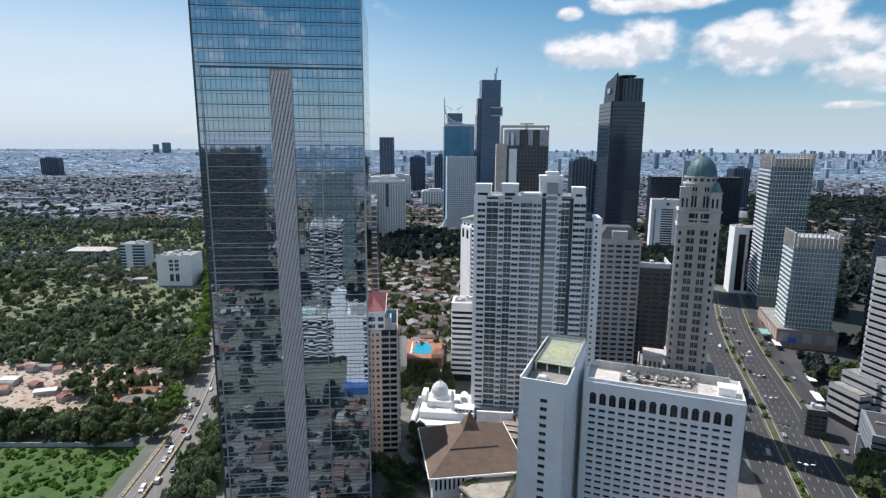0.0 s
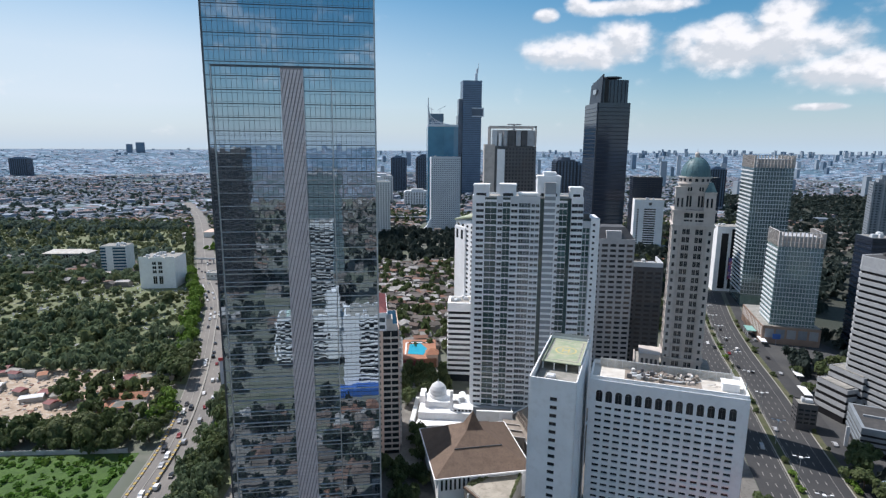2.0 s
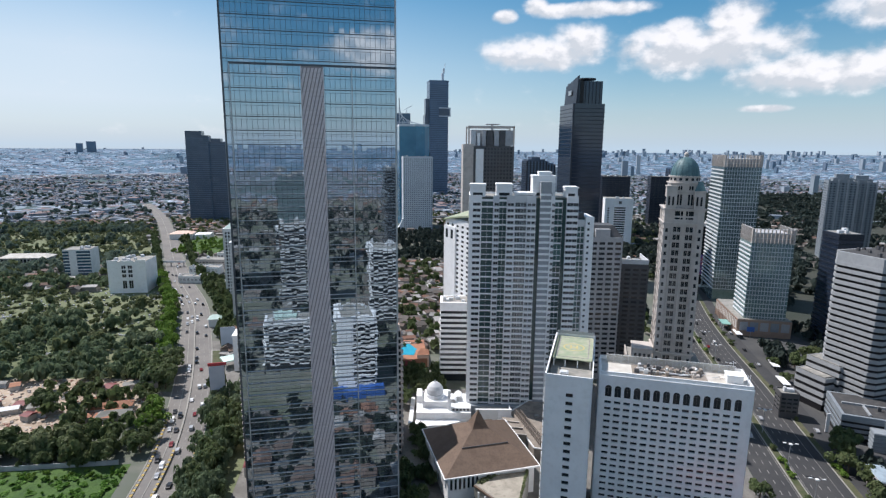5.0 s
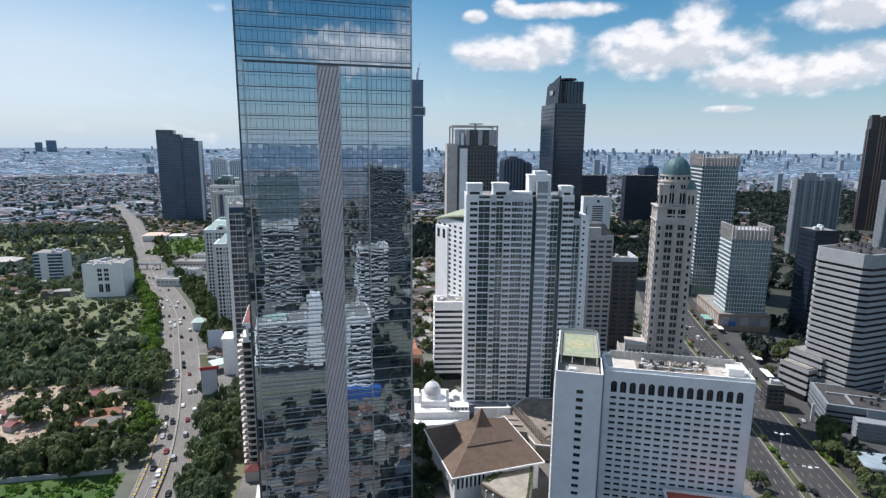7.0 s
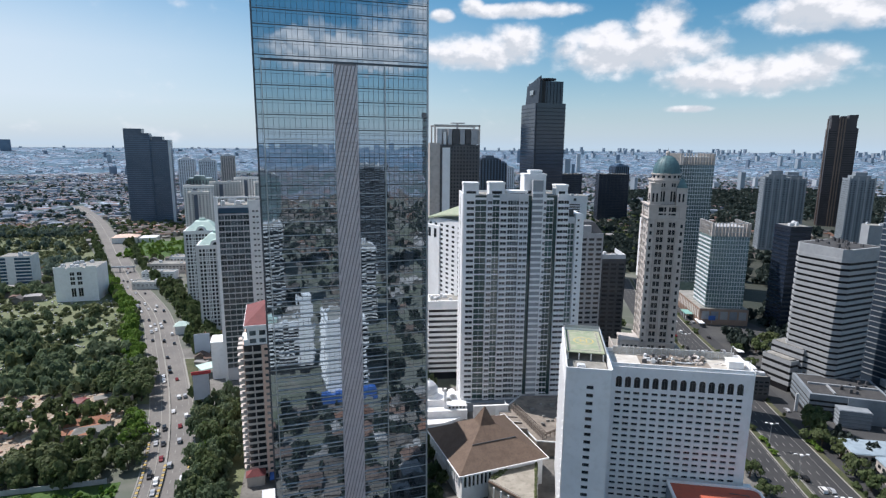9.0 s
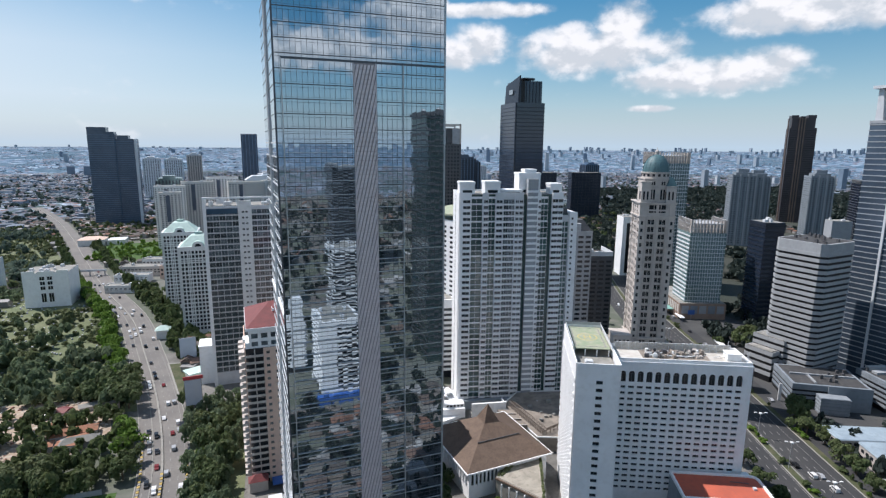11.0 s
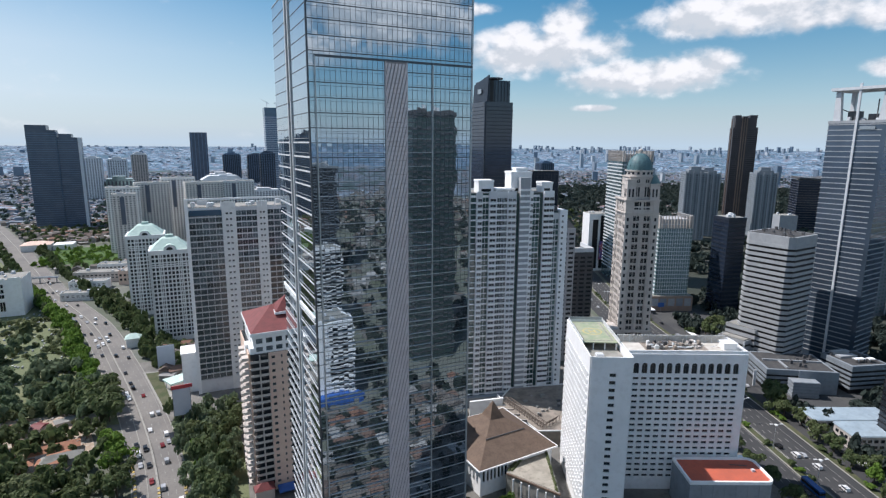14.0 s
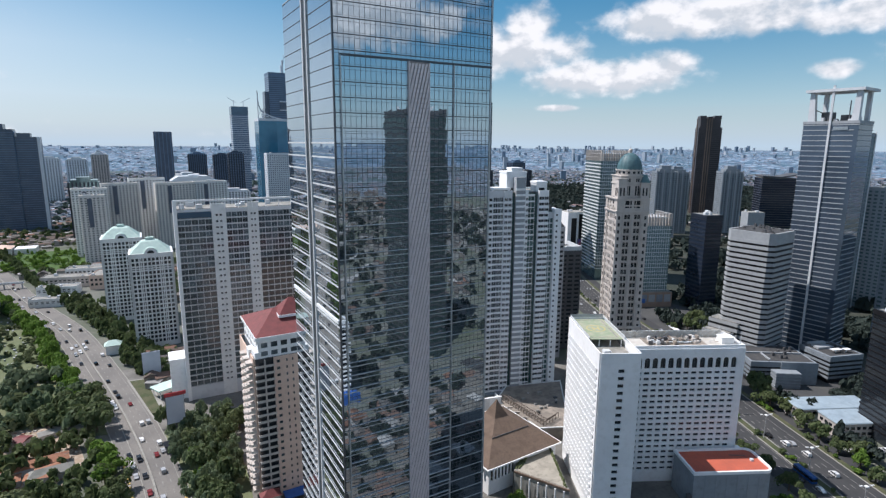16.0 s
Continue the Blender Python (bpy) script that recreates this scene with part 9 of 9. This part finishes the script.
    for i in range(26):
        x, y = r.uniform(-300, -172), r.uniform(292, 352)
        w, d, h = r.uniform(5, 12), r.uniform(4, 7), r.uniform(2.4, 3.6)
        t = thing("hut", "makeshift hut with a rusty sheet roof", "hut", x, y, 0.08, r.uniform(-25, 25), "huts of the rubble yard")
        part("wall", Solid().box(0, w, 0, d, 0, h), r.choice(["grey", "cream", "roofgrey"]), t)
        part("roof", Solid().loft([[(-0.4, -0.4, h), (w + 0.4, -0.4, h), (w + 0.4, d + 0.4, h), (-0.4, d + 0.4, h)], [(-0.4, d * 0.45, h + r.uniform(0.4, 1.2)), (w + 0.4, d * 0.45, h + 1.0), (w + 0.4, d * 0.55, h + 1.0), (-0.4, d * 0.55, h + 0.8)]]), r.choice(roofs), t)
    for x, y, w, d, a in ((-193, 303, 20, 7, 12), (-186, 294, 16, 6, 8)):
        t = thing("yard_house", "long hut with an orange tiled roof", "hut", x, y, 0.08, a)
        part("wall", Solid().box(0, w, 0, d, 0, 3.4), "grey", t)
        part("roof", Solid().hip(-0.6, w + 0.6, -0.6, d + 0.6, 3.4, 5.6, w * 0.7), "terracotta" if w > 18 else "roofgrey", t)
    q = Solid()
    for i in range(900):
        x, y = r.uniform(-330, -172), r.uniform(288, 356)
        s = r.uniform(0.3, 1.5)
        a = r.uniform(0, 3)
        c, e = math.cos(a) * s, math.sin(a) * s
        q.loft([[(x + c, y + e, 0), (x - e, y + c, 0), (x - c, y - e, 0), (x + e, y - c, 0)], [(x + c * 0.6, y + e * 0.5, s * 0.6), (x - e * 0.7, y + c * 0.6, s * 0.45), (x - c * 0.5, y - e * 0.7, s * 0.7), (x + e * 0.6, y - c * 0.5, s * 0.5)]])
    tagged(part("rubble", q, "rubble"), "heaps of broken brick, sheet and plaster", "rubble", kind="stuff")
    wall = thing("boundary_wall", "long low grey wall along the lawn", "wall", -290, 249, 0, 1.2)
    for i in range(24):
        part("wall_panel", Solid().box(i * 5.6, i * 5.6 + 5.3, 0, 0.25, 0, 2.4), "grey", wall)
        part("pier", Solid().box(i * 5.6 + 5.3, i * 5.6 + 5.6, -0.1, 0.35, 0, 2.7), "grey", wall)
    # grave markers, pale among the scrub
    q = Solid()
    for i in range(2600):
        x, y = r.uniform(-620, -175), r.uniform(400, 760)
        if inside(GRAVES, x, y):
            q.box(x, x + r.uniform(0.6, 1.3), y, y + r.uniform(1.2, 2.2), 0, r.uniform(0.4, 1.3))
    tagged(part("gravestone", q, "grey"), "weathered pale gravestones in rows", "gravestones", kind="stuff")


M["rubble"] = material("rubble", (0.4, 0.33, 0.27), 0.95, island=[(0.45, 0.38, 0.32), (0.36, 0.2, 0.15), (0.55, 0.52, 0.48), (0.3, 0.27, 0.25), (0.5, 0.4, 0.3)], second=(0.3, 0.25, 0.2), scale=0.6)
traffic()
street_things()
